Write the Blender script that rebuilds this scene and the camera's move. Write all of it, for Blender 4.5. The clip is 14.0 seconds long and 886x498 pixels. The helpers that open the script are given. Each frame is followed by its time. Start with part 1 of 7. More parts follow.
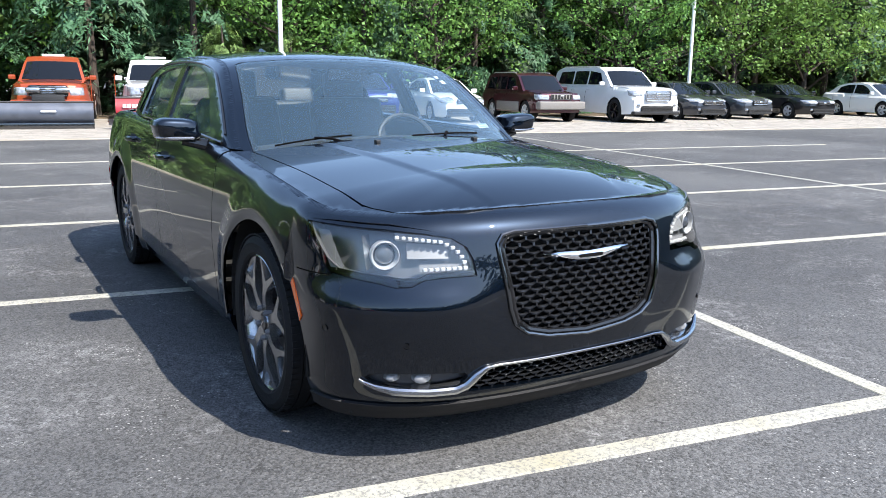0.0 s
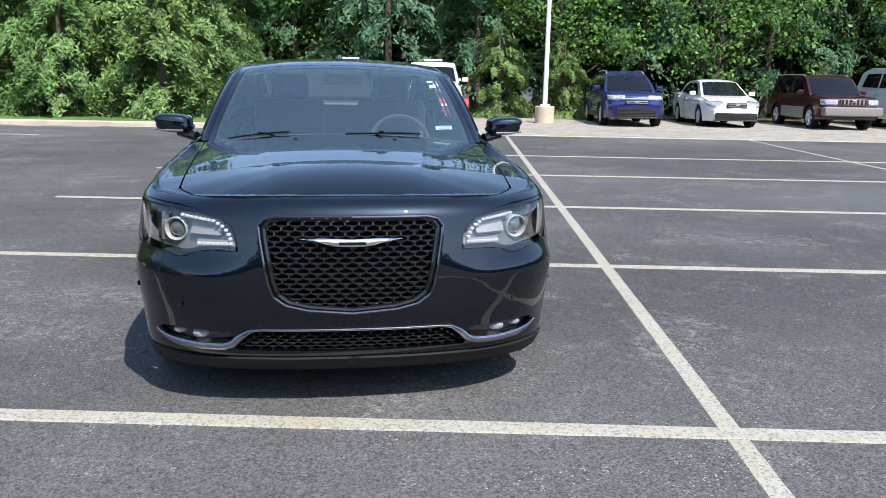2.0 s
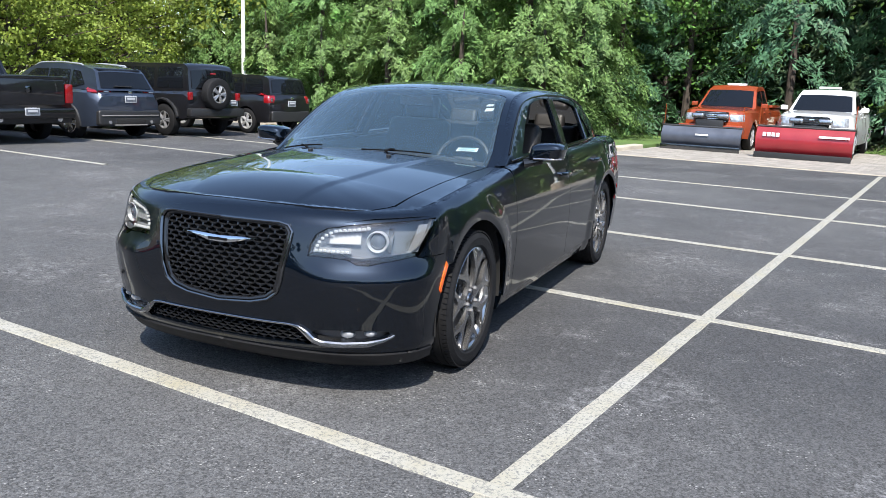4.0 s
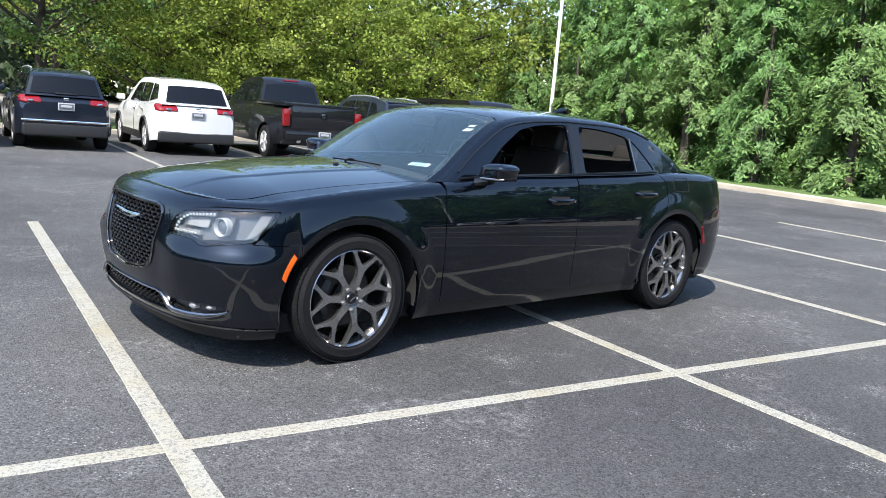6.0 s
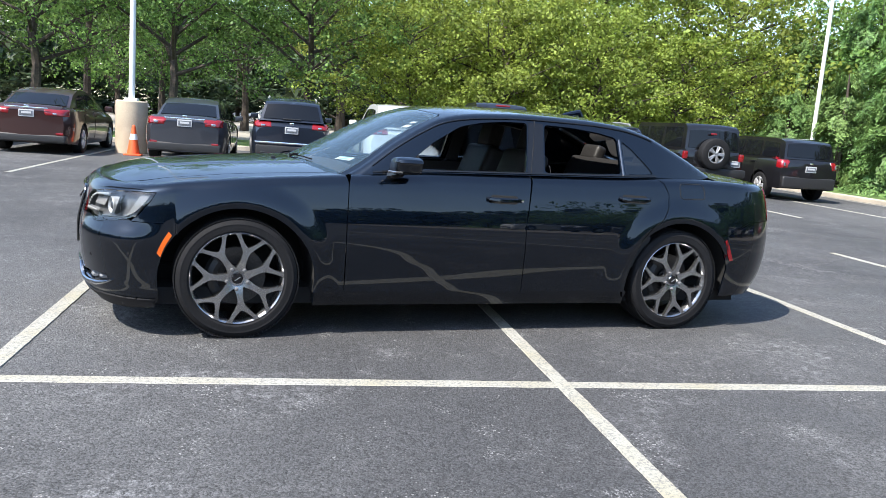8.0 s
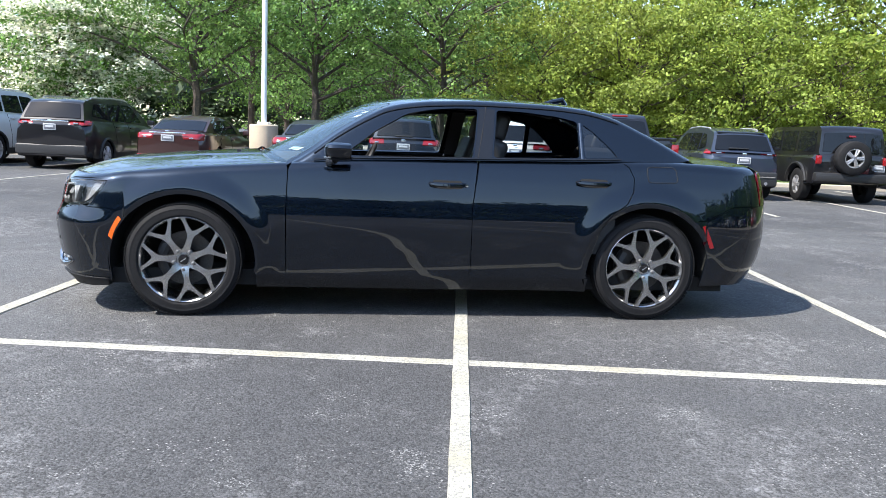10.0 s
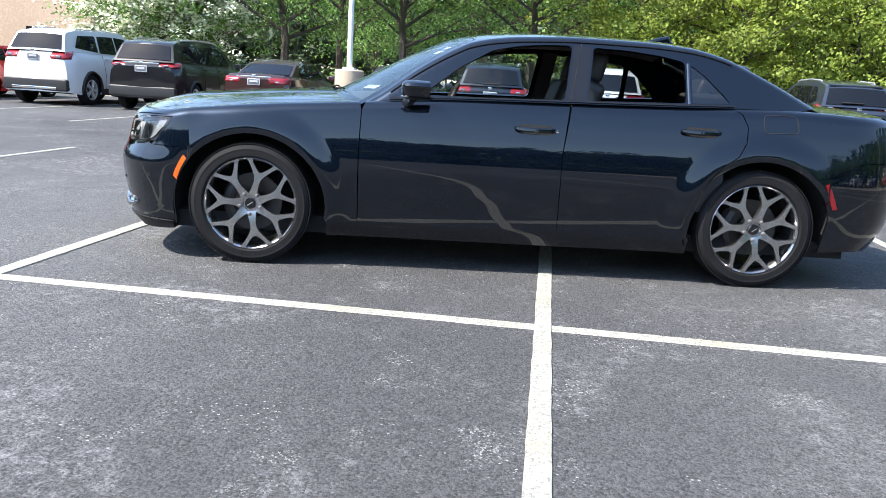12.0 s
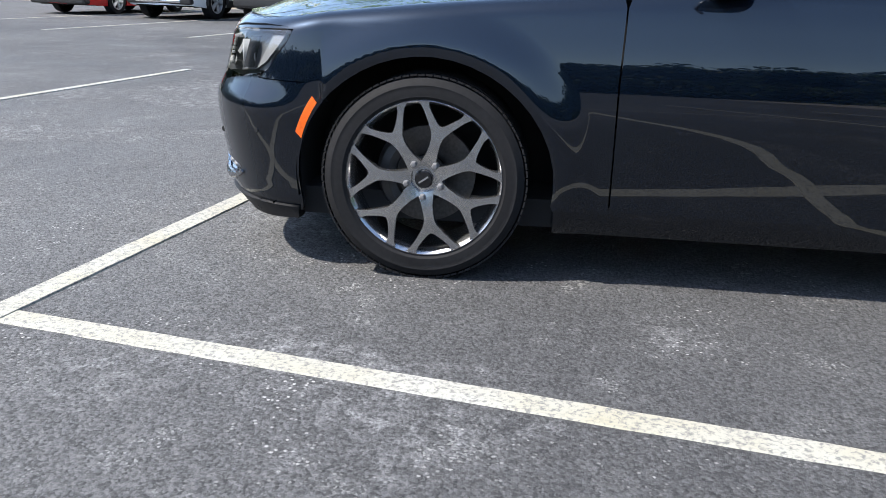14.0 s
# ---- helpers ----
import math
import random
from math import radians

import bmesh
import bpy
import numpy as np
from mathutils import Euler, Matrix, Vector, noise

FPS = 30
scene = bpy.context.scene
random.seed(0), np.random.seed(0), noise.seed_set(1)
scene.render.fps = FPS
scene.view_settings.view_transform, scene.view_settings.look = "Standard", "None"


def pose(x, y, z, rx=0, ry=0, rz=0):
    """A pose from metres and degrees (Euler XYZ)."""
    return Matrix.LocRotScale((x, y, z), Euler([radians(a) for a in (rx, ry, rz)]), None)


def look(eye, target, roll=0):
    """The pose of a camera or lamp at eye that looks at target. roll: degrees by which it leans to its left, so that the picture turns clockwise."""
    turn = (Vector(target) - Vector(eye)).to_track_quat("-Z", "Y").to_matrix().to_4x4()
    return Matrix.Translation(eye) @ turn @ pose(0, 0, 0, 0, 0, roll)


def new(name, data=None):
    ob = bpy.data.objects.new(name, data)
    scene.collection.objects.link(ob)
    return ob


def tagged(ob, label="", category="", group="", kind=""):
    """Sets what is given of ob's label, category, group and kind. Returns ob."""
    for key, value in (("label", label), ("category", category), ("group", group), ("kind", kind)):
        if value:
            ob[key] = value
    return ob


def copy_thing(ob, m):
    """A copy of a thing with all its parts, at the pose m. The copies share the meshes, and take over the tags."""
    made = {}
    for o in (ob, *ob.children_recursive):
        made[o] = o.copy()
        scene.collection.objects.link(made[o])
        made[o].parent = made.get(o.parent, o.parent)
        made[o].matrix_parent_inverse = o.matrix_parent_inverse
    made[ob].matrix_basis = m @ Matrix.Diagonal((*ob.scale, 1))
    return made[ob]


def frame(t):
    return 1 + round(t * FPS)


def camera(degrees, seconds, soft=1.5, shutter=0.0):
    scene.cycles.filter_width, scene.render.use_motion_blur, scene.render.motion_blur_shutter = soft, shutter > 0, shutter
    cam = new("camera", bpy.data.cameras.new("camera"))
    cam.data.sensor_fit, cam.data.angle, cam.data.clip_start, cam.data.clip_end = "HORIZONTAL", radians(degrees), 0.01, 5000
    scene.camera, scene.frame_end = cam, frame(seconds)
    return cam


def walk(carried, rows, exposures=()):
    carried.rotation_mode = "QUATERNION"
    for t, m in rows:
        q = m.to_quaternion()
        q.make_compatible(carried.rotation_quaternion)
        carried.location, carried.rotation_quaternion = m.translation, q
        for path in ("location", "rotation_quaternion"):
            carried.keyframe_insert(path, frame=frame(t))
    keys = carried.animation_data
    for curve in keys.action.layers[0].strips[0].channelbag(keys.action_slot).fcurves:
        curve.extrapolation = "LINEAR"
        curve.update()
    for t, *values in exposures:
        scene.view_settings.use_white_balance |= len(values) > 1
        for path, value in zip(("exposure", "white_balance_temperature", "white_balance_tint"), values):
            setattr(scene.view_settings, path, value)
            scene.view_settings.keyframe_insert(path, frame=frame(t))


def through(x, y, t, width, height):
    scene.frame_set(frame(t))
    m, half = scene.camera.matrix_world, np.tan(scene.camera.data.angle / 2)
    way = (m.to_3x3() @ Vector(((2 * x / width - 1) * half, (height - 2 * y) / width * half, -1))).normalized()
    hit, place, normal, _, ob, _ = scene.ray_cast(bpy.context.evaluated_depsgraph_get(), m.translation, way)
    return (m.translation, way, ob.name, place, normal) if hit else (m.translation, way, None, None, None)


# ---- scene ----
cam = camera(58.0, 14.0, 0.75)
PATH = [
    (0, (-1.86, -3.011, 1.31), (-0.859, -1.328, 0.902), 0.6),
    (0.5, (-1.548, -3.378, 1.342), (-0.69, -1.617, 0.936), 0.8),
    (1, (-1.154, -3.687, 1.333), (-0.459, -1.857, 0.925), 0.6),
    (1.5, (-0.652, -3.873, 1.345), (-0.152, -1.981, 0.931), 0.6),
    (2, (-0.081, -3.999, 1.361), (0.195, -2.063, 0.944), 1.0),
    (2.5, (0.509, -4.034, 1.388), (0.533, -2.078, 0.973), 1.4),
    (3, (1.126, -4.024, 1.404), (0.88, -2.082, 0.996), 1.8),
    (3.5, (1.728, -3.917, 1.421), (1.216, -2.025, 1.023), 2.1),
    (4, (2.326, -3.791, 1.423), (1.565, -1.983, 1.033), 2.4),
    (4.2, (2.556, -3.704, 1.41), (1.705, -1.936, 1.024), 2.6),
    (6.3, (4.629, -2.242, 1.402), (3.088, -1.011, 1.072), 4.9),
    (6.5, (4.76, -2.053, 1.423), (3.173, -0.881, 1.094), 4.9),
    (7, (5.08, -1.547, 1.402), (3.387, -0.531, 1.084), 4.9),
    (7.5, (5.367, -1.024, 1.377), (3.587, -0.17, 1.062), 4.7),
    (7.7, (5.474, -0.817, 1.365), (3.664, -0.026, 1.051), 4.6),
    (9.8, (6.033, 0.841, 1.235), (4.077, 1.146, 0.953), 2.5),
    (10, (6.065, 0.902, 1.202), (4.105, 1.187, 0.922), 2.4),
    (10.5, (6.107, 0.961, 1.151), (4.143, 1.202, 0.864), 2.2),
    (11, (6.112, 0.974, 1.139), (4.147, 1.18, 0.829), 2.4),
    (11.5, (6.018, 1.0, 1.134), (4.055, 1.157, 0.785), 2.9),
    (12, (5.64, 0.961, 1.132), (3.684, 1.044, 0.724), 3.4),
    (12.5, (5.158, 0.876, 1.124), (3.216, 0.853, 0.645), 3.5),
    (13, (4.612, 0.718, 1.1), (2.693, 0.591, 0.553), 3.0),
    (13.5, (4.132, 0.556, 1.079), (2.234, 0.357, 0.482), 2.6),
    (14, (3.577, 0.376, 1.007), (1.691, 0.164, 0.376), 1.8),
]
EXPOSURES = ((0.0, 1.72), (2.0, 1.34), (4.0, 1.42), (6.5, 1.54), (10.0, 1.82), (12.0, 1.92), (14.0, 1.62))
walk(cam, [(t, look(eye, target, roll)) for t, eye, target, roll in PATH], EXPOSURES)
from mathutils import geometry

# ---- world, sun ----
world = bpy.data.worlds.new("sky")
scene.world = world
world.use_nodes = True
SUN = Vector((0.34, -0.77, 1.07)).normalized()
sky = world.node_tree.nodes.new("ShaderNodeTexSky")
sky.sky_type = "NISHITA"
sky.sun_disc = False
sky.sun_elevation = math.asin(SUN.z)
sky.sun_rotation = math.atan2(SUN.x, SUN.y)
sky.dust_density = 0.7
sky.ozone_density = 1.2
bg = world.node_tree.nodes["Background"]
bg.inputs[1].default_value = 0.13
world.node_tree.links.new(sky.outputs[0], bg.inputs[0])
lamp = bpy.data.lights.new("sun", "SUN")
lamp.energy = 3.4
lamp.angle = radians(0.53)
lamp.color = (1.0, 0.95, 0.87)
sun = new("sun", lamp)
sun.matrix_world = look(SUN * 60, (0, 0, 0))

# ---- the lot's own axes: u runs along the stall row's side line, v across it ----
LEAN_DEG = -9.3
U = Vector((0.1616, 0.9869, 0))
V = Vector((0.9869, -0.1616, 0))
O = Vector((1.49, -1.24, 0))


def lot(v, u, z=0.0):
    return O + V * v + U * u + Vector((0, 0, z))


def lot_pose(v, u, turn=0.0, z=0.0):
    p = lot(v, u, z)
    return pose(p.x, p.y, p.z, 0, 0, LEAN_DEG + turn)

# ---- materials ----
def material(name, color, rough=0.5, metal=0.0, grain=0.0, grain_scale=40.0, blotch=0.0, blotch_scale=2.0,
             bump=0.0, bump_scale=200.0, coat=0.0, emit=None, spec=0.5, island=0.0, rand=0.0):
    """A procedural surface: base colour, fine grain, larger blotches, relief, and a clear coat."""
    m = bpy.data.materials.new(name)
    m.use_nodes = True
    nt = m.node_tree
    p = nt.nodes["Principled BSDF"]
    p.inputs["Base Color"].default_value = (*color, 1)
    p.inputs["Roughness"].default_value = rough
    p.inputs["Metallic"].default_value = metal
    p.inputs["Coat Weight"].default_value = coat
    p.inputs["Coat Roughness"].default_value = 0.012
    p.inputs["Specular IOR Level"].default_value = spec
    tc = nt.nodes.new("ShaderNodeTexCoord")
    last = None

    def varied(factor_out, amount, src):
        mul = nt.nodes.new("ShaderNodeMapRange")
        mul.inputs["From Min"].default_value = 0.3
        mul.inputs["From Max"].default_value = 0.7
        mul.inputs["To Min"].default_value = 1 - amount
        mul.inputs["To Max"].default_value = 1 + amount
        nt.links.new(factor_out, mul.inputs["Value"])
        mx = nt.nodes.new("ShaderNodeVectorMath")
        mx.operation = "SCALE"
        if src is None:
            mx.inputs[0].default_value = color
        else:
            nt.links.new(src, mx.inputs[0])
        nt.links.new(mul.outputs[0], mx.inputs["Scale"])
        return mx.outputs[0]

    for amount, scale in ((grain, grain_scale), (blotch, blotch_scale)):
        if amount:
            n = nt.nodes.new("ShaderNodeTexNoise")
            n.inputs["Scale"].default_value = scale
            n.inputs["Detail"].default_value = 4
            nt.links.new(tc.outputs["Object"], n.inputs["Vector"])
            last = varied(n.outputs["Fac"], amount, last)
            if amount == blotch and rough < 0.9:
                rr = nt.nodes.new("ShaderNodeMapRange")
                rr.inputs["To Min"].default_value = max(0.02, rough * 0.8)
                rr.inputs["To Max"].default_value = min(1, rough * 1.2)
                nt.links.new(n.outputs["Fac"], rr.inputs["Value"])
                nt.links.new(rr.outputs[0], p.inputs["Roughness"])
    if island:
        g = nt.nodes.new("ShaderNodeNewGeometry")
        last = varied(g.outputs["Random Per Island"], island, last)
    if rand:
        o = nt.nodes.new("ShaderNodeObjectInfo")
        last = varied(o.outputs["Random"], rand, last)
    if last is not None:
        nt.links.new(last, p.inputs["Base Color"])
    if bump:
        n = nt.nodes.new("ShaderNodeTexNoise")
        n.inputs["Scale"].default_value = bump_scale
        n.inputs["Detail"].default_value = 3
        nt.links.new(tc.outputs["Object"], n.inputs["Vector"])
        b = nt.nodes.new("ShaderNodeBump")
        b.inputs["Strength"].default_value = bump
        b.inputs["Distance"].default_value = 0.01
        nt.links.new(n.outputs["Fac"], b.inputs["Height"])
        nt.links.new(b.outputs[0], p.inputs["Normal"])
    if emit:
        p.inputs["Emission Color"].default_value = (*emit[:3], 1)
        p.inputs["Emission Strength"].default_value = emit[3]
    return m


def glass(name, tint=(0.8, 0.85, 0.85), opacity=0.12, rough=0.01, sky_veil=0.0):
    """Thin tinted pane: what is behind shows through the tint, with the sheen of glass over it."""
    m = bpy.data.materials.new(name)
    m.use_nodes = True
    nt = m.node_tree
    nt.nodes.remove(nt.nodes["Principled BSDF"])
    out = nt.nodes["Material Output"]
    tr = nt.nodes.new("ShaderNodeBsdfTransparent")
    tr.inputs[0].default_value = (*[c * (1 - opacity) for c in tint], 1)
    gl = nt.nodes.new("ShaderNodeBsdfGlossy")
    gl.inputs["Roughness"].default_value = rough
    fr = nt.nodes.new("ShaderNodeFresnel")
    fr.inputs[0].default_value = 1.9
    mx = nt.nodes.new("ShaderNodeMixShader")
    nt.links.new(fr.outputs[0], mx.inputs[0])
    nt.links.new(tr.outputs[0], mx.inputs[1])
    nt.links.new(gl.outputs[0], mx.inputs[2])
    last = mx.outputs[0]
    if sky_veil:
        # a faint blue diffuse layer, standing in for sky reflected in the pane
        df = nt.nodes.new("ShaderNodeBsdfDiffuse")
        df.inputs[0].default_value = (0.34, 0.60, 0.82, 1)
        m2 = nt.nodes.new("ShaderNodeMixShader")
        m2.inputs[0].default_value = sky_veil
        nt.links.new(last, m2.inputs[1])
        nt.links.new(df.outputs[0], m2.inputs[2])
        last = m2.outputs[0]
    nt.links.new(last, out.inputs[0])
    return m


def leaf_material(name, color, spread=0.35, through=0.35):
    """Foliage: diffuse leaves that let some light through, each clump a little different."""
    m = bpy.data.materials.new(name)
    m.use_nodes = True
    nt = m.node_tree
    p = nt.nodes["Principled BSDF"]
    p.inputs["Roughness"].default_value = 0.55
    p.inputs["Specular IOR Level"].default_value = 0.3
    out = nt.nodes["Material Output"]
    g = nt.nodes.new("ShaderNodeNewGeometry")
    o = nt.nodes.new("ShaderNodeObjectInfo")
    hsv = nt.nodes.new("ShaderNodeHueSaturation")
    hsv.inputs["Color"].default_value = (*color, 1)
    mr = nt.nodes.new("ShaderNodeMapRange")
    mr.inputs["To Min"].default_value = 1 - spread
    mr.inputs["To Max"].default_value = 1 + spread
    nt.links.new(g.outputs["Random Per Island"], mr.inputs["Value"])
    tc = nt.nodes.new("ShaderNodeTexCoord")
    nz = nt.nodes.new("ShaderNodeTexNoise")
    nz.inputs["Scale"].default_value = 0.9
    nt.links.new(tc.outputs["Object"], nz.inputs["Vector"])
    n2 = nt.nodes.new("ShaderNodeMapRange")
    n2.inputs["From Min"].default_value = 0.3
    n2.inputs["From Max"].default_value = 0.7
    n2.inputs["To Min"].default_value = 0.72
    n2.inputs["To Max"].default_value = 1.3
    nt.links.new(nz.outputs["Fac"], n2.inputs["Value"])
    mm = nt.nodes.new("ShaderNodeMath")
    mm.operation = "MULTIPLY"
    nt.links.new(mr.outputs[0], mm.inputs[0])
    nt.links.new(n2.outputs[0], mm.inputs[1])
    nt.links.new(mm.outputs[0], hsv.inputs["Value"])
    hr = nt.nodes.new("ShaderNodeMapRange")
    hr.inputs["To Min"].default_value = 0.485
    hr.inputs["To Max"].default_value = 0.515
    nt.links.new(o.outputs["Random"], hr.inputs["Value"])
    nt.links.new(hr.outputs[0], hsv.inputs["Hue"])
    nt.links.new(hsv.outputs[0], p.inputs["Base Color"])
    tl = nt.nodes.new("ShaderNodeBsdfTranslucent")
    hs2 = nt.nodes.new("ShaderNodeHueSaturation")
    hs2.inputs["Value"].default_value = 1.3
    hs2.inputs["Hue"].default_value = 0.49
    nt.links.new(hsv.outputs[0], hs2.inputs["Color"])
    nt.links.new(hs2.outputs[0], tl.inputs[0])
    mx = nt.nodes.new("ShaderNodeMixShader")
    mx.inputs[0].default_value = through
    nt.links.new(p.outputs[0], mx.inputs[1])
    nt.links.new(tl.outputs[0], mx.inputs[2])
    nt.links.new(mx.outputs[0], out.inputs[0])
    return m


def asphalt_material():
    """Sealed parking-lot asphalt: dark binder, pale stone chips, scuffed grey patches and faint streaks."""
    m = bpy.data.materials.new("asphalt")
    m.use_nodes = True
    nt = m.node_tree
    N, L = nt.nodes, nt.links
    p = N["Principled BSDF"]
    tc = N.new("ShaderNodeTexCoord")

    def noise_tex(scale, detail=5, rough=0.55, vec=None, dist=0.0):
        n = N.new("ShaderNodeTexNoise")
        n.inputs["Scale"].default_value = scale
        n.inputs["Detail"].default_value = detail
        n.inputs["Roughness"].default_value = rough
        n.inputs["Distortion"].default_value = dist
        L.new(vec or tc.outputs["Object"], n.inputs["Vector"])
        return n.outputs["Fac"]

    def ramp(src, lo, hi, a=0.0, b=1.0):
        r = N.new("ShaderNodeMapRange")
        r.interpolation_type = "SMOOTHSTEP"
        for k, v in (("From Min", lo), ("From Max", hi), ("To Min", a), ("To Max", b)):
            r.inputs[k].default_value = v
        L.new(src, r.inputs["Value"])
        return r.outputs[0]

    def math_node(op, a, b):
        n = N.new("ShaderNodeMath")
        n.operation = op
        for i, s in enumerate((a, b)):
            if isinstance(s, (int, float)):
                n.inputs[i].default_value = s
            else:
                L.new(s, n.inputs[i])
        return n.outputs[0]

    def mix(fac, a, b):
        n = N.new("ShaderNodeMix")
        n.data_type = "RGBA"
        if isinstance(fac, (int, float)):
            n.inputs[0].default_value = fac
        else:
            L.new(fac, n.inputs[0])
        for i, s in ((6, a), (7, b)):
            if isinstance(s, tuple):
                n.inputs[i].default_value = (*s, 1)
            else:
                L.new(s, n.inputs[i])
        return n.outputs[2]

    broad = noise_tex(0.16, 6, 0.6)
    base = mix(ramp(broad, 0.35, 0.65), (0.056, 0.056, 0.0575), (0.096, 0.096, 0.097))
    mid = noise_tex(0.9, 7, 0.65, dist=0.6)
    patch = ramp(mid, 0.51, 0.64)
    scuff = noise_tex(14, 6, 0.75)
    worn = math_node("MULTIPLY", patch, ramp(scuff, 0.42, 0.68))
    base = mix(math_node("MULTIPLY", worn, 0.75), base, (0.20, 0.20, 0.205))
    # every stone of the aggregate has its own shade; pale chips come free in the scuffed patches
    chips = N.new("ShaderNodeTexVoronoi")
    chips.inputs["Scale"].default_value = 88
    L.new(tc.outputs["Object"], chips.inputs["Vector"])
    sep = N.new("ShaderNodeSeparateColor")
    L.new(chips.outputs["Color"], sep.inputs[0])
    fine = N.new("ShaderNodeTexVoronoi")
    fine.inputs["Scale"].default_value = 150
    L.new(tc.outputs["Object"], fine.inputs["Vector"])
    sepf = N.new("ShaderNodeSeparateColor")
    L.new(fine.outputs["Color"], sepf.inputs[0])
    shade = math_node("ADD", math_node("MULTIPLY", ramp(sep.outputs[1], 0.0, 1.0, 0.50, 1.45), 0.5), math_node("MULTIPLY", ramp(sepf.outputs[1], 0.0, 1.0, 0.35, 1.6), 0.5))
    sc = N.new("ShaderNodeVectorMath")
    sc.operation = "SCALE"
    L.new(base, sc.inputs[0])
    L.new(shade, sc.inputs["Scale"])
    base = sc.outputs[0]
    chosen = math_node("MULTIPLY", ramp(sep.outputs[0], 0.84, 0.92), ramp(chips.outputs["Distance"], 0.55, 0.25))
    where = math_node("ADD", 0.05, math_node("MULTIPLY", ramp(noise_tex(1.7, 5, 0.7), 0.50, 0.64), 0.9))
    base = mix(math_node("MULTIPLY", chosen, where), base, (0.36, 0.355, 0.345))
    chosen2 = math_node("MULTIPLY", ramp(sepf.outputs[0], 0.78, 0.88), ramp(noise_tex(2.6, 6, 0.75), 0.54, 0.68))
    base = mix(math_node("MULTIPLY", chosen2, 0.9), base, (0.27, 0.27, 0.265))
    grit = noise_tex(330, 3, 0.6)
    base = mix(ramp(grit, 0.30, 0.52, 0.55, 0.0), base, (0.014, 0.014, 0.017))
    # long pale scrapes
    mp = N.new("ShaderNodeMapping")
    mp.inputs["Rotation"].default_value = (0, 0, radians(38))
    mp.inputs["Scale"].default_value = (0.35, 7.0, 1)
    L.new(tc.outputs["Object"], mp.inputs["Vector"])
    streak = ramp(noise_tex(0.9, 3, 0.5, mp.outputs[0], 0.3), 0.70, 0.78)
    streak = math_node("MULTIPLY", streak, ramp(noise_tex(30, 4, 0.7), 0.4, 0.62))
    base = mix(math_node("MULTIPLY", streak, 0.35), base, (0.24, 0.24, 0.24))
    L.new(base, p.inputs["Base Color"])
    L.new(ramp(mid, 0.3, 0.7, 0.70, 0.90), p.inputs["Roughness"])
    p.inputs["Specular IOR Level"].default_value = 0.25
    h = math_node("ADD", math_node("MULTIPLY", grit, 0.6), math_node("MULTIPLY", chips.outputs["Distance"], -0.7))
    b = N.new("ShaderNodeBump")
    b.inputs["Strength"].default_value = 0.7
    b.inputs["Distance"].default_value = 0.007
    L.new(h, b.inputs["Height"])
    L.new(b.outputs[0], p.inputs["Normal"])
    return m


def line_material():
    """White traffic paint, cracked and rubbed through to the asphalt in places."""
    m = bpy.data.materials.new("line paint")
    m.use_nodes = True
    nt = m.node_tree
    N, L = nt.nodes, nt.links
    p = N["Principled BSDF"]
    tc = N.new("ShaderNodeTexCoord")

    def nz(scale, detail=5, rough=0.7):
        n = N.new("ShaderNodeTexNoise")
        n.inputs["Scale"].default_value = scale
        n.inputs["Detail"].default_value = detail
        n.inputs["Roughness"].default_value = rough
        L.new(tc.outputs["Object"], n.inputs["Vector"])
        return n.outputs["Fac"]

    wear = N.new("ShaderNodeMapRange")
    wear.inputs["From Min"].default_value = 0.50
    wear.inputs["From Max"].default_value = 0.60
    L.new(nz(70, 6, 0.75), wear.inputs["Value"])
    tone = N.new("ShaderNodeMapRange")
    tone.inputs["From Min"].default_value = 0.35
    tone.inputs["From Max"].default_value = 0.7
    L.new(nz(1.3), tone.inputs["Value"])
    mixa = N.new("ShaderNodeMix")
    mixa.data_type = "RGBA"
    mixa.inputs[6].default_value = (0.33, 0.325, 0.295, 1)
    mixa.inputs[7].default_value = (0.30, 0.275, 0.195, 1)
    L.new(tone.outputs[0], mixa.inputs[0])
    mixb = N.new("ShaderNodeMix")
    mixb.data_type = "RGBA"
    L.new(wear.outputs[0], mixb.inputs[0])
    L.new(mixa.outputs[2], mixb.inputs[6])
    mixb.inputs[7].default_value = (0.14, 0.138, 0.13, 1)
    L.new(mixb.outputs[2], p.inputs["Base Color"])
    p.inputs["Roughness"].default_value = 0.7
    b = N.new("ShaderNodeBump")
    b.inputs["Strength"].default_value = 0.4
    b.inputs["Distance"].default_value = 0.004
    L.new(nz(180), b.inputs["Height"])
    L.new(b.outputs[0], p.inputs["Normal"])
    return m


ASPHALT = asphalt_material()
LINE = line_material()
PAINT_BLACK = material("black car paint", (0.0047, 0.0088, 0.0164), 0.38, 0.9, coat=1.0, spec=0.03)
PAINT_BLACK.node_tree.nodes["Principled BSDF"].inputs["Coat IOR"].default_value = 1.53
PAINT_BLACK.node_tree.nodes["Principled BSDF"].inputs["Coat Roughness"].default_value = 0.012
BLACK_GLOSS = material("gloss black plastic", (0.008, 0.008, 0.009), 0.12, spec=0.5)
BLACK_PLASTIC = material("black plastic", (0.016, 0.016, 0.017), 0.5, grain=0.15, grain_scale=300, bump=0.1, bump_scale=900)
RUBBER = material("tyre rubber", (0.0095, 0.0095, 0.0105), 0.75, spec=0.22, grain=0.2, grain_scale=60, blotch=0.25, blotch_scale=6, bump=0.15, bump_scale=500)
DARK_CHROME = material("dark chrome", (0.14, 0.143, 0.15), 0.16, 1.0)
STRIP_CHROME = material("satin dark chrome strip", (0.34, 0.35, 0.37), 0.2, 1.0)
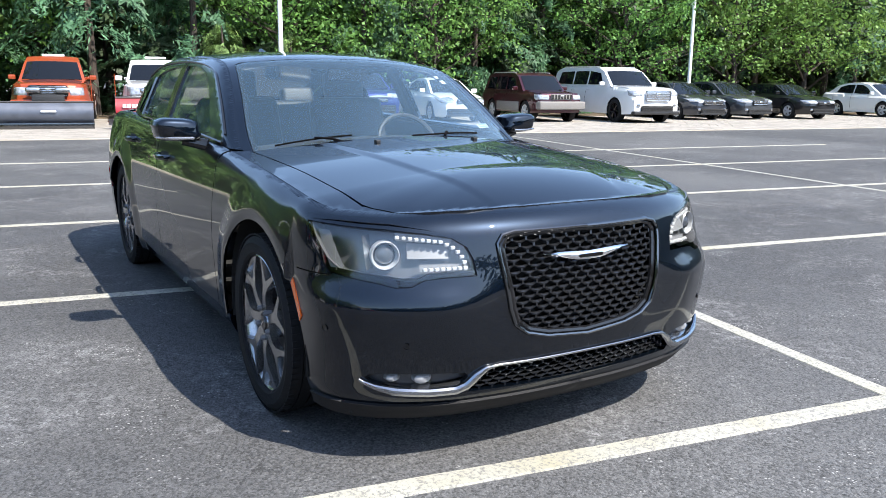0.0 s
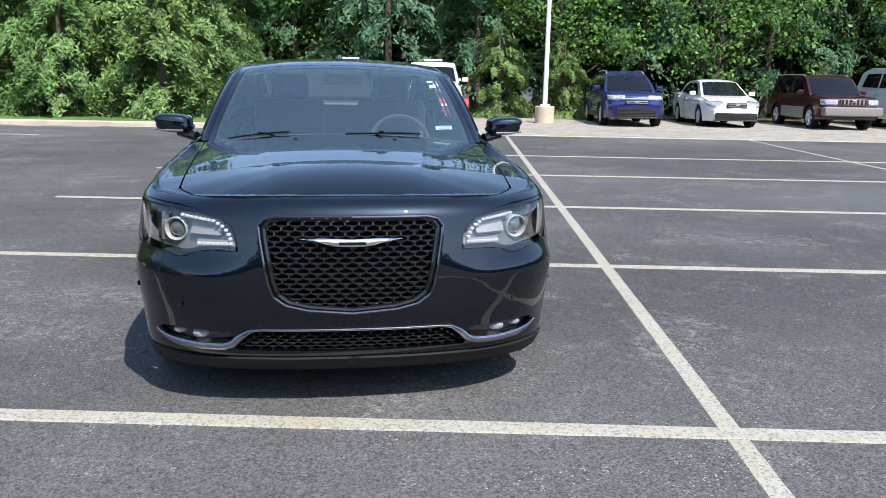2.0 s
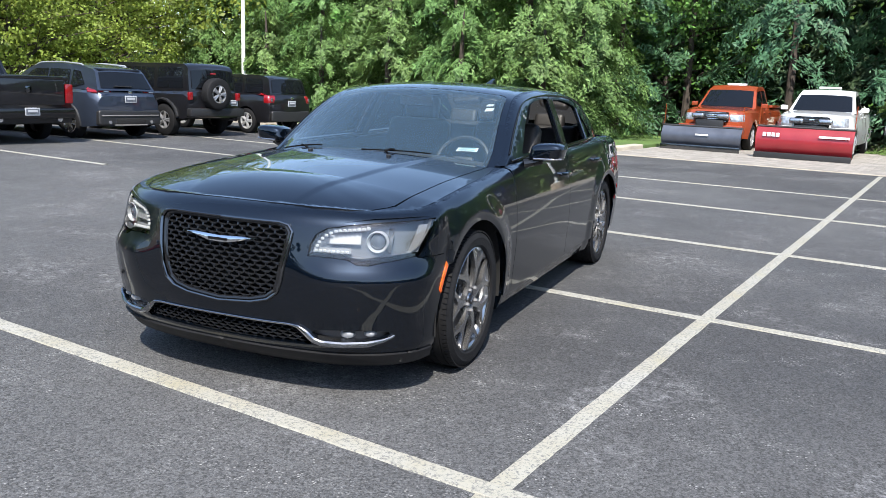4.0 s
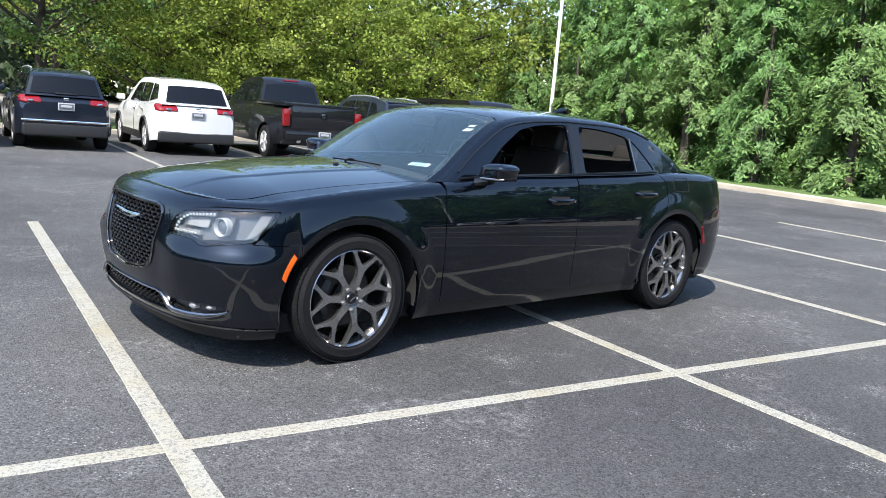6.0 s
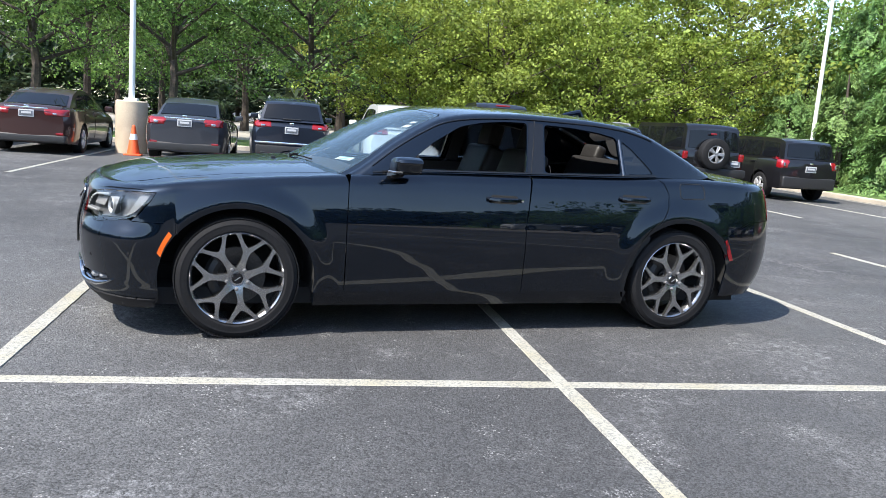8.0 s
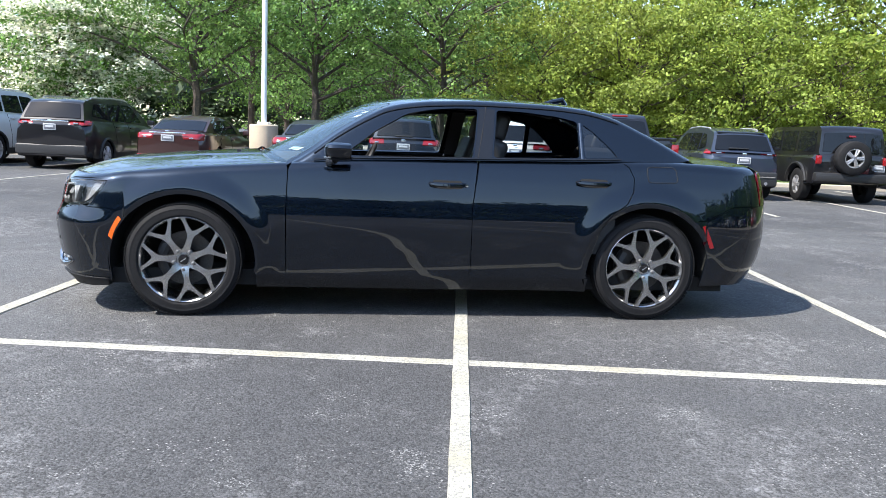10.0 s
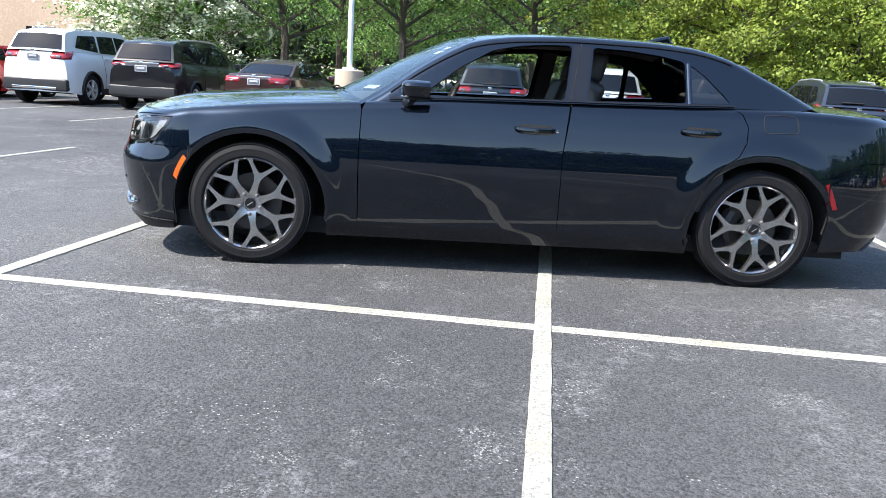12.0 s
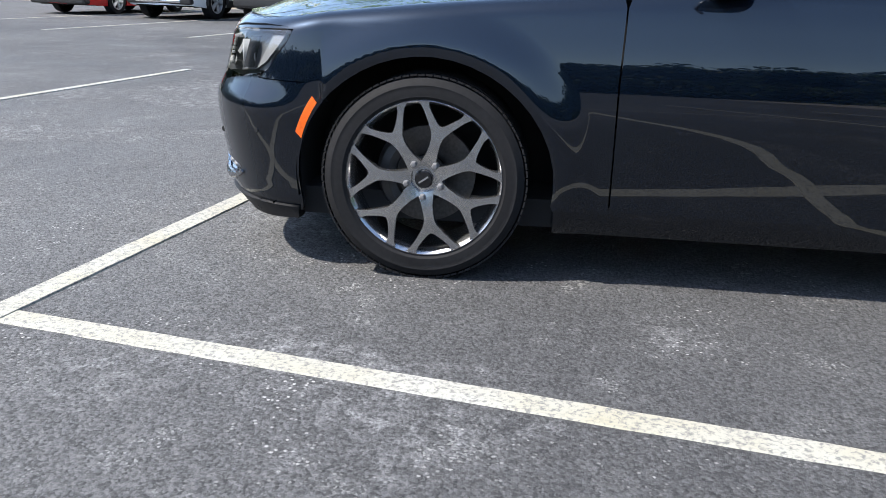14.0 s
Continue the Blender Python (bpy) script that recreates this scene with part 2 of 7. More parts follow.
CHROME = material("chrome", (0.80, 0.81, 0.83), 0.07, 1.0)
RIM_DARK = material("hyper black alloy", (0.37, 0.37, 0.375), 0.26, 0.95, grain=0.10, grain_scale=80)
RIM_GREY = material("grey alloy", (0.30, 0.30, 0.31), 0.38, 0.6, grain=0.15, grain_scale=40)
RIM_SILVER = material("silver alloy", (0.58, 0.58, 0.59), 0.32, 0.6)
# brake iron toned darker for the shade behind the spokes
BRAKE = material("brake iron", (0.075, 0.07, 0.066), 0.5, 0.9, grain=0.2, grain_scale=90)
WIPER = material("matt black rubber", (0.006, 0.006, 0.007), 0.9, spec=0.05)
WELL = material("wheel well liner", (0.008, 0.008, 0.008), 0.9)
GLASS_CLEAR = glass("windscreen glass", (0.84, 0.94, 0.97), 0.06, sky_veil=0.045)
GLASS_TINT = glass("tinted glass", (0.30, 0.33, 0.33), 0.10)
GLASS_DARK = material("dark privacy glass", (0.006, 0.007, 0.009), 0.02, spec=0.35)
PROJECTOR = material("projector lens", (0.07, 0.08, 0.10), 0.08, 0.0, coat=1.0)
RING = material("bright lamp ring", (0.44, 0.46, 0.49), 0.35, 0.2)
LENS = glass("lamp lens", (0.93, 0.95, 0.97), 0.03)
LAMP_SILVER = material("lamp reflector", (0.42, 0.43, 0.45), 0.25, 0.9)
LAMP_GREY = material("grey lamp trim", (0.22, 0.227, 0.24), 0.55, 0.2)
LAMP_PALE = material("pale lamp reflector", (0.27, 0.28, 0.295), 0.75, 0.0, spec=0.15, grain=0.1, grain_scale=200)
LAMP_DARK = material("lamp housing", (0.105, 0.11, 0.12), 0.35, 0.2)
LED = material("daytime lamp", (0.46, 0.475, 0.49), 0.6, spec=0.2, grain=0.2, grain_scale=150)
AMBER = material("amber reflector", (0.85, 0.13, 0.01), 0.18, grain=0.15, grain_scale=120, coat=0.6)
RED_LAMP = material("red lamp lens", (0.20, 0.006, 0.009), 0.15, grain=0.2, grain_scale=90, coat=0.6)
TAIL_RED = material("dark red tail lamp lens", (0.065, 0.004, 0.007), 0.12, grain=0.2, grain_scale=60, coat=0.6)
CHIN_BLACK = material("black moulded plastic", (0.009, 0.009, 0.010), 0.55, spec=0.25, grain=0.2, grain_scale=200)
LEATHER = material("black leather", (0.018, 0.017, 0.017), 0.48, grain=0.2, grain_scale=150, bump=0.2, bump_scale=250)
TRIM_DARK = material("dark interior trim", (0.022, 0.022, 0.023), 0.6, grain=0.2, grain_scale=200)
STICKER = material("white sticker", (0.42, 0.44, 0.43), 0.5, grain=0.08, grain_scale=200)
INK = material("dark print", (0.06, 0.07, 0.07), 0.6)
INK_BLUE = material("blue green print", (0.16, 0.30, 0.32), 0.6)
PLATE_WHITE = material("plate white", (0.72, 0.74, 0.76), 0.4, grain=0.05)
PLATE_RIM = material("pale plate frame", (0.42, 0.43, 0.45), 0.45, grain=0.1, grain_scale=60)
PLATE_GREY = material("grey plate face", (0.10, 0.11, 0.13), 0.4, grain=0.2, grain_scale=50)
CONCRETE = material("concrete", (0.42, 0.35, 0.26), 0.85, grain=0.12, grain_scale=60, blotch=0.15, blotch_scale=2.2, bump=0.25, bump_scale=120)
KERB = material("kerb concrete", (0.40, 0.35, 0.28), 0.85, grain=0.15, grain_scale=40, blotch=0.2, blotch_scale=1.1, bump=0.3, bump_scale=90)
POLE_WHITE = material("painted steel pole", (0.72, 0.74, 0.72), 0.4, blotch=0.06, blotch_scale=1.5)
PAVER = material("concrete paver", (0.235, 0.215, 0.188), 0.85, grain=0.2, grain_scale=50, rand=0.12, island=0.12, bump=0.2, bump_scale=150)
JOINT = material("paver joint sand", (0.17, 0.15, 0.12), 0.95, grain=0.2, grain_scale=30)
GRASS = material("lawn", (0.075, 0.13, 0.028), 0.9, grain=0.35, grain_scale=25, blotch=0.3, blotch_scale=0.5, bump=0.6, bump_scale=60)
MULCH = material("needle litter", (0.09, 0.065, 0.04), 0.95, grain=0.4, grain_scale=20, blotch=0.3, blotch_scale=0.8, bump=0.5, bump_scale=50)
ROAD_PALE = material("pale road", (0.30, 0.275, 0.235), 0.9, grain=0.15, grain_scale=15, blotch=0.15, blotch_scale=0.3)
BARK = material("bark", (0.055, 0.042, 0.034), 0.9, grain=0.35, grain_scale=18, blotch=0.3, blotch_scale=3, bump=0.8, bump_scale=25)

# ---- mesh tools ----
def finish(name, bm, mat, parent=None, label="", smooth=True, angle=None):
    """Turn a bmesh into one object; parent it where given."""
    me = bpy.data.meshes.new(name)
    bmesh.ops.recalc_face_normals(bm, faces=bm.faces)
    bm.to_mesh(me)
    bm.free()
    if smooth:
        me.polygons.foreach_set("use_smooth", [True] * len(me.polygons))
        if angle is not None:
            me.set_sharp_from_angle(angle=radians(angle))
    me.materials.append(mat)
    ob = new(name, me)
    if parent is not None:
        ob.parent = parent
    if label:
        ob["label"] = label
    return ob


def part(name, bm, mat, parent, label="", smooth=True, angle=35):
    return finish(name, bm, mat, parent, label, smooth, angle)


def thing(name, label, category, m=None, group="", kind=""):
    ob = new(name)
    ob.empty_display_size = 0.2
    if m is not None:
        ob.matrix_world = m
    return tagged(ob, label, category, group, kind)


def box(bm, c, size, rot=None, bevel=0.0, seg=2):
    r = bmesh.ops.create_cube(bm, size=1)
    vs = r["verts"]
    m = Matrix.Translation(c) @ (rot.to_4x4() if rot is not None else Matrix()) @ Matrix.Diagonal((*size, 1))
    bmesh.ops.transform(bm, matrix=m, verts=vs)
    if bevel:
        es = list({e for v in vs for e in v.link_edges})
        bmesh.ops.bevel(bm, geom=es, offset=bevel, segments=seg, affect="EDGES", profile=0.6)
    return bm


def boxed(c, size, rot=None, bevel=0.0, seg=2):
    return box(bmesh.new(), c, size, rot, bevel, seg)


def lathe(profile, axis="X", n=48, bm=None, close=False):
    """Turn a profile of (radius, height) about an axis through the origin."""
    bm = bm or bmesh.new()
    rings = []
    for k in range(n):
        a = 2 * math.pi * k / n
        ring = []
        for r, h in profile:
            p, q = r * math.cos(a), r * math.sin(a)
            co = (h, p, q) if axis == "X" else ((p, q, h) if axis == "Z" else (p, h, q))
            ring.append(bm.verts.new(co))
        rings.append(ring)
    m = len(profile)
    for k in range(n):
        A, B = rings[k], rings[(k + 1) % n]
        for i in range(m - 1 if not close else m):
            j = (i + 1) % m
            try:
                bm.faces.new((A[i], A[j], B[j], B[i]))
            except ValueError:
                pass
    bmesh.ops.remove_doubles(bm, verts=bm.verts, dist=1e-6)
    return bm


def tube(path, radius, n=8, bm=None, caps=True, squash=1.0):
    """A round bar along a path; radius may be a number or one for each point."""
    bm = bm or bmesh.new()
    path = [Vector(p) for p in path]
    rad = radius if isinstance(radius, (list, tuple)) else [radius] * len(path)
    prev = None
    side = None
    for i, p in enumerate(path):
        d = (path[min(i + 1, len(path) - 1)] - path[max(i - 1, 0)]).normalized()
        if side is None:
            side = d.orthogonal().normalized()
        side = (side - d * side.dot(d)).normalized()
        up = d.cross(side)
        ring = [bm.verts.new(p + (side * math.cos(2 * math.pi * k / n) + up * math.sin(2 * math.pi * k / n) * squash) * rad[i]) for k in range(n)]
        if prev:
            for k in range(n):
                bm.faces.new((prev[k], prev[(k + 1) % n], ring[(k + 1) % n], ring[k]))
        elif caps:
            bm.faces.new(ring[::-1])
        prev = ring
    if caps:
        bm.faces.new(prev)
    return bm


def patch(fn, na, nb, bm=None, mirror=False):
    """A sheet from fn(a, b), a and b from 0 to 1."""
    bm = bm or bmesh.new()
    g = [[bm.verts.new(fn(i / na, j / nb)) for j in range(nb + 1)] for i in range(na + 1)]
    for i in range(na):
        for j in range(nb):
            bm.faces.new((g[i][j], g[i + 1][j], g[i + 1][j + 1], g[i][j + 1]))
    return bm


def spline(pts):
    """A smooth curve y(x) through points, with no overshoot (monotone cubic)."""
    xs = [p[0] for p in pts]
    ys = [p[1] for p in pts]
    n = len(xs)
    d = [(ys[i + 1] - ys[i]) / (xs[i + 1] - xs[i]) for i in range(n - 1)]
    t = [d[0]] + [0 if d[i - 1] * d[i] <= 0 else 2 * d[i - 1] * d[i] / (d[i - 1] + d[i]) for i in range(1, n - 1)] + [d[-1]]

    def f(x):
        if x <= xs[0]:
            return ys[0] + t[0] * (x - xs[0]) * 0
        if x >= xs[-1]:
            return ys[-1]
        i = 0
        while x > xs[i + 1]:
            i += 1
        h = xs[i + 1] - xs[i]
        s = (x - xs[i]) / h
        return ((1 + 2 * s) * (1 - s) ** 2 * ys[i] + s * (1 - s) ** 2 * h * t[i]
                + s * s * (3 - 2 * s) * ys[i + 1] + s * s * (s - 1) * h * t[i + 1])
    return f


def rounded(poly, rad, seg=4):
    """Round the corners of a polygon. rad: one radius."""
    out = []
    n = len(poly)
    for i in range(n):
        p0, p1, p2 = (Vector(poly[j % n][:2]) for j in (i - 1, i, i + 1))
        a, b = p0 - p1, p2 - p1
        r = min(rad, a.length * 0.45, b.length * 0.45)
        A, B = p1 + a.normalized() * r, p1 + b.normalized() * r
        for k in range(seg + 1):
            s = k / seg
            out.append(tuple(A * (1 - s) ** 2 + p1 * 2 * s * (1 - s) + B * s * s))
    return out


def dense(poly, step):
    out = []
    n = len(poly)
    for i in range(n):
        a, b = Vector(poly[i]), Vector(poly[(i + 1) % n])
        k = max(1, math.ceil((b - a).length / step))
        out += [a.lerp(b, j / k) for j in range(k)]
    return out


def inside(px, py, poly):
    """Which of the points lie in a polygon."""
    P = np.array([(p[0], p[1]) for p in poly])
    x1, y1 = P[:, 0], P[:, 1]
    x2, y2 = np.roll(x1, -1), np.roll(y1, -1)
    px, py = np.asarray(px)[:, None], np.asarray(py)[:, None]
    dy = np.where(y2 == y1, 1e-12, y2 - y1)
    hit = ((y1 > py) != (y2 > py)) & (px < (x2 - x1) * (py - y1) / dy + x1)
    return hit.sum(1) % 2 == 1


def skin(outline, surf, holes=(), step=0.05, depth=0.012, sides=(1,), extra=()):
    """A panel: an outline (with holes) in a surface's own two coordinates, laid on the surface, with turned-in edges.
    sides: 1 for the left half of a car, -1 for its mirror image. Returns verts, faces and normals."""
    loops = [dense(outline, min(step, 0.014) if len(extra) else step)] + [dense(h, step) for h in holes]
    verts, edges = [], []
    for lp in loops:
        k = len(verts)
        verts += lp
        edges += [(k + i, k + (i + 1) % len(lp)) for i in range(len(lp))]
    B = np.array([(v[0], v[1]) for v in verts])
    lo, hi = B.min(0), B.max(0)
    gx = np.arange(lo[0] + step * 0.5, hi[0], step)
    gy = np.arange(lo[1] + step * 0.5, hi[1], step)
    if len(gx) and len(gy):
        G = np.stack(np.meshgrid(gx, gy), -1).reshape(-1, 2)
        ok = inside(G[:, 0], G[:, 1], loops[0])
        for h in loops[1:]:
            ok &= ~inside(G[:, 0], G[:, 1], h)
        G = G[ok]
        if len(G):
            near = np.array([((B - g) ** 2).sum(1).min() for g in G])
            G = G[near > (0.4 * step) ** 2]
        verts = verts + [Vector(g) for g in G]
    if len(extra):
        E = np.array(extra)
        ok = inside(E[:, 0], E[:, 1], loops[0])
        E = E[ok]
        near = np.array([((B - g) ** 2).sum(1).min() for g in E])
        verts = verts + [Vector(g) for g in E[near > 2.5e-6]]
    vs, _, fs, *_ = geometry.delaunay_2d_cdt([Vector((v[0], v[1])) for v in verts], edges, [], 0, 1e-6)
    cen = np.array([sum((vs[i] for i in f), Vector((0, 0))) / len(f) for f in fs])
    ok = inside(cen[:, 0], cen[:, 1], loops[0])
    for h in loops[1:]:
        ok &= ~inside(cen[:, 0], cen[:, 1], h)
    fs = [list(f) for f, o in zip(fs, ok) if o]
    e = 2e-3
    P = [Vector(surf(*v)) for v in vs]
    Nn = []
    for v in vs:
        da = Vector(surf(v[0] + e, v[1])) - Vector(surf(v[0] - e, v[1]))
        db = Vector(surf(v[0], v[1] + e)) - Vector(surf(v[0], v[1] - e))
        Nn.append(da.cross(db).normalized())
    count = {}
    for f in fs:
        for i in range(len(f)):
            a, b = f[i], f[(i + 1) % len(f)]
            count[(min(a, b), max(a, b))] = count.get((min(a, b), max(a, b)), 0) + 1
    V3, F3, N3 = [], [], []
    for sd in sides:
        k = len(V3)
        V3 += [(p.x * sd, p.y, p.z) for p in P]
        N3 += [(n.x * sd, n.y, n.z) for n in Nn]
        F3 += [[k + i for i in (f if sd > 0 else f[::-1])] for f in fs]
        if depth:
            dup = {}
            for f in fs:
                for i in range(len(f)):
                    a, b = f[i], f[(i + 1) % len(f)]
                    if count[(min(a, b), max(a, b))] == 1:
                        for c in (a, b):
                            if c not in dup:
                                q = P[c] - Nn[c] * depth
                                dup[c] = len(V3)
                                V3 += [(P[c].x * sd, P[c].y, P[c].z), (q.x * sd, q.y, q.z)]
                                N3 += [(0, 0, 0), (0, 0, 0)]
                        quad = [dup[b], dup[a], dup[a] + 1, dup[b] + 1]
                        F3.append(quad if sd > 0 else quad[::-1])
    return V3, F3, N3


def sheet(name, skins, mat, parent, label="", flip=False):
    """One mesh object from one or more skins, with their true normals."""
    V3, F3, N3 = [], [], []
    for a, b, c in skins:
        k = len(V3)
        V3 += a
        F3 += [[i + k for i in f] for f in b]
        N3 += c
    if flip:
        F3 = [f[::-1] for f in F3]
        N3 = [(-x, -y, -z) for x, y, z in N3]
    me = bpy.data.meshes.new(name)
    me.from_pydata(V3, [], F3)
    me.polygons.foreach_set("use_smooth", [True] * len(me.polygons))
    me.normals_split_custom_set_from_vertices(N3)
    me.materials.append(mat)
    ob = new(name, me)
    if parent is not None:
        ob.parent = parent
    if label:
        ob["label"] = label
    return ob

# ---- the black sedan: surfaces (nose towards -y, front axle at y = 0) ----
Y1, Y2 = -0.35, 3.45
half_width = spline([(-0.4, 0.912), (0, 0.925), (0.6, 0.93), (1.5, 0.936), (2.6, 0.938), (3.05, 0.942), (3.45, 0.935), (3.8, 0.92)])
section = spline([(0.14, -0.085), (0.19, -0.050), (0.27, -0.0215), (0.31, -0.0180), (0.35, -0.0152), (0.40, -0.0118), (0.48, -0.0060), (0.60, 0), (0.74, -0.006), (0.90, -0.030), (1.0, -0.055), (1.1, -0.085)])
nose = spline([(0.14, -0.74), (0.18, -0.79), (0.22, -0.853), (0.28, -0.882), (0.36, -0.893), (0.45, -0.905), (0.6, -0.91), (0.72, -0.895), (0.82, -0.872), (0.90, -0.85)])
power = spline([(0.2, 2.6), (0.6, 2.48), (0.74, 2.3), (0.9, 2.2)])
top_front = spline([(-1, 0.893), (-0.8, 0.892), (-0.6, 0.886), (-0.45, 0.878), (-0.25, 0.882), (0, 0.905)])
top_side = spline([(-0.35, 0.905), (0, 0.945), (0.4, 0.977), (0.65, 0.995), (1.2, 1.033), (1.82, 1.05), (2.53, 1.068), (2.84, 1.078), (3.2, 1.085), (3.45, 1.08)])
top_rear = spline([(0, 1.08), (0.35, 1.07), (1, 1.085)])
tail = spline([(0.2, 0.49), (0.3, 0.58), (0.42, 0.655), (0.60, 0.685), (0.8, 0.675), (1.0, 0.635), (1.1, 0.605)])
hood_spine = spline([(-0.35, 0.985), (-0.05, 1.018), (0.375, 1.050), (0.62, 1.062)])


def round_in(d, r):
    return 0.0 if d >= r else r - math.sqrt(max(r * r - (r - max(d, 0.0)) ** 2, 0.0))


def wall_top(p):
    if p < 0:
        return top_front(p)
    if p > Y2 - Y1:
        return top_rear(p - (Y2 - Y1))
    return top_side(Y1 + p)


def wall_rad(p):
    return 0.055 if p >= 0 else 0.055 + 0.025 * min(1, -p * 1.6)


def super_r(a, n):
    return (abs(math.cos(a)) ** n + abs(math.sin(a)) ** n) ** (-1 / n)


shelf = spline([(0.30, 0.25), (0.42, 0.55), (0.52, 0.9), (0.575, 1.0), (0.60, 0.86), (0.64, 0.35), (0.675, 0.05), (0.70, 0.0)])


def ease(x, a, b):
    x = max(0.0, min(1.0, (x - a) / (b - a)))
    return x * x * (3 - 2 * x)


def wall(p, z, out=0.0):
    """The car's flank: p from -1 (middle of the nose) through 0 (front wheel) back along the side to the tail's middle."""
    q = round_in(wall_top(p) - z, wall_rad(p)) - out
    if -0.80 < p < 0.0 and z < 0.70:
        q -= 0.026 * shelf(z) * ease(p, -0.76, -0.60) * (1 - ease(p, -0.32, -0.05))
    if p < 0:
        a = (p + 1) * math.pi / 2
        r = super_r(a, power(z))
        return Vector(((half_width(Y1) + section(z) - q) * r * math.sin(a), Y1 - (Y1 - nose(z) - q) * r * math.cos(a), z))
    if p > Y2 - Y1:
        a = min((p - (Y2 - Y1)), 1.0) * math.pi / 2
        r = super_r(a, 2.9)
        return Vector(((half_width(Y2) + section(z) - q) * r * math.cos(a), Y2 + (tail(z) - q) * r * math.sin(a), z))
    y = Y1 + p
    x = half_width(y) + section(z) - q
    for yc in (0.0, 3.052):
        d = math.hypot(y - yc, z - 0.36)
        x += 0.020 * (1 - ease(d, 0.452, 0.60)) - 0.008 * (1 - ease(d, 0.40, 0.46))
    return Vector((x, y, z))


def solve_p(want, z, axis, out=0.0):
    lo, hi = -1.0, 0.0
    for _ in range(32):
        mid = (lo + hi) / 2
        if wall(mid, z, out)[axis] < want:
            lo = mid
        else:
            hi = mid
    return (lo + hi) / 2


def fx(x, z):
    """Nose coordinates from (x, z)."""
    return (solve_p(x, z, 0), z)


def fy(y, z):
    """Flank coordinates from (y, z)."""
    return (y - Y1, z) if y >= Y1 else (solve_p(y, z, 1), z)


def edge_x(y):
    p = y - Y1
    return half_width(y) + section(wall_top(p)) - wall_rad(p)


def bonnet(x, y):
    """The height of hood and wing tops."""
    ax = abs(x)
    if y >= Y1:
        zt, xe = top_side(y), edge_x(y)
        rho, h = min(ax / xe, 1), hood_spine(y)
    else:
        p = -0.5
        for _ in range(5):
            zt = top_front(p)
            rad = wall_rad(p)
            We, De = half_width(Y1) + section(zt) - rad, Y1 - nose(zt) - rad
            a = math.atan2(ax / We, (Y1 - y) / De)
            p = a / (math.pi / 2) - 1
        rho = min(math.hypot(ax / We, (Y1 - y) / De) / super_r(a, power(zt)), 1)
        h = hood_spine(Y1)
    z = zt + (h - zt) * (1 - rho * rho)
    # the raised middle of the hood, between two soft creases
    lim = 0.30 + 0.13 * (y + 0.8)
    s = max(0.0, min(1.0, (lim + 0.026 - ax) / 0.052))
    fade = max(0.0, min(1.0, (y + 0.80) / 0.35))
    return z + 0.0055 * s * s * (3 - 2 * s) * fade


def bonnet_at(x, y):
    return Vector((x, y, bonnet(x, y)))


def deck_at(x, y):
    ax = abs(x)
    if y <= Y2:
        zt, xe = top_side(y), edge_x(y)
        rho = min(ax / xe, 1)
    else:
        zt = 1.08
        We, De = edge_x(Y2), tail(1.08) - 0.055
        a = math.atan2((y - Y2) / De, ax / We)
        zt = top_rear(a / (math.pi / 2))
        rho = min(math.hypot(ax / We, (y - Y2) / De) / super_r(a, 2.9), 1)
    return Vector((x, y, zt + (1.128 - zt) * (1 - rho ** 2.5)))


belt_x = spline([(0.5, 0.79), (0.8, 0.822), (1.2, 0.842), (1.8, 0.852), (2.5, 0.848), (2.9, 0.825), (3.2, 0.78), (3.45, 0.72)])
rail = spline([(0.40, 0.84), (0.64, 0.985), (0.73, 1.04), (0.97, 1.215), (1.15, 1.322), (1.28, 1.382), (1.42, 1.413), (1.6, 1.433), (1.94, 1.447), (2.32, 1.443), (2.6, 1.424), (2.8, 1.383), (3.04, 1.285), (3.38, 1.125), (3.5, 1.07)])
roof_spine = spline([(0.30, 0.965), (0.42, 1.045), (0.62, 1.150), (0.96, 1.327), (1.2, 1.425), (1.4, 1.462), (1.7, 1.482), (2.05, 1.487), (2.4, 1.482), (2.65, 1.464), (2.8, 1.432), (3.0, 1.345), (3.4, 1.142), (3.55, 1.07)])


def cabin_side(y, z):
    q = round_in(rail(y) - z, 0.05)
    t = z - top_side(min(max(y, 0.4), 3.4))
    return Vector((belt_x(y) - 0.40 * t - 0.14 * t * t - q, y, z))


def cabin_top(x, y):
    zr = rail(y)
    xe = cabin_side(y, zr).x
    return Vector((x, y, zr + (roof_spine(y) - zr) * (1 - min(abs(x) / xe, 1.05) ** 2.4)))


def along(fn, a, b, n):
    return [fn(a + (b - a) * i / n) for i in range(n + 1)]


def arch(cy, a0, a1, n=22, r0=0.418, r1=0.446):
    """Points of a wheel opening, from angle a0 to a1 (degrees from straight back, up over the wheel)."""
    out = []
    for i in range(n + 1):
        a = radians(a0 + (a1 - a0) * i / n)
        r = r0 + (r1 - r0) * abs(math.cos(a)) ** 3
        out.append((cy + r * math.cos(a), 0.36 + r * math.sin(a)))
    return out


car = thing("black_sedan", "glossy black four-door sedan with dark alloy wheels and lowered windows", "car", pose(0, 0, 0))
LR = (1, -1)
GAP = 0.0028

# rows of points close under the rounded shoulder and roof rail, where the surface turns fastest
RIM = (0.002, 0.005, 0.009, 0.014, 0.021, 0.030, 0.041)
shoulder = [(-1 + 0.014 * k, wall_top(-1 + 0.014 * k) - d) for k in range(410) for d in RIM]
rail_rows = [(0.66 + 0.014 * k, rail(0.66 + 0.014 * k) - d) for k in range(198) for d in RIM]
crease_rows = [(0.30 + 0.13 * (y + 0.8) + 0.0045 * i, y) for y in [-0.78 + 0.018 * k for k in range(66)] for i in range(-6, 7)]

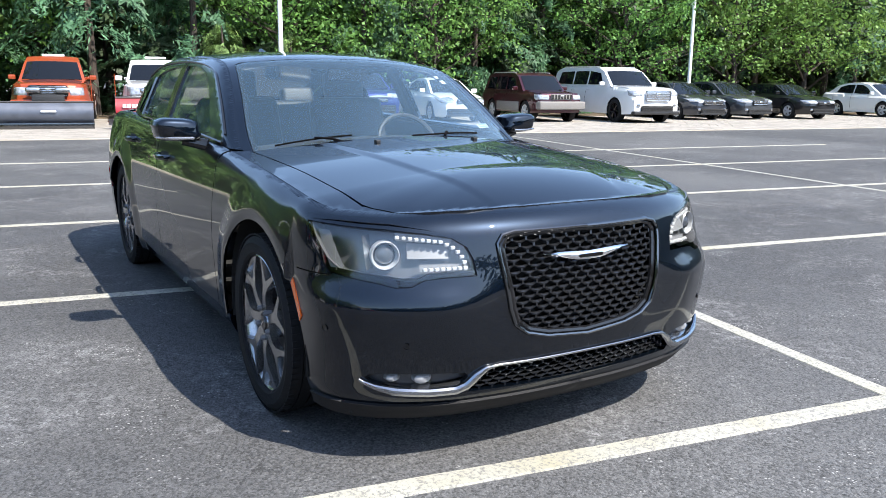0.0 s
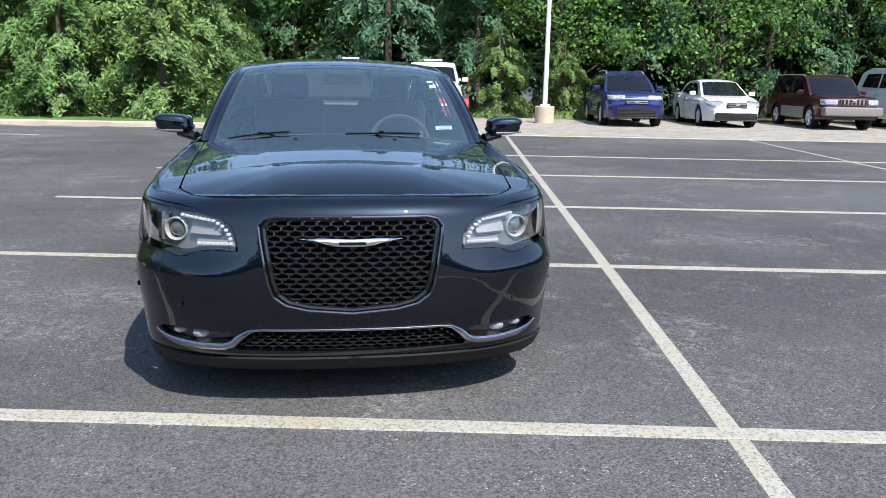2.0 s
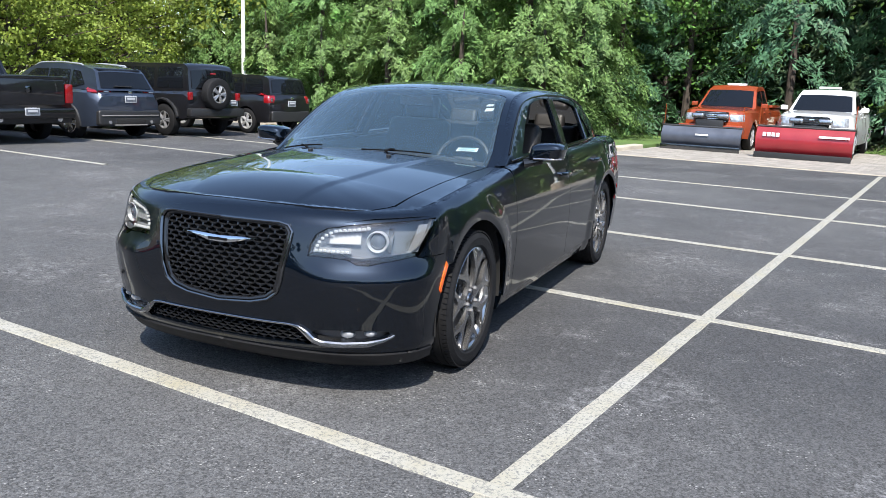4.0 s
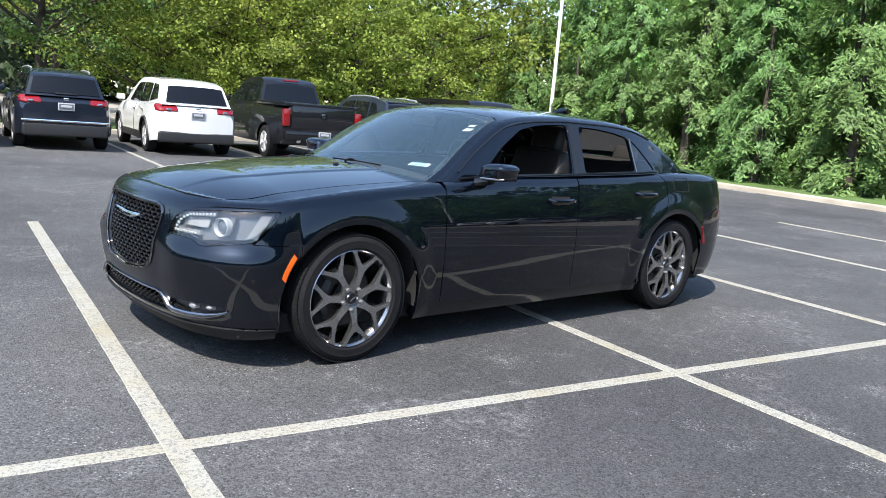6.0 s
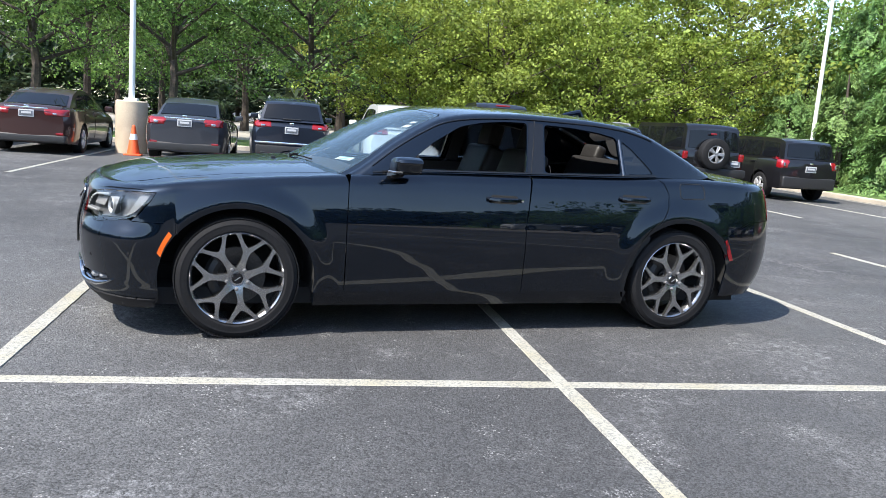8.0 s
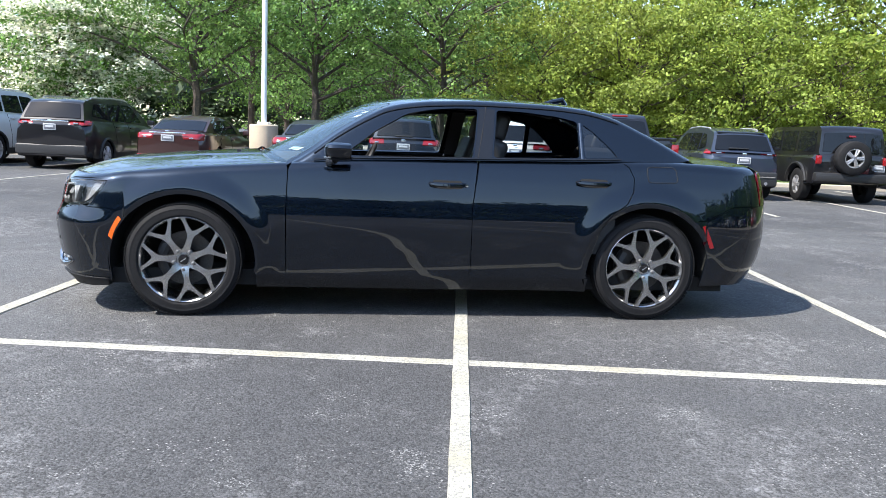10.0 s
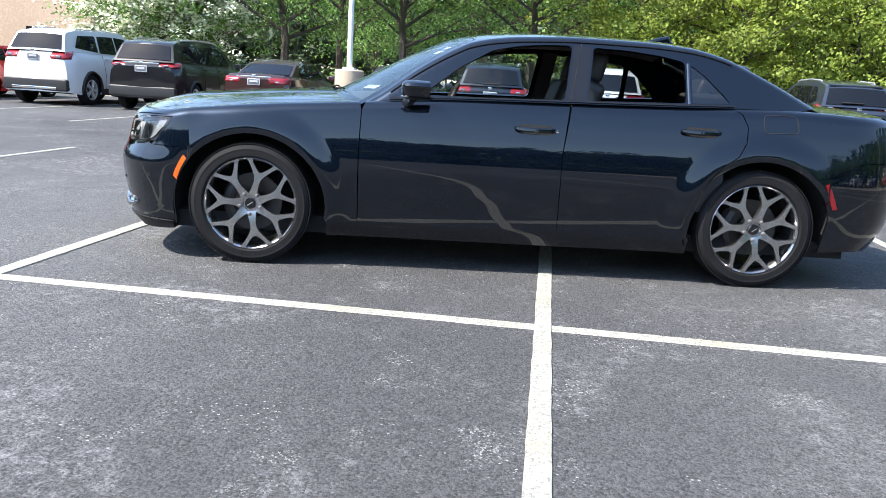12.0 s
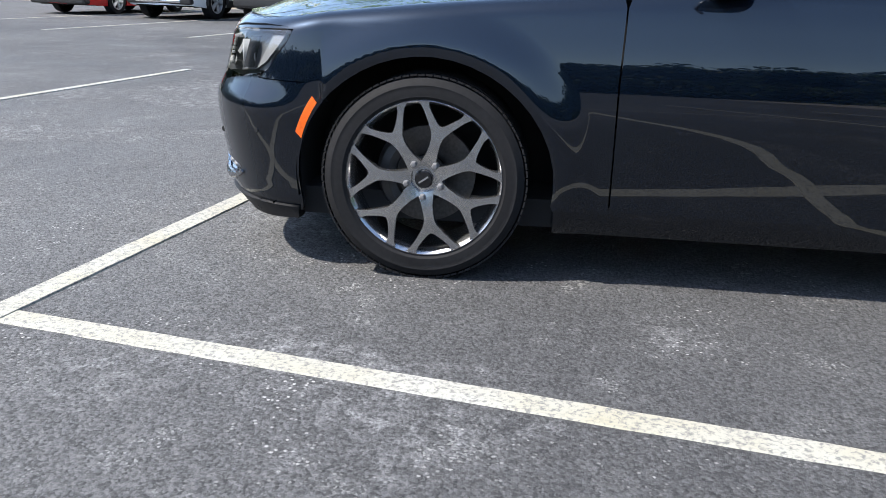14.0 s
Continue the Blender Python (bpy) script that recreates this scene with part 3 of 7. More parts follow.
# flank panels
front_arch = arch(0.0, -17, 172)
rear_arch = arch(3.052, 12, 196)
head_lamp = [fx(0.450, 0.686), fx(0.459, 0.738), fx(0.476, 0.778), fx(0.515, 0.804), fx(0.60, 0.820), fx(0.71, 0.832), fy(-0.56, 0.840), fy(-0.46, 0.842),
             fy(-0.484, 0.80), fy(-0.552, 0.722), fy(-0.60, 0.688), fx(0.744, 0.666), fx(0.70, 0.654), fx(0.655, 0.657), fx(0.612, 0.678), fx(0.54, 0.684)]
wing = ([fy(-0.455, 0.847)] + [(p, wall_top(p)) for p in along(lambda v: v, -0.22, 0.62 - Y1 + 0.005, 18)]
        + [fy(0.636, 0.95), fy(0.628, 0.71), fy(0.634, 0.28), fy(0.45, 0.28)] + [fy(*q) for q in front_arch if q[1] > 0.27]
        + [fy(-0.415, 0.676), fy(-0.587, 0.680), fy(-0.546, 0.718), fy(-0.480, 0.80)])
rim_pts = [wall(p, wall_top(p)) for p in along(lambda v: v, 0.62 - Y1, -0.22, 24)]
wing_top = [(v.x, v.y) for v in rim_pts] + [(0.715, -0.545), (0.722, -0.35), (0.735, 0.0), (0.752, 0.35), (0.765, 0.55)]
sheet("wing", [skin(wing, wall, step=0.015, sides=(1,), extra=shoulder), skin(wing_top[::-1], bonnet_at, step=0.03, sides=(1,))], PAINT_BLACK, car)
sheet("wing", [skin(wing, wall, step=0.015, sides=(-1,), extra=shoulder), skin(wing_top[::-1], bonnet_at, step=0.03, sides=(-1,))], PAINT_BLACK, car)

g = 0.0024
door_front = [fy(0.64, 0.285), fy(1.838 - g, 0.285), fy(1.832 - g, 0.74), fy(1.868 - g, top_side(1.868))] + \
             [(y - Y1, top_side(y)) for y in along(lambda v: v, 1.8, 0.66, 10)] + [fy(0.642, 0.95), fy(0.634, 0.71)]
door_rear = [fy(1.838 + g, 0.285), fy(2.615, 0.285), fy(2.632, 0.40), fy(2.668, 0.52), fy(2.715, 0.645), fy(2.79, 0.735), fy(2.88, 0.80), fy(2.925, 0.88),
             fy(2.935, 0.97), fy(2.90, 1.04), fy(2.85, top_side(2.85))] + [(y - Y1, top_side(y)) for y in along(lambda v: v, 2.8, 1.88, 8)] + [fy(1.832 + g, 0.74)]
quarter = [fy(2.94, 0.97), fy(2.905, 1.045), fy(2.856, top_side(2.856))] + [(p, wall_top(p)) for p in along(lambda v: v, 2.9 - Y1, Y2 - Y1 + 0.40, 10)] + \
          [(Y2 - Y1 + 0.415, 0.803), (Y2 - Y1 + 0.20, 0.80), (Y2 - Y1 + 0.02, 0.705), fy(3.395, 0.70)] + [fy(*q) for q in rear_arch if q[0] < 3.38] + \
          [fy(2.645, 0.285), fy(2.622, 0.285), fy(2.638, 0.40), fy(2.674, 0.52), fy(2.721, 0.645), fy(2.796, 0.733), fy(2.886, 0.797), fy(2.932, 0.88)]
doors = {}
for sd in LR:
    doors["f", sd] = sheet("door", [skin(door_front, wall, step=0.022, sides=(sd,), extra=shoulder)], PAINT_BLACK, car)
    doors["r", sd] = sheet("door", [skin(door_rear, wall, step=0.020, sides=(sd,), extra=shoulder)], PAINT_BLACK, car)
    sheet("rear_quarter", [skin(quarter, wall, step=0.016, sides=(sd,), extra=shoulder)], PAINT_BLACK, car)
    sill = [fy(0.452, 0.19), fy(2.64, 0.19), fy(2.64, 0.298), fy(0.452, 0.298)]
    sheet("sill", [skin(sill, lambda p, z: wall(p, z, -0.014), step=0.012, sides=(sd,), depth=0.06)], PAINT_BLACK, car)

# nose: one moulded fascia, open at grille, lower grille, lamps and fog pockets
GRILLE = [(0.0, 0.822), (0.30, 0.822), (0.345, 0.812), (0.366, 0.785), (0.362, 0.735), (0.348, 0.65), (0.332, 0.56), (0.312, 0.505), (0.265, 0.470), (0.18, 0.449), (0.0, 0.434)]
LOWER = [(0.0, 0.358), (0.36, 0.358), (0.41, 0.350), (0.448, 0.325), (0.478, 0.294), (0.46, 0.276), (0.0, 0.272)]
fog = [fx(0.50, 0.306), fx(0.470, 0.336), fx(0.486, 0.352), fx(0.62, 0.357), fx(0.72, 0.358), fx(0.778, 0.350), fx(0.786, 0.336), fx(0.762, 0.318), fx(0.72, 0.305), fx(0.60, 0.298)]
fascia = [fx(0.0, 0.20), fx(0.3, 0.20), fx(0.6, 0.20), fx(0.78, 0.205), fy(-0.44, 0.215), fy(-0.435, 0.25)] + [fy(*q) for q in arch(0, 186, 126, 10)] + \
         [fy(-0.415, 0.672), fy(-0.587, 0.676)] + [(a, b - 0.003) for a, b in head_lamp[10:16]] + [(head_lamp[0][0] - 0.004, head_lamp[0][1] - 0.003)] + \
         [(a - 0.006, b) for a, b in head_lamp[1:3]] + [(a, b + 0.004) for a, b in head_lamp[3:7]] + [fy(-0.455, 0.847)] + \
         [(p, wall_top(p)) for p in along(lambda v: v, -0.22, -1.0, 18)] + [fx(a, b) for a, b in GRILLE] + [fx(a, b) for a, b in LOWER]
nose_rim = [wall(p, wall_top(p)) for p in along(lambda v: v, -0.22, -1.0, 26)]
nose_top = [(v.x, v.y) for v in nose_rim] + [(0.0, -0.787), (0.2, -0.784), (0.42, -0.762), (0.55, -0.716), (0.64, -0.648), (0.695, -0.575), (0.709, -0.545)]
sheet("front_bumper", [skin(fascia, wall, [fog], 0.022, 0.02, LR, shoulder), skin(nose_top[::-1], bonnet_at, step=0.025, sides=LR)], PAINT_BLACK, car)
hood = [(0.0, -0.782), (0.2, -0.779), (0.42, -0.757), (0.55, -0.711), (0.636, -0.643), (0.690, -0.572), (0.706, -0.53), (0.716, -0.35), (0.729, 0.0), (0.746, 0.35), (0.757, 0.53),
        (0.60, 0.475), (0.4, 0.425), (0.2, 0.398), (0.0, 0.39)]
sheet("hood", [skin(hood, bonnet_at, step=0.014, sides=LR, depth=0.02, extra=crease_rows)], PAINT_BLACK, car)
chin = [fx(0.0, 0.165), fx(0.3, 0.165), fx(0.6, 0.17), fx(0.78, 0.175), fy(-0.45, 0.185), fy(-0.45, 0.228), fx(0.78, 0.235), fx(0.6, 0.236), fx(0.3, 0.235), fx(0.0, 0.235)]
sheet("chin_spoiler", [skin(chin, lambda p, z: wall(p, z, 0.012 + 0.02 * max(0, 0.2 - z) / 0.04), step=0.04, sides=LR, depth=0.05)], CHIN_BLACK, car)

# tail
tail_end = Y2 - Y1 + 1.0
rear_bumper = [fy(3.40, 0.694)] + [(Y2 - Y1 + 0.02, 0.70), (Y2 - Y1 + 0.20, 0.795), (Y2 - Y1 + 0.6, 0.80), (tail_end, 0.80), (tail_end, 0.25), (Y2 - Y1 + 0.5, 0.25), (Y2 - Y1 + 0.2, 0.25), fy(3.46, 0.24)] + \
              [fy(*q) for q in rear_arch[:6]] + [fy(*q) for q in rear_arch[6:11] if q[0] > 3.38]
sheet("rear_bumper", [skin(rear_bumper, wall, step=0.05, sides=LR)], PAINT_BLACK, car)
lid_back = [(Y2 - Y1 + 0.52, 0.805), (tail_end, 0.805), (tail_end, 1.085), (Y2 - Y1 + 0.52, wall_top(Y2 - Y1 + 0.52))]
tail_rim = [wall(p, wall_top(p)) for p in along(lambda v: v, Y2 - Y1 - 0.05, tail_end, 16)]
lid_top = [(0, 3.44), (0.45, 3.43), (0.62, 3.40), (edge_x(3.40), 3.40)] + [(v.x, v.y) for v in tail_rim]
sheet("boot_lid", [skin(lid_back, wall, step=0.05, sides=LR), skin(lid_top, deck_at, step=0.06, sides=LR)], PAINT_BLACK, car)
lamp = [(Y2 - Y1 + 0.42, 0.803), (Y2 - Y1 + 0.51, 0.81), (Y2 - Y1 + 0.51, 1.05), (Y2 - Y1 + 0.44, 1.035)]
for sd in LR:
    sheet("tail_lamp", [skin(lamp, lambda p, z: wall(p, z, 0.004), step=0.04, sides=(sd,))], TAIL_RED, car, "red vertical tail lamp")

# cabin shell
win_f = rounded([(0.985, 1.052), (1.20, 1.222), (1.40, 1.338), (1.56, 1.372), (1.72, 1.388), (1.878, 1.392), (1.835, 1.066)], 0.03)
win_r = rounded([(2.005, 1.388), (2.22, 1.382), (2.42, 1.362), (2.562, 1.334), (2.566, 1.092), (1.972, 1.074)], 0.03)
win_q = rounded([(2.600, 1.318), (2.68, 1.262), (2.80, 1.150), (2.838, 1.104), (2.604, 1.094)], 0.015)
side_out = [(y, top_side(y)) for y in along(lambda v: v, 0.66, 3.3, 20)] + [(3.42, 1.105)] + [(y, rail(y)) for y in along(lambda v: v, 3.36, 0.66, 120)]
for sd in LR:
    sheet("cabin_side", [skin(side_out, cabin_side, [win_f, win_r, win_q], 0.03, 0.02, (sd,), rail_rows)], PAINT_BLACK, car)


def screen_side(y, gap=0.0):
    return cabin_side(y, rail(y)).x - 0.035 + gap


roof = [(cabin_side(y, rail(y)).x + 0.003, y) for y in along(lambda v: v, 0.62, 2.83, 60)] + [(screen_side(2.83), 2.83), (0.45, 2.775), (0.25, 2.75), (0, 2.745)] + \
       [(0, 1.225), (0.25, 1.235), (0.45, 1.265), (0.565, 1.30), (screen_side(1.30), 1.28)] + [(screen_side(y), y) for y in along(lambda v: v, 1.2, 0.62, 8)]
sheet("roof", [skin(roof, cabin_top, step=0.03, sides=LR, depth=0.015)], PAINT_BLACK, car)
cpil = [(cabin_side(y, rail(y)).x, y) for y in along(lambda v: v, 2.83, 3.40, 8)] + [(0.56, 3.41), (0.0, 3.44), (0, 3.40), (0.5, 3.37)] + [(screen_side(y) - 0.05 * (y - 2.83) / 0.5, y) for y in along(lambda v: v, 3.30, 2.83, 6)]
sheet("rear_pillar", [skin(cpil, cabin_top, step=0.05, sides=LR)], PAINT_BLACK, car)
wind = [(screen_side(y, -0.003), y) for y in along(lambda v: v, 0.62, 1.27, 10)] + [(0.555, 1.29), (0.44, 1.258), (0.25, 1.228), (0, 1.218)] + [(0, 0.405), (0.25, 0.415), (0.5, 0.465), (0.65, 0.52)]
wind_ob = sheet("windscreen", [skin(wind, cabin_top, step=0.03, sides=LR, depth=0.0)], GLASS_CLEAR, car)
wind_ob.visible_shadow = False
band = [(screen_side(y, -0.003), y) for y in along(lambda v: v, 0.62, 1.27, 10)] + [(0.555, 1.29), (0.44, 1.258), (0.25, 1.228), (0, 1.218), (0, 1.20), (0.25, 1.21), (0.44, 1.238), (0.54, 1.262)] + \
       [(screen_side(y, -0.026), y) for y in along(lambda v: v, 1.22, 0.62, 10)]
sheet("screen_border", [skin(band, lambda x, y: cabin_top(x, y) - Vector((0, 0, 0.004)), step=0.02, sides=LR, depth=0.0)], BLACK_GLOSS, car)
back = [(0, 2.75), (0.25, 2.755), (0.45, 2.78)] + [(screen_side(y, -0.003) - 0.05 * max(0, y - 2.83) / 0.5, y) for y in along(lambda v: v, 2.84, 3.30, 6)] + [(0.5, 3.365), (0, 3.395)]
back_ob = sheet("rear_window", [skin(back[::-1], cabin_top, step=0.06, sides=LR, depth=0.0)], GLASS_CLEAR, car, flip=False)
back_ob.visible_shadow = False
for sd in LR:
    q = sheet("quarter_window", [skin(win_q, lambda y, z: cabin_side(y, z) - Vector((0.006, 0, 0)), step=0.05, sides=(sd,), depth=0.0)], GLASS_TINT, car)
    q.visible_shadow = False
for w, key in ((win_f, "f"), (win_r, "r")):
    q = sheet("side_window", [skin(w, lambda y, z: cabin_side(y, z) - Vector((0.008, 0, 0)), step=0.05, sides=(-1,), depth=0.0)], GLASS_CLEAR, car, "raised clear side window")
    q.visible_shadow = False


def side_bar(name, pts, r, mat, parent, sd, surf=cabin_side, out=0.002, squash=1.0):
    path = []
    for y, z in pts:
        v = surf(y, z)
        path.append(Vector(((v.x + out) * sd, v.y, v.z)))
    return part(name, tube(path, r, 6, squash=squash), mat, parent)


cowl = [(0, 0.385), (0.2, 0.393), (0.4, 0.42), (0.6, 0.47), (0.757, 0.525), (0.775, 0.60), (0.66, 0.55), (0.5, 0.49), (0.25, 0.435), (0, 0.42)]
sheet("cowl_panel", [skin(cowl, lambda x, y: Vector((x, y, bonnet(x, min(y, 0.6)) - 0.022)), step=0.05, sides=LR)], BLACK_PLASTIC, car)
for sd in LR:
    side_bar("belt_trim", [(y, top_side(y) + 0.012) for y in along(lambda v: v, 0.80, 2.86, 24)], 0.008, BLACK_GLOSS, car, sd)
    side_bar("window_trim", [(y, rail(y) - 0.032) for y in along(lambda v: v, 0.80, 2.86, 110)], 0.006, BLACK_GLOSS, car, sd, out=0.004)
    side_bar("door_seam", [(1.868, 1.06), (1.90, 1.22), (1.935, 1.405)], 0.0045, WELL, car, sd, out=0.0005)
    side_bar("pillar_trim", [(2.583, 1.085), (2.580, 1.325)], 0.009, DARK_CHROME, car, sd)
    bp = [(1.845, 1.066), (1.962, 1.072), (1.994, 1.392), (1.888, 1.396)]
    sheet("pillar_cover", [skin(bp, lambda y, z: cabin_side(y, z) + Vector((0.0035, 0, 0)), step=0.05, sides=(sd,), depth=0.004)], BLACK_GLOSS, car)

# grille: chrome frame, mesh of short curved bars in brick offset, winged badge
def on_nose(x, z, out=0.0):
    sg = 1 if x >= 0 else -1
    v = wall(solve_p(abs(x), z, 0), z, out)
    return Vector((v.x * sg, v.y, v.z))


full = GRILLE + [(-a, b) for a, b in GRILLE[-2:0:-1]]
full = [tuple(v) for v in dense(full, 0.02)]
part("grille_frame", tube([on_nose(a * 0.992, 0.63 + (b - 0.63) * 0.992, 0.003) for a, b in full] + [on_nose(full[0][0], full[0][1] * 0.998, 0.003)], 0.0075, 8, caps=False), DARK_CHROME, car, "dark chrome grille surround")
inner = [(a * 0.955, 0.63 + (b - 0.63) * 0.945) for a, b in full]
part("grille_frame", tube([on_nose(a, b, -0.012) for a, b in inner + inner[:1]], 0.012, 8, caps=False), BLACK_GLOSS, car)


def mesh_grille(outline, rows, pitch_x, z0, z1, depth, thick):
    bm = bmesh.new()
    P = [(a, b) for a, b in outline]
    dz = (z1 - z0) / rows
    for r in range(rows + 1):
        z = z0 + r * dz
        off = 0.5 * pitch_x if r % 2 else 0.0
        n = int(0.55 / pitch_x) + 1
        for k in range(-n, n + 1):
            x = k * pitch_x + off
            if not inside([x], [z], P)[0]:
                continue
            hw = pitch_x * 0.47
            ring_prev = None
            for i in range(7):
                t = -1 + 2 * i / 6
                lift = -0.30 * dz * math.cos(t * math.pi / 2) ** 0.8 + 0.12 * dz
                th = thick * (0.55 + 0.45 * math.cos(t * math.pi / 2))
                c = on_nose(x + t * hw, z + lift, -0.014 - 0.004 * abs(t))
                ring = [bm.verts.new(c + Vector((0, -0.006, th * 0.2))), bm.verts.new(c + Vector((0, 0.0, th))), bm.verts.new(c + Vector((0, depth, th * 0.6))),
                        bm.verts.new(c + Vector((0, depth, -th * 0.6))), bm.verts.new(c + Vector((0, -0.002, -th)))]
                if ring_prev:
                    for j in range(5):
                        bm.faces.new((ring_prev[j], ring_prev[(j + 1) % 5], ring[(j + 1) % 5], ring[j]))
                else:
                    bm.faces.new(ring[::-1])
                ring_prev = ring
            bm.faces.new(ring_prev)
            for t in (-1, 1):
                a, b = on_nose(x + t * hw * 0.98, z + 0.1 * dz, -0.012), on_nose(x + t * hw * 0.98 , z + dz * 1.02 - 0.15 * dz, -0.012)
                tube([a, b], thick * 0.42, 4, bm)
    return bm


GR_BLACK = material("gloss black grille", (0.034, 0.036, 0.041), 0.2, 0.7, grain=0.1, grain_scale=200)
part("grille_mesh", mesh_grille(inner, 17, 0.056, 0.452, 0.805, 0.02, 0.0058), GR_BLACK, car, "gloss black honeycomb grille")
low_full = [tuple(v) for v in dense(LOWER + [(-a, b) for a, b in LOWER[-2:0:-1]], 0.02)]
part("lower_grille_mesh", mesh_grille([(a, b) for a, b in low_full], 5, 0.050, 0.276, 0.352, 0.02, 0.0042), GR_BLACK, car)
bm = bmesh.new()
for zz, ww in ((0.63, 0.37), (0.315, 0.5)):
    patch(lambda a, b: Vector(((2 * a - 1) * ww, nose(zz) + 0.075 + 0.08 * (2 * a - 1) ** 2, zz + (b - 0.5) * (0.46 if zz > 0.5 else 0.16))), 12, 2, bm)
part("grille_backing", bm, WELL, car)
# badge: a pair of thin wings with a dark middle
bm = bmesh.new()
wing_up = [(0.0, 0.735), (0.05, 0.737), (0.12, 0.740), (0.19, 0.741), (0.207, 0.740)]
wing_dn = [(0.0, 0.706), (0.05, 0.708), (0.10, 0.717), (0.16, 0.730), (0.207, 0.739)]
up, dn = spline(wing_up), spline(wing_dn)
patch(lambda a, b: on_nose((2 * a - 1) * 0.206, dn(abs(2 * a - 1) * 0.206) * (1 - b) + up(abs(2 * a - 1) * 0.206) * b, 0.006 + 0.007 * math.sin(b * math.pi)), 40, 5, bm)
badge = part("badge", bm, CHROME, car, "silver winged badge")
part("badge_inlay", patch(lambda a, b: on_nose((2 * a - 1) * 0.052, 0.715 + 0.012 * b, 0.0145), 8, 1), BLACK_GLOSS, badge)

FOG_SATIN = material("satin charcoal plastic", (0.040, 0.041, 0.045), 0.38, grain=0.15, grain_scale=250)
# lower chrome strip: over the lower grille, dipping under each fog pocket
strip = [(0.0, 0.366), (0.2, 0.366), (0.36, 0.366), (0.405, 0.360), (0.44, 0.337), (0.475, 0.304), (0.51, 0.291), (0.60, 0.288), (0.70, 0.294), (0.755, 0.308), (0.785, 0.322), (0.80, 0.334)]
for sd in LR:
    pth = []
    for i in range(len(strip) - 1):
        for k in range(4):
            a, b = strip[i], strip[i + 1]
            pth.append((a[0] + (b[0] - a[0]) * k / 4, a[1] + (b[1] - a[1]) * k / 4))
    rad = [0.0050 + 0.0105 * min(1, max(0, (x - 0.38) / 0.07)) * (1 if x < 0.70 else max(0.0, (0.80 - x) / 0.10)) for x, z in pth]
    part("bumper_strip", tube([on_nose(x * sd, z, 0.006) for x, z in pth], rad, 10), STRIP_CHROME, car, "satin chrome bumper strip")
    # fog pocket with two small lamps
    pocket = part("fog_pocket", patch(lambda a, b: on_nose((0.46 + 0.34 * a) * sd, 0.288 + 0.078 * b, -0.030), 10, 3), FOG_SATIN, car)
    part("fog_ledge", patch(lambda a, b: on_nose((0.490 + 0.285 * a) * sd, 0.297 + 0.016 * abs(2 * a - 1) ** 3 * (1 if a > 0.5 else 0.6) + (0.020 - 0.010 * a) * b, 0.001 - 0.028 * b), 20, 3), STRIP_CHROME, car, "satin silver ledge under the fog lamps")
    for xx, zz, rr in ((0.622, 0.334, 0.019), (0.712, 0.337, 0.015)):
        v = on_nose(xx * sd, zz, -0.016)
        b2 = lathe([(0.0, -0.010), (rr * 0.6, -0.008), (rr, 0.0), (rr * 1.15, 0.004), (rr * 1.15, 0.03), (0, 0.03)], "Y", 16)
        bmesh.ops.transform(b2, matrix=Matrix.Translation(v) @ Matrix.Diagonal((1.5, 1, 0.9, 1)), verts=b2.verts)
        part("fog_lamp", b2, LAMP_GREY, car, "small clear fog lamp")

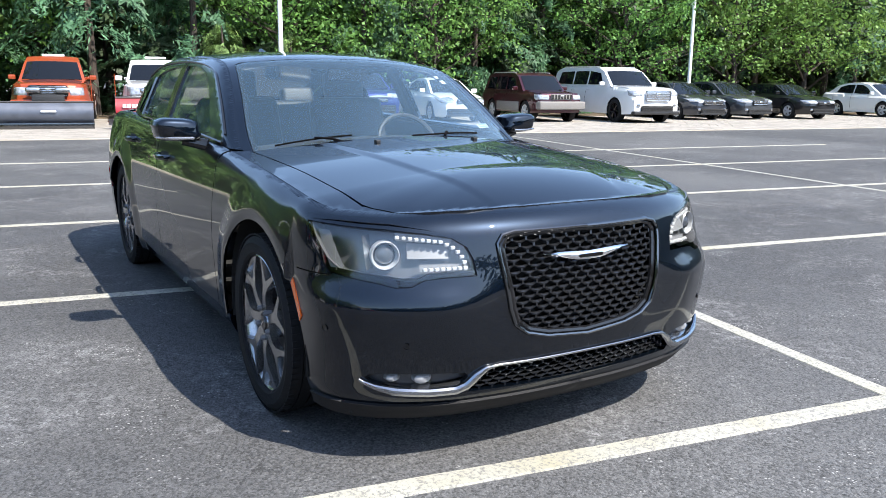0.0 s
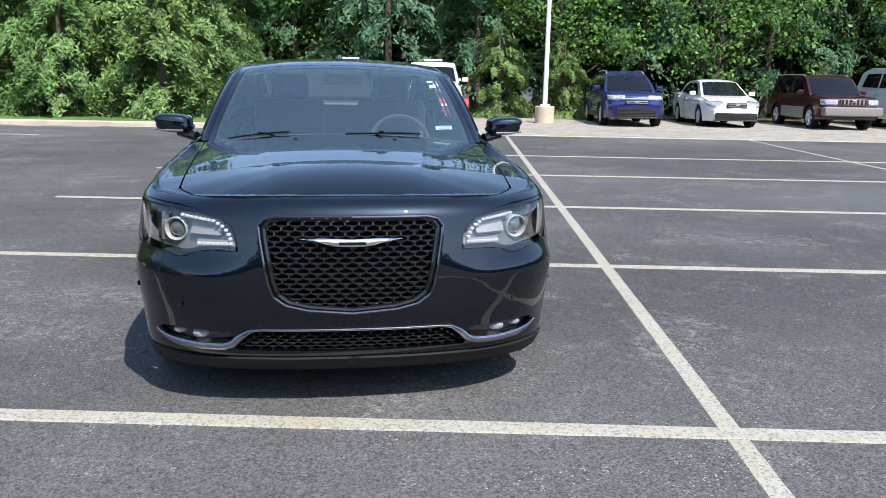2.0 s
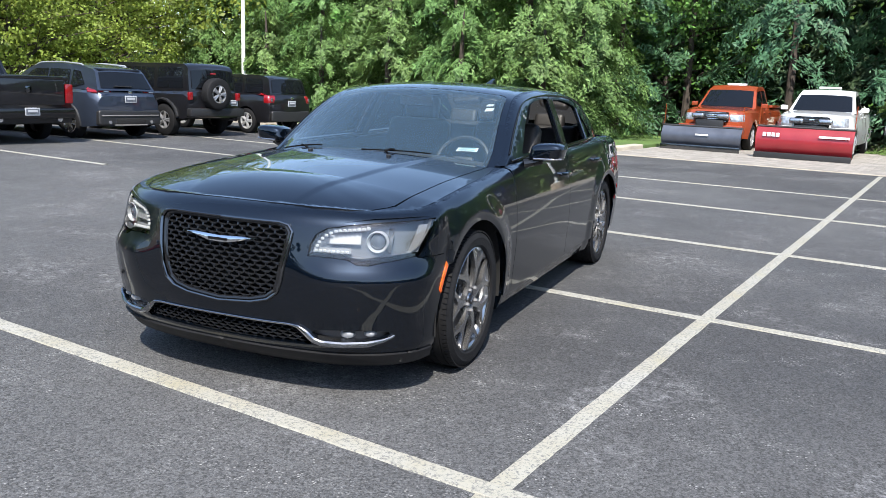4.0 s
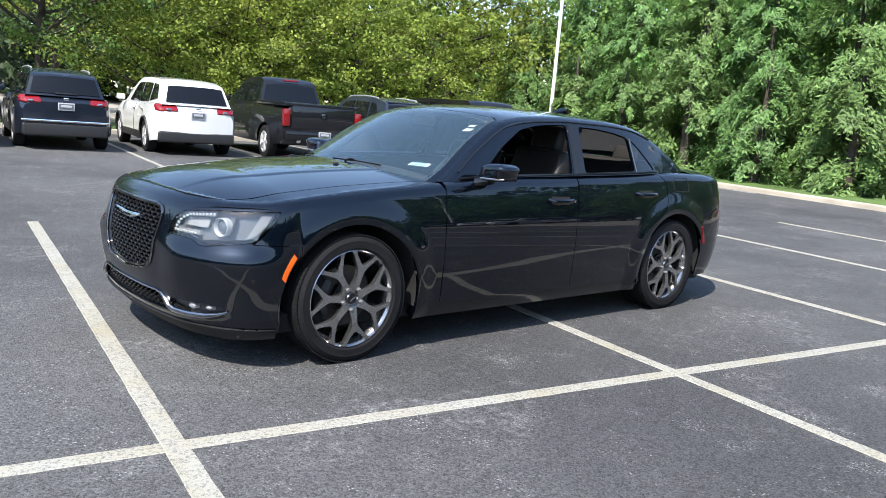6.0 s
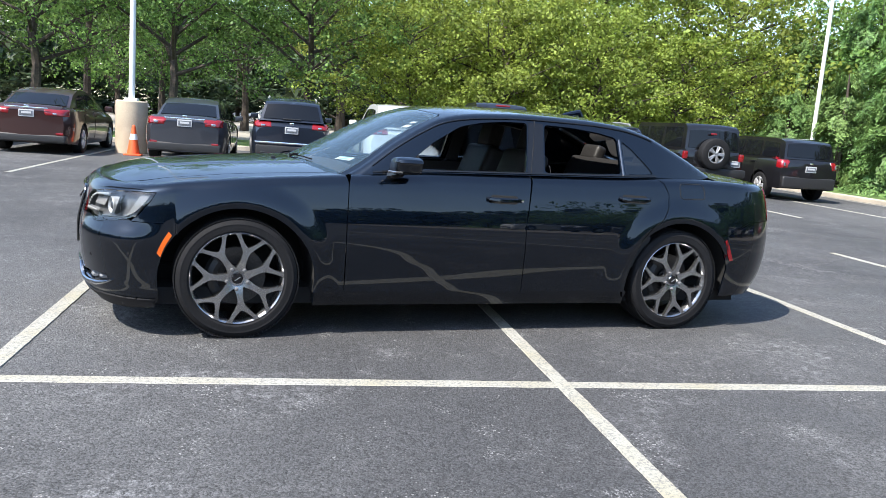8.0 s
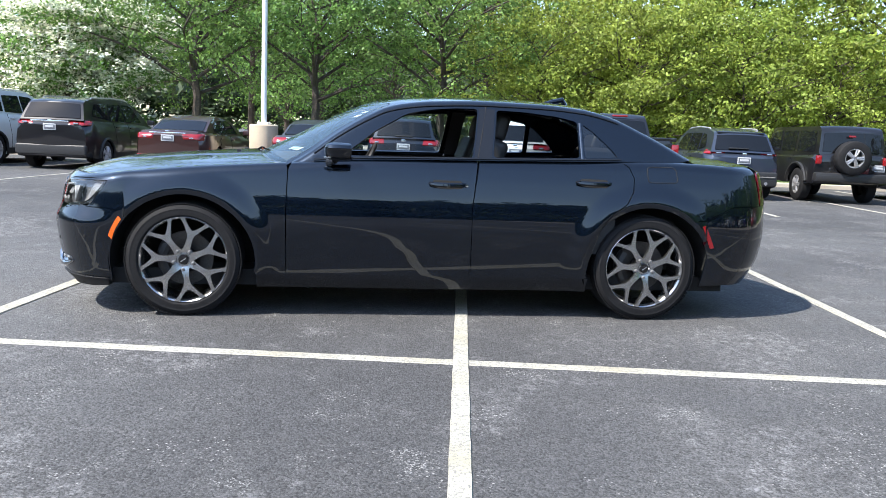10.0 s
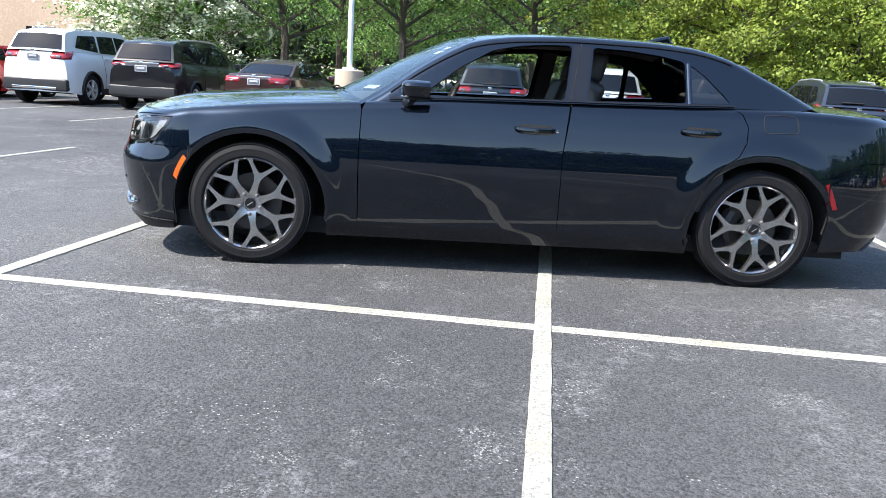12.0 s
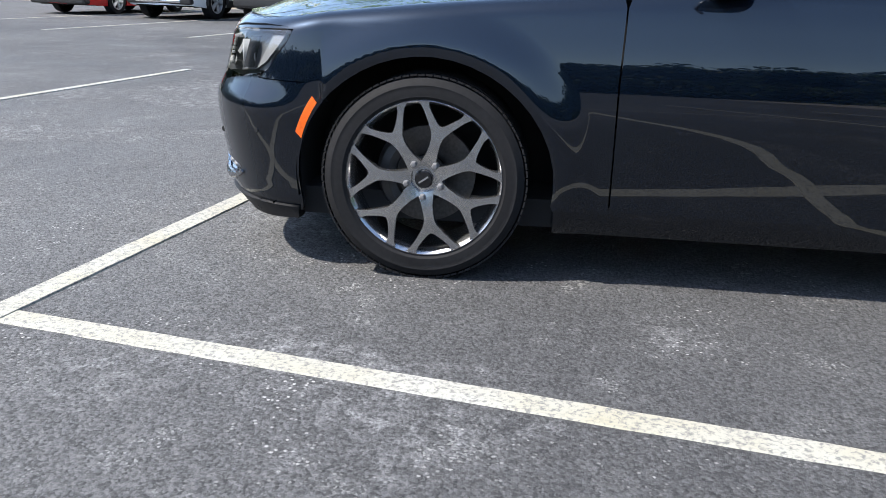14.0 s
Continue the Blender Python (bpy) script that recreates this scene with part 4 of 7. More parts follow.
# head lamps
for sd in LR:
    house = sheet("head_lamp", [skin([(a * 1 + (-0.55 - a) * 0.04, b + (0.75 - b) * 0.06) for a, b in head_lamp], lambda p, z: wall(p, z, -0.055), step=0.04, sides=(sd,), depth=-0.05)], LAMP_DARK, car, "clear-lensed projector head lamp")
    lens = sheet("lamp_lens", [skin(head_lamp, lambda p, z: wall(p, z, 0.0005), step=0.04, sides=(sd,), depth=0.0)], LENS, house)
    lens.visible_shadow = False
    c = on_nose(0.728 * sd, 0.747, -0.03)
    aim = Matrix.Translation(c) @ Matrix.Rotation(radians(18 * sd), 4, "Z")
    b2 = lathe([(0.047, 0.035), (0.049, -0.004), (0.046, -0.008), (0.0425, -0.004), (0.038, 0.012)], "Y", 32)
    bmesh.ops.transform(b2, matrix=aim, verts=b2.verts)
    part("projector_ring", b2, RING, house, "bright projector ring")
    b2 = lathe([(0.0, -0.008), (0.018, -0.005), (0.031, 0.006), (0.036, 0.02)], "Y", 24)
    bmesh.ops.transform(b2, matrix=aim, verts=b2.verts)
    part("projector", b2, PROJECTOR, house)
    # silver shelf and the C of daytime lamps round it
    part("reflector", patch(lambda a, b: on_nose((0.535 + 0.130 * a) * sd, 0.737 + (0.040 + 0.010 * a) * b, -0.030 - 0.012 * b), 8, 3), LAMP_GREY, house)
    bm = bmesh.new()
    c_path = [(0.682 - 0.0185 * k, 0.809 - 0.0022 * k) for k in range(8)] + [(0.534, 0.785), (0.516, 0.775), (0.501, 0.761), (0.490, 0.745), (0.483, 0.728)] + [(0.482 + 0.0185 * k, 0.709 - 0.0006 * k) for k in range(8)]
    for (x, z) in c_path:
        v = on_nose(x * sd, z, -0.013)
        box(bm, v, (0.0160, 0.010, 0.0120), bevel=0.004)
    part("daytime_lamp", bm, LED, house, "row of white daytime lamps")
    for zz0, zz1, x0, x1 in ((0.796, 0.822, 0.52, 0.69), (0.696, 0.720, 0.47, 0.63)):
        part("lamp_bezel", patch(lambda a, b: on_nose((x0 + (x1 - x0) * a) * sd, zz0 + (zz1 - zz0) * b - 0.012 * (1 - a) * (1 if zz0 > 0.75 else 0), -0.026), 8, 2), LAMP_GREY, house)
    part("lamp_divider", patch(lambda a, b: on_nose(0.775 * sd, 0.70 + 0.11 * b, -0.01 - 0.05 * a), 2, 6), LAMP_SILVER, house)
    bm = patch(lambda a, b: (lambda v: Vector((v.x * sd, v.y, v.z)))(wall(fy(-0.622 + 0.075 * b + 0.05 * a, 0.70 + 0.12 * b)[0], 0.70 + 0.12 * b, -0.018)), 4, 5)
    part("corner_reflector", bm, LAMP_GREY, house, "pale corner reflector")
    # amber and red side markers
    mk = [fy(r * math.cos(radians(a)), 0.36 + r * math.sin(radians(a))) for r, a in [(0.446, 146 + 3.6 * k) for k in range(6)] + [(0.472, 162 - 3.4 * k) for k in range(6)]]
    sheet("side_marker", [skin(mk, lambda p, z: wall(p, z, 0.004), step=0.02, sides=(sd,), depth=0.006)], AMBER, car, "orange side marker")
    mk = [fy(3.497, 0.510), fy(3.524, 0.515), fy(3.458, 0.668), fy(3.430, 0.662)]
    sheet("side_marker", [skin(mk, lambda p, z: wall(p, z, 0.004), step=0.02, sides=(sd,), depth=0.006)], RED_LAMP, car, "red side marker")
    # parking sensor dots
    for yy, zz in ((-0.60, 0.50), (-0.80, 0.46)):
        v = wall(fy(yy, zz)[0], zz, 0.001)
        b2 = lathe([(0.0, 0.0), (0.010, 0.0), (0.011, -0.004)], "X", 12)
        bmesh.ops.transform(b2, matrix=Matrix.Translation((v.x * sd, v.y, v.z)) @ Matrix.Rotation(radians(-35 * sd), 4, "Z"), verts=b2.verts)
        part("parking_sensor", b2, BLACK_GLOSS, car)

# door handles, fuel flap, mirrors
for sd in LR:
    for yc, zc, key in ((1.665, 0.893, "f"), (2.655, 0.932, "r")):
        xs = wall(yc - Y1, zc).x
        bm = bmesh.new()
        pth = [(-0.118, -0.004, -0.006), (-0.108, 0.006, 0.02), (-0.08, 0.010, 0.032), (0.0, 0.012, 0.038), (0.07, 0.009, 0.034), (0.102, 0.004, 0.022), (0.115, 0.0, -0.004)]
        tube([Vector(((xs + o) * sd, yc + a, zc - h * 0.5 - 0.01 * a)) for a, h, o in pth], [0.010, 0.014, 0.016, 0.017, 0.016, 0.014, 0.010], 8, bm)
        h = part("door_handle", bm, PAINT_BLACK, doors[key, sd], "black pull handle")
        rc = rounded([(yc - 0.10 - Y1, zc - 0.028), (yc + 0.10 - Y1, zc - 0.032), (yc + 0.10 - Y1, zc + 0.022), (yc - 0.10 - Y1, zc + 0.024)], 0.024)
        sheet("handle_recess", [skin(rc, lambda p, z: wall(p, z, 0.0008), step=0.03, sides=(sd,), depth=0.0)], WELL, doors[key, sd])
        if key == "f":
            b2 = lathe([(0.0, 0.003), (0.009, 0.002), (0.010, -0.004)], "X", 12)
            bmesh.ops.transform(b2, matrix=Matrix.Translation(((xs + 0.018) * sd, yc + 0.125, zc - 0.008)) @ Matrix.Diagonal((sd, 1, 1, 1)), verts=b2.verts)
            part("lock_button", b2, CHROME, doors[key, sd])
    # thin dark line of the fuel flap
    if sd > 0:
        flap = rounded([(3.035, 0.945), (3.250, 0.950), (3.232, 1.052), (3.030, 1.050)], 0.03, 5)
        side_bar("fuel_flap", [tuple(v) for v in dense(flap + flap[:1], 0.02)], 0.0028, WELL, car, 1, surf=lambda y, z: wall(y - Y1, z), out=0.0)
    bm = bmesh.new()
    prof = [(0.0, 0.04, 0.04), (0.006, 0.40, 0.40), (0.03, 0.66, 0.66), (0.08, 0.82, 0.82), (0.17, 0.92, 0.92), (0.32, 0.985, 0.985), (0.55, 1.0, 1.0), (0.85, 0.98, 0.98), (0.96, 0.94, 0.94), (1.0, 0.88, 0.88)]
    rings = []
    for t, sy, sz in prof:
        ring = []
        for k in range(20):
            a = 2 * math.pi * k / 20
            ca, sa = math.cos(a), math.sin(a)
            rx = super_r(a, 3.4)
            ring.append(bm.verts.new(((0.99 + 0.108 * rx * ca * sy + (0.010 if sa > 0 else -0.002)) * sd, 0.868 + 0.165 * t, 1.078 + 0.056 * rx * sa * sz + 0.006 * ca)))
        rings.append(ring)
    for A, B in zip(rings, rings[1:]):
        for k in range(20):
            bm.faces.new((A[k], A[(k + 1) % 20], B[(k + 1) % 20], B[k]))
    bm.faces.new(rings[0])
    mir = part("wing_mirror", bm, PAINT_BLACK, car, "black door mirror")
    bm = bmesh.new()
    bm.faces.new([bm.verts.new((v[0] * sd, 1.028, v[1])) for v in rounded([(0.895, 1.035), (1.085, 1.030), (1.092, 1.125), (0.90, 1.120)], 0.025)])
    part("mirror_glass", bm, material("mirror glass", (0.9, 0.9, 0.9), 0.02, 1.0) if sd > 0 else bpy.data.materials["mirror glass"], mir)
    bm = bmesh.new()
    tube([Vector((0.86 * sd, 0.90, 1.003)), Vector((0.90 * sd, 0.92, 1.012)), Vector((0.97 * sd, 0.935, 1.028))], [0.030, 0.027, 0.024], 10, bm)
    part("mirror_foot", bm, BLACK_GLOSS, mir)
    part("mirror_repeater", tube([Vector((0.93 * sd, 0.868, 1.038)), Vector((1.03 * sd, 0.870, 1.040)), Vector((1.094 * sd, 0.905, 1.043))], 0.006, 6), LAMP_SILVER, mir)

# antenna fin, wipers, washer jets, stickers
bm = bmesh.new()
tube([Vector((0, 2.50, 1.478)), Vector((0, 2.58, 1.492)), Vector((0, 2.66, 1.512)), Vector((0, 2.69, 1.470))], [0.006, 0.020, 0.022, 0.018], 8, bm)
part("antenna_fin", bm, PAINT_BLACK, car)
for a0, a1, yb in ((-0.64, -0.30, 0.0), (0.0, 0.42, 0.0)):
    pts = []
    for k in range(9):
        x = a0 + (a1 - a0) * k / 8
        y = 0.425 + 0.2 * (x / 0.75) ** 2 + 0.012 * k / 8
        pts.append(cabin_top(x, y) + Vector((0, -0.006, 0.010)))
    w = part("wiper", tube(pts, 0.0045, 6), WIPER, car, "black wiper blade")
    base = cabin_top(-0.35 if a0 < -0.1 else 0.17, 0.425) + Vector((0, -0.03, 0.012))
    part("wiper_arm", tube([base, (pts[4] + base) / 2 + Vector((0, 0, 0.012)), pts[4] + Vector((0, 0, 0.008))], [0.008, 0.006, 0.004], 6), WIPER, w)
for sx in (-0.26, 0.26):
    v = bonnet_at(sx, 0.27)
    part("washer_jet", boxed(v + Vector((0, 0, 0.005)), (0.022, 0.03, 0.014), bevel=0.005), BLACK_PLASTIC, car)


def on_screen(x, y):
    y += 0.68 * (x - 0.55)
    return cabin_top(x, y) - Vector((0, -0.003, 0.006))


def screen_sticker(x0, x1, y0, y1, mat, bars=0):
    s = part("windscreen_sticker", patch(lambda a, b: on_screen(x0 + (x1 - x0) * a, y0 + (y1 - y0) * b), 3, 3), mat, car, "white paper sticker inside the windscreen")
    for k in range(bars):
        f = (k + 0.5) / bars
        part("sticker_print", patch(lambda a, b: on_screen(x0 + (x1 - x0) * (0.12 + 0.76 * a), y0 + (y1 - y0) * (f - 0.12 + 0.24 * b)) + Vector((0, 0, 0.0025)), 2, 1), INK_BLUE, s)


screen_sticker(0.525, 0.630, 0.635, 0.672, STICKER, 2)
screen_sticker(0.535, 0.580, 1.050, 1.090, STICKER)
screen_sticker(0.525, 0.562, 1.115, 1.145, STICKER)

# underbody, wheel wells, cabin floor
bm = bmesh.new()
box(bm, (0, 1.52, 0.24), (1.62, 4.3, 0.10))
box(bm, (0, -0.55, 0.30), (1.2, 0.4, 0.16))
box(bm, (0, 3.7, 0.36), (1.3, 0.35, 0.2))
part("underbody", bm, WELL, car, smooth=False)
for yc in (0.0, 3.052):
    for sd in LR:
        part("wheel_well", patch(lambda a, b: Vector(((0.50 + 0.40 * b) * sd, yc + 0.455 * math.cos(math.pi * (-0.06 + 1.12 * a)), 0.36 + 0.455 * math.sin(math.pi * (-0.06 + 1.12 * a)))), 24, 2), WELL, car)
        part("wheel_well", patch(lambda a, b: Vector((0.52 * sd, yc - 0.45 + 0.9 * a, 0.2 + 0.65 * b)), 1, 1), WELL, car)
        part("well_shell", patch(lambda a, b: Vector(((0.50 + 0.36 * b) * sd, yc + 0.47 * math.cos(math.pi * a), 0.36 + 0.47 * math.sin(math.pi * a))), 20, 1), WELL, car)

# cabin fittings
bm = bmesh.new()
patch(lambda a, b: Vector(((2 * a - 1) * 0.74, 0.50 + 0.42 * b + 0.16 * (2 * a - 1) ** 2 * (1 - b), 1.035 - 0.05 * b - 0.05 * (2 * a - 1) ** 2 + 0.03 * math.sin(math.pi * b))), 16, 6, bm)
patch(lambda a, b: Vector(((2 * a - 1) * 0.74, 0.92 + 0.05 * b, 0.985 - 0.05 * (2 * a - 1) ** 2 - 0.35 * b)), 16, 3, bm)
part("dashboard", bm, TRIM_DARK, car, "dark padded dashboard")
wheel_m = Matrix.Translation((0.36, 1.13, 0.955)) @ Matrix.Rotation(radians(62), 4, "X")
bm = bmesh.new()
ring = [Vector((0.185 * math.cos(2 * math.pi * k / 32), 0.185 * math.sin(2 * math.pi * k / 32), 0)) for k in range(33)]
tube(ring, 0.015, 8, bm, caps=False)
bmesh.ops.transform(bm, matrix=wheel_m, verts=bm.verts)
sw = part("steering_wheel", bm, LEATHER, car, "black leather steering wheel")
bm = bmesh.new()
box(bm, (0, -0.01, -0.02), (0.15, 0.12, 0.05), bevel=0.02)
for a in (0, 180, 270):
    tube([Vector((0, 0, -0.01)), Vector((0.18 * math.cos(radians(a)), 0.18 * math.sin(radians(a)), 0))], 0.016, 6, bm)
bmesh.ops.transform(bm, matrix=wheel_m, verts=bm.verts)
part("wheel_hub", bm, TRIM_DARK, sw)


def cushion(bm, c, size, rot=0.0, bev=0.05):
    return box(bm, c, size, Matrix.Rotation(radians(rot), 3, "X"), bev, 4)


for sx in (-0.37, 0.37):
    seat = part("front_seat", cushion(bmesh.new(), (sx, 1.62, 0.60), (0.52, 0.54, 0.20), 8), LEATHER, car, "black leather front seat")
    part("seat_back", cushion(bmesh.new(), (sx, 1.96, 0.90), (0.50, 0.16, 0.62), -20, 0.06), LEATHER, seat)
    part("head_rest", cushion(bmesh.new(), (sx, 2.09, 1.28), (0.27, 0.11, 0.19), -14, 0.045), LEATHER, seat)
    for d in (-0.06, 0.06):
        part("head_rest_post", tube([Vector((sx + d, 2.06, 1.12)), Vector((sx + d, 2.085, 1.24))], 0.007, 6), CHROME, seat)
rs = part("rear_seat", cushion(bmesh.new(), (0, 2.62, 0.60), (1.36, 0.52, 0.20), 8), LEATHER, car, "black leather rear bench")
part("seat_back", cushion(bmesh.new(), (0, 2.95, 0.88), (1.32, 0.16, 0.58), -24, 0.06), LEATHER, rs)
for sx in (-0.40, 0.40):
    part("head_rest", cushion(bmesh.new(), (sx, 3.06, 1.19), (0.26, 0.10, 0.14), -18, 0.04), LEATHER, rs)
part("parcel_shelf", boxed((0, 3.2, 1.085), (1.25, 0.34, 0.02)), TRIM_DARK, car)
part("interior_mirror", boxed((0, 1.17, 1.345), (0.24, 0.03, 0.065), bevel=0.015), BLACK_GLOSS, car)
part("centre_console", boxed((0, 1.55, 0.62), (0.22, 0.95, 0.36), bevel=0.04), TRIM_DARK, car)
for sd in LR:
    part("door_lining", patch(lambda a, b: (lambda v: Vector(((v.x - 0.055) * sd, v.y, v.z)))(wall(0.72 - Y1 + 2.1 * a, 0.45 + (top_side(0.72 + 2.1 * a) - 0.47) * b)), 24, 6), TRIM_DARK, car)
    part("pillar_lining", patch(lambda a, b: (lambda v: Vector(((v.x - 0.045) * sd, v.y, v.z)))(cabin_side(1.872 + 0.11 * a + 0.04 * b, 1.05 + 0.35 * b)), 2, 6), TRIM_DARK, car)
part("headliner", patch(lambda a, b: cabin_top((2 * a - 1) * 0.60, 1.26 + 1.48 * b) - Vector((0, 0, 0.03)), 12, 12), material("grey headlining", (0.16, 0.155, 0.15), 0.9), car)


LUG = material("zinc lug nut", (0.16, 0.16, 0.165), 0.7, 0.5, spec=0.2)


# wheels: Y spokes, dark alloy
def tyre_mesh(r_out, r_in, w):
    h = w / 2
    prof = [(r_in, -h * 0.86), (r_in + 0.008, -h * 0.93), (r_in + 0.014, -h * 0.96), (r_in + 0.017, -h * 0.955), (r_in + 0.034, -h * 0.990), (r_in + 0.037, -h * 0.982), ((r_in + r_out) / 2 + 0.008, -h * 1.005), (r_out - 0.028, -h * 0.975), (r_out - 0.024, -h * 0.955), (r_out - 0.012, -h * 0.90), (r_out - 0.003, -h * 0.72)]
    for k, x in enumerate((-0.60, -0.585, -0.545, -0.53, -0.20, -0.185, -0.145, -0.13, 0.13, 0.145, 0.185, 0.20, 0.53, 0.545, 0.585, 0.60)):
        deep = (k % 4) in (1, 2)
        prof.append((r_out - (0.008 if deep else 0.0), x * h))
    prof += [(r, -x) for r, x in prof[10::-1]]
    return lathe(prof, "X", 72)


def tread_blocks(r_out, w, n=84):
    """Cross grooves at the tyre's shoulders."""
    bm = bmesh.new()
    for k in range(n):
        for s in (-1, 1):
            a = 2 * math.pi * (k + (0.5 if s > 0 else 0)) / n
            c = Vector((s * w * 0.40, (r_out - 0.0034) * math.cos(a), (r_out - 0.0034) * math.sin(a)))
            box(bm, c, (w * 0.12, 0.0205, 0.006), Matrix.Rotation(a - math.pi / 2, 3, "X"))
    return bm


def spoke_outline():
    """One Y spoke in polar terms: (radius, sideways)."""
    L = [(0.045, 0.0300), (0.068, 0.0240), (0.090, 0.0195), (0.12, 0.0172), (0.146, 0.0180), (0.165, 0.0235), (0.195, 0.0440), (0.226, 0.0685), (0.243, 0.0850), (0.250, 0.0990)]
    I = [(0.2690, 0.0600), (0.258, 0.0625), (0.243, 0.0560), (0.218, 0.0330), (0.200, 0.0130), (0.193, 0.0)]
    left = L + I
    return left + [(a, -b) for a, b in left[-2::-1]]


def dish(r):
    return 0.012 - 0.030 * max(0, (0.14 - r) / 0.14) ** 1.5 * 1 + 0.0


def hero_wheel(m, sd):
    w = new("wheel")
    w.parent = car
    w.matrix_local = m
    part("tyre", tyre_mesh(0.360, 0.272, 0.245), RUBBER, w, "black low-profile tyre")
    part("tread_block", tread_blocks(0.360, 0.245), RUBBER, w)["kind"] = "stuff"
    rim = part("rim", lathe([(0.272, 0.113), (0.278, 0.108), (0.279, 0.100), (0.268, 0.094), (0.258, 0.080), (0.250, 0.04), (0.246, -0.09), (0.262, -0.112)], "X", 64), RIM_DARK, w, "dark alloy rim")
    skins = []
    for k in range(7):
        a0 = 2 * math.pi * k / 7 + 0.386

        def surf(a, b, a0=a0):
            r = math.hypot(a, b)
            return Vector((0.098 + dish(r) + 0.004 * math.cos(min(1.0, r / 0.26) * math.pi) - 0.25 * b * b, a * math.cos(a0) - b * math.sin(a0), a * math.sin(a0) + b * math.cos(a0)))
        skins.append(skin(spoke_outline(), surf, step=0.018, depth=0.028))
    sp = sheet("spokes", skins, RIM_DARK, rim, "seven forked spokes")
    bv = sp.modifiers.new("soft", "BEVEL")
    bv.width, bv.segments, bv.limit_method, bv.angle_limit = 0.0075, 3, "ANGLE", radians(50)
    part("hub", lathe([(0.0, 0.098), (0.028, 0.098), (0.032, 0.094), (0.034, 0.086), (0.060, 0.084), (0.068, 0.070), (0.070, 0.02)], "X", 40), RIM_DARK, rim)
    part("centre_cap", lathe([(0.0, 0.1065), (0.027, 0.1055), (0.031, 0.100)], "X", 24), BLACK_GLOSS, rim)
    part("cap_badge", boxed((0.1072, 0, 0), (0.003, 0.040, 0.006), Matrix.Rotation(radians(35), 3, "X")), CHROME, rim)
    for k in range(5):
        a = 2 * math.pi * k / 5 + 0.9
        b2 = lathe([(0.0, 0.1165), (0.0075, 0.1155), (0.0112, 0.111), (0.0122, 0.104), (0.0135, 0.082)], "X", 6)
        bmesh.ops.translate(b2, vec=(0, 0.063 * math.cos(a), 0.063 * math.sin(a)), verts=b2.verts)
        part("lug_nut", b2, LUG, rim)
    part("brake_disc", lathe([(0.07, 0.0), (0.10, 0.012), (0.172, 0.012), (0.172, -0.012), (0.07, -0.012)], "X", 48), BRAKE, w)
    bm = bmesh.new()
    pts = [Vector((0.005, 0.145 * math.cos(radians(a)), 0.145 * math.sin(radians(a)))) for a in range(140, 221, 10)]
    tube(pts, 0.042, 8, bm, squash=0.8)
    part("brake_caliper", bm, BLACK_PLASTIC, w)
    return w


for yc in (0.0, 3.052):
    hero_wheel(Matrix.Translation((0.800, yc, 0.360)), 1)
    hero_wheel(Matrix.Translation((-0.800, yc, 0.360)) @ Matrix.Rotation(math.pi, 4, "Z"), -1)

# ---- ground, lines, kerbs, pavers ----
def slab(name, v0, v1, u0, u1, z0, z1, mat, label, category, bevel=0.0, kind="structure"):
    ob = finish(name, boxed((0, 0, (z0 + z1) / 2), (v1 - v0, u1 - u0, z1 - z0), bevel=bevel), mat, None, "", False)
    ob.matrix_world = lot_pose((v0 + v1) / 2, (u0 + u1) / 2)
    return tagged(ob, label, category, "", kind)


bm = bmesh.new()
R0 = 900
bm.faces.new([bm.verts.new((x, y, 0)) for x, y in ((-R0, -R0), (R0, -R0), (R0, R0), (-R0, R0))])
tagged(finish("ground", bm, ASPHALT, None, "", False), "dark sealed asphalt of the parking lot, scuffed grey", "ground", "", "structure")


def stall_line(v0, u0, v1, u1, w=0.10, h=0.004):
    """A painted stripe with slightly ragged edges."""
    du, dv = u1 - u0, v1 - v0
    n = max(2, int(math.hypot(du, dv) / 0.08))
    rng = random.Random(int(abs(v0 * 31 + u0 * 17 + v1 * 7) * 10))
    length = math.hypot(du, dv)
    bm = bmesh.new()
    rows = []
    for i in range(n + 1):
        t = i / n
        c = -length / 2 + length * t
        a = w / 2 + rng.uniform(-0.002, 0.002)
        b = w / 2 + rng.uniform(-0.002, 0.002)
        rows.append([bm.verts.new((c, -a, 0)), bm.verts.new((c, -a + 0.003, h)), bm.verts.new((c, b - 0.003, h)), bm.verts.new((c, b, 0))])
    for A, B in zip(rows, rows[1:]):
        for k in range(3):
            bm.faces.new((A[k], B[k], B[k + 1], A[k + 1]))
    ob = finish("stall_line", bm, LINE, None, "", False)
    c = lot((v0 + v1) / 2, (u0 + u1) / 2)
    d = V * dv + U * du
    ob.matrix_world = Matrix.Translation(c) @ Matrix.Rotation(math.atan2(d.y, d.x), 4, "Z")
    return tagged(ob, "worn white painted stall line on the asphalt", "line", "stall lines", "structure")


stall_line(0, -5.8, 0, 16.9, 0.092)
stall_line(6.0, -5.8, 6.0, 17.1, 0.085)
stall_line(-5.75, 0.0, 6.0, 0.0, 0.102, 0.007)
for u in (2.90, 5.75, 8.72, 11.75):
    stall_line(-5.6, u, 11.9, u, 0.086, 0.007)
stall_line(-6.2, -3.35, 6.0, -3.35, 0.09, 0.007)
for k in range(-4, 7):
    stall_line(-21.0, -0.2 + 2.95 * k, -10.4, -0.2 + 2.95 * k, 0.09, 0.007)

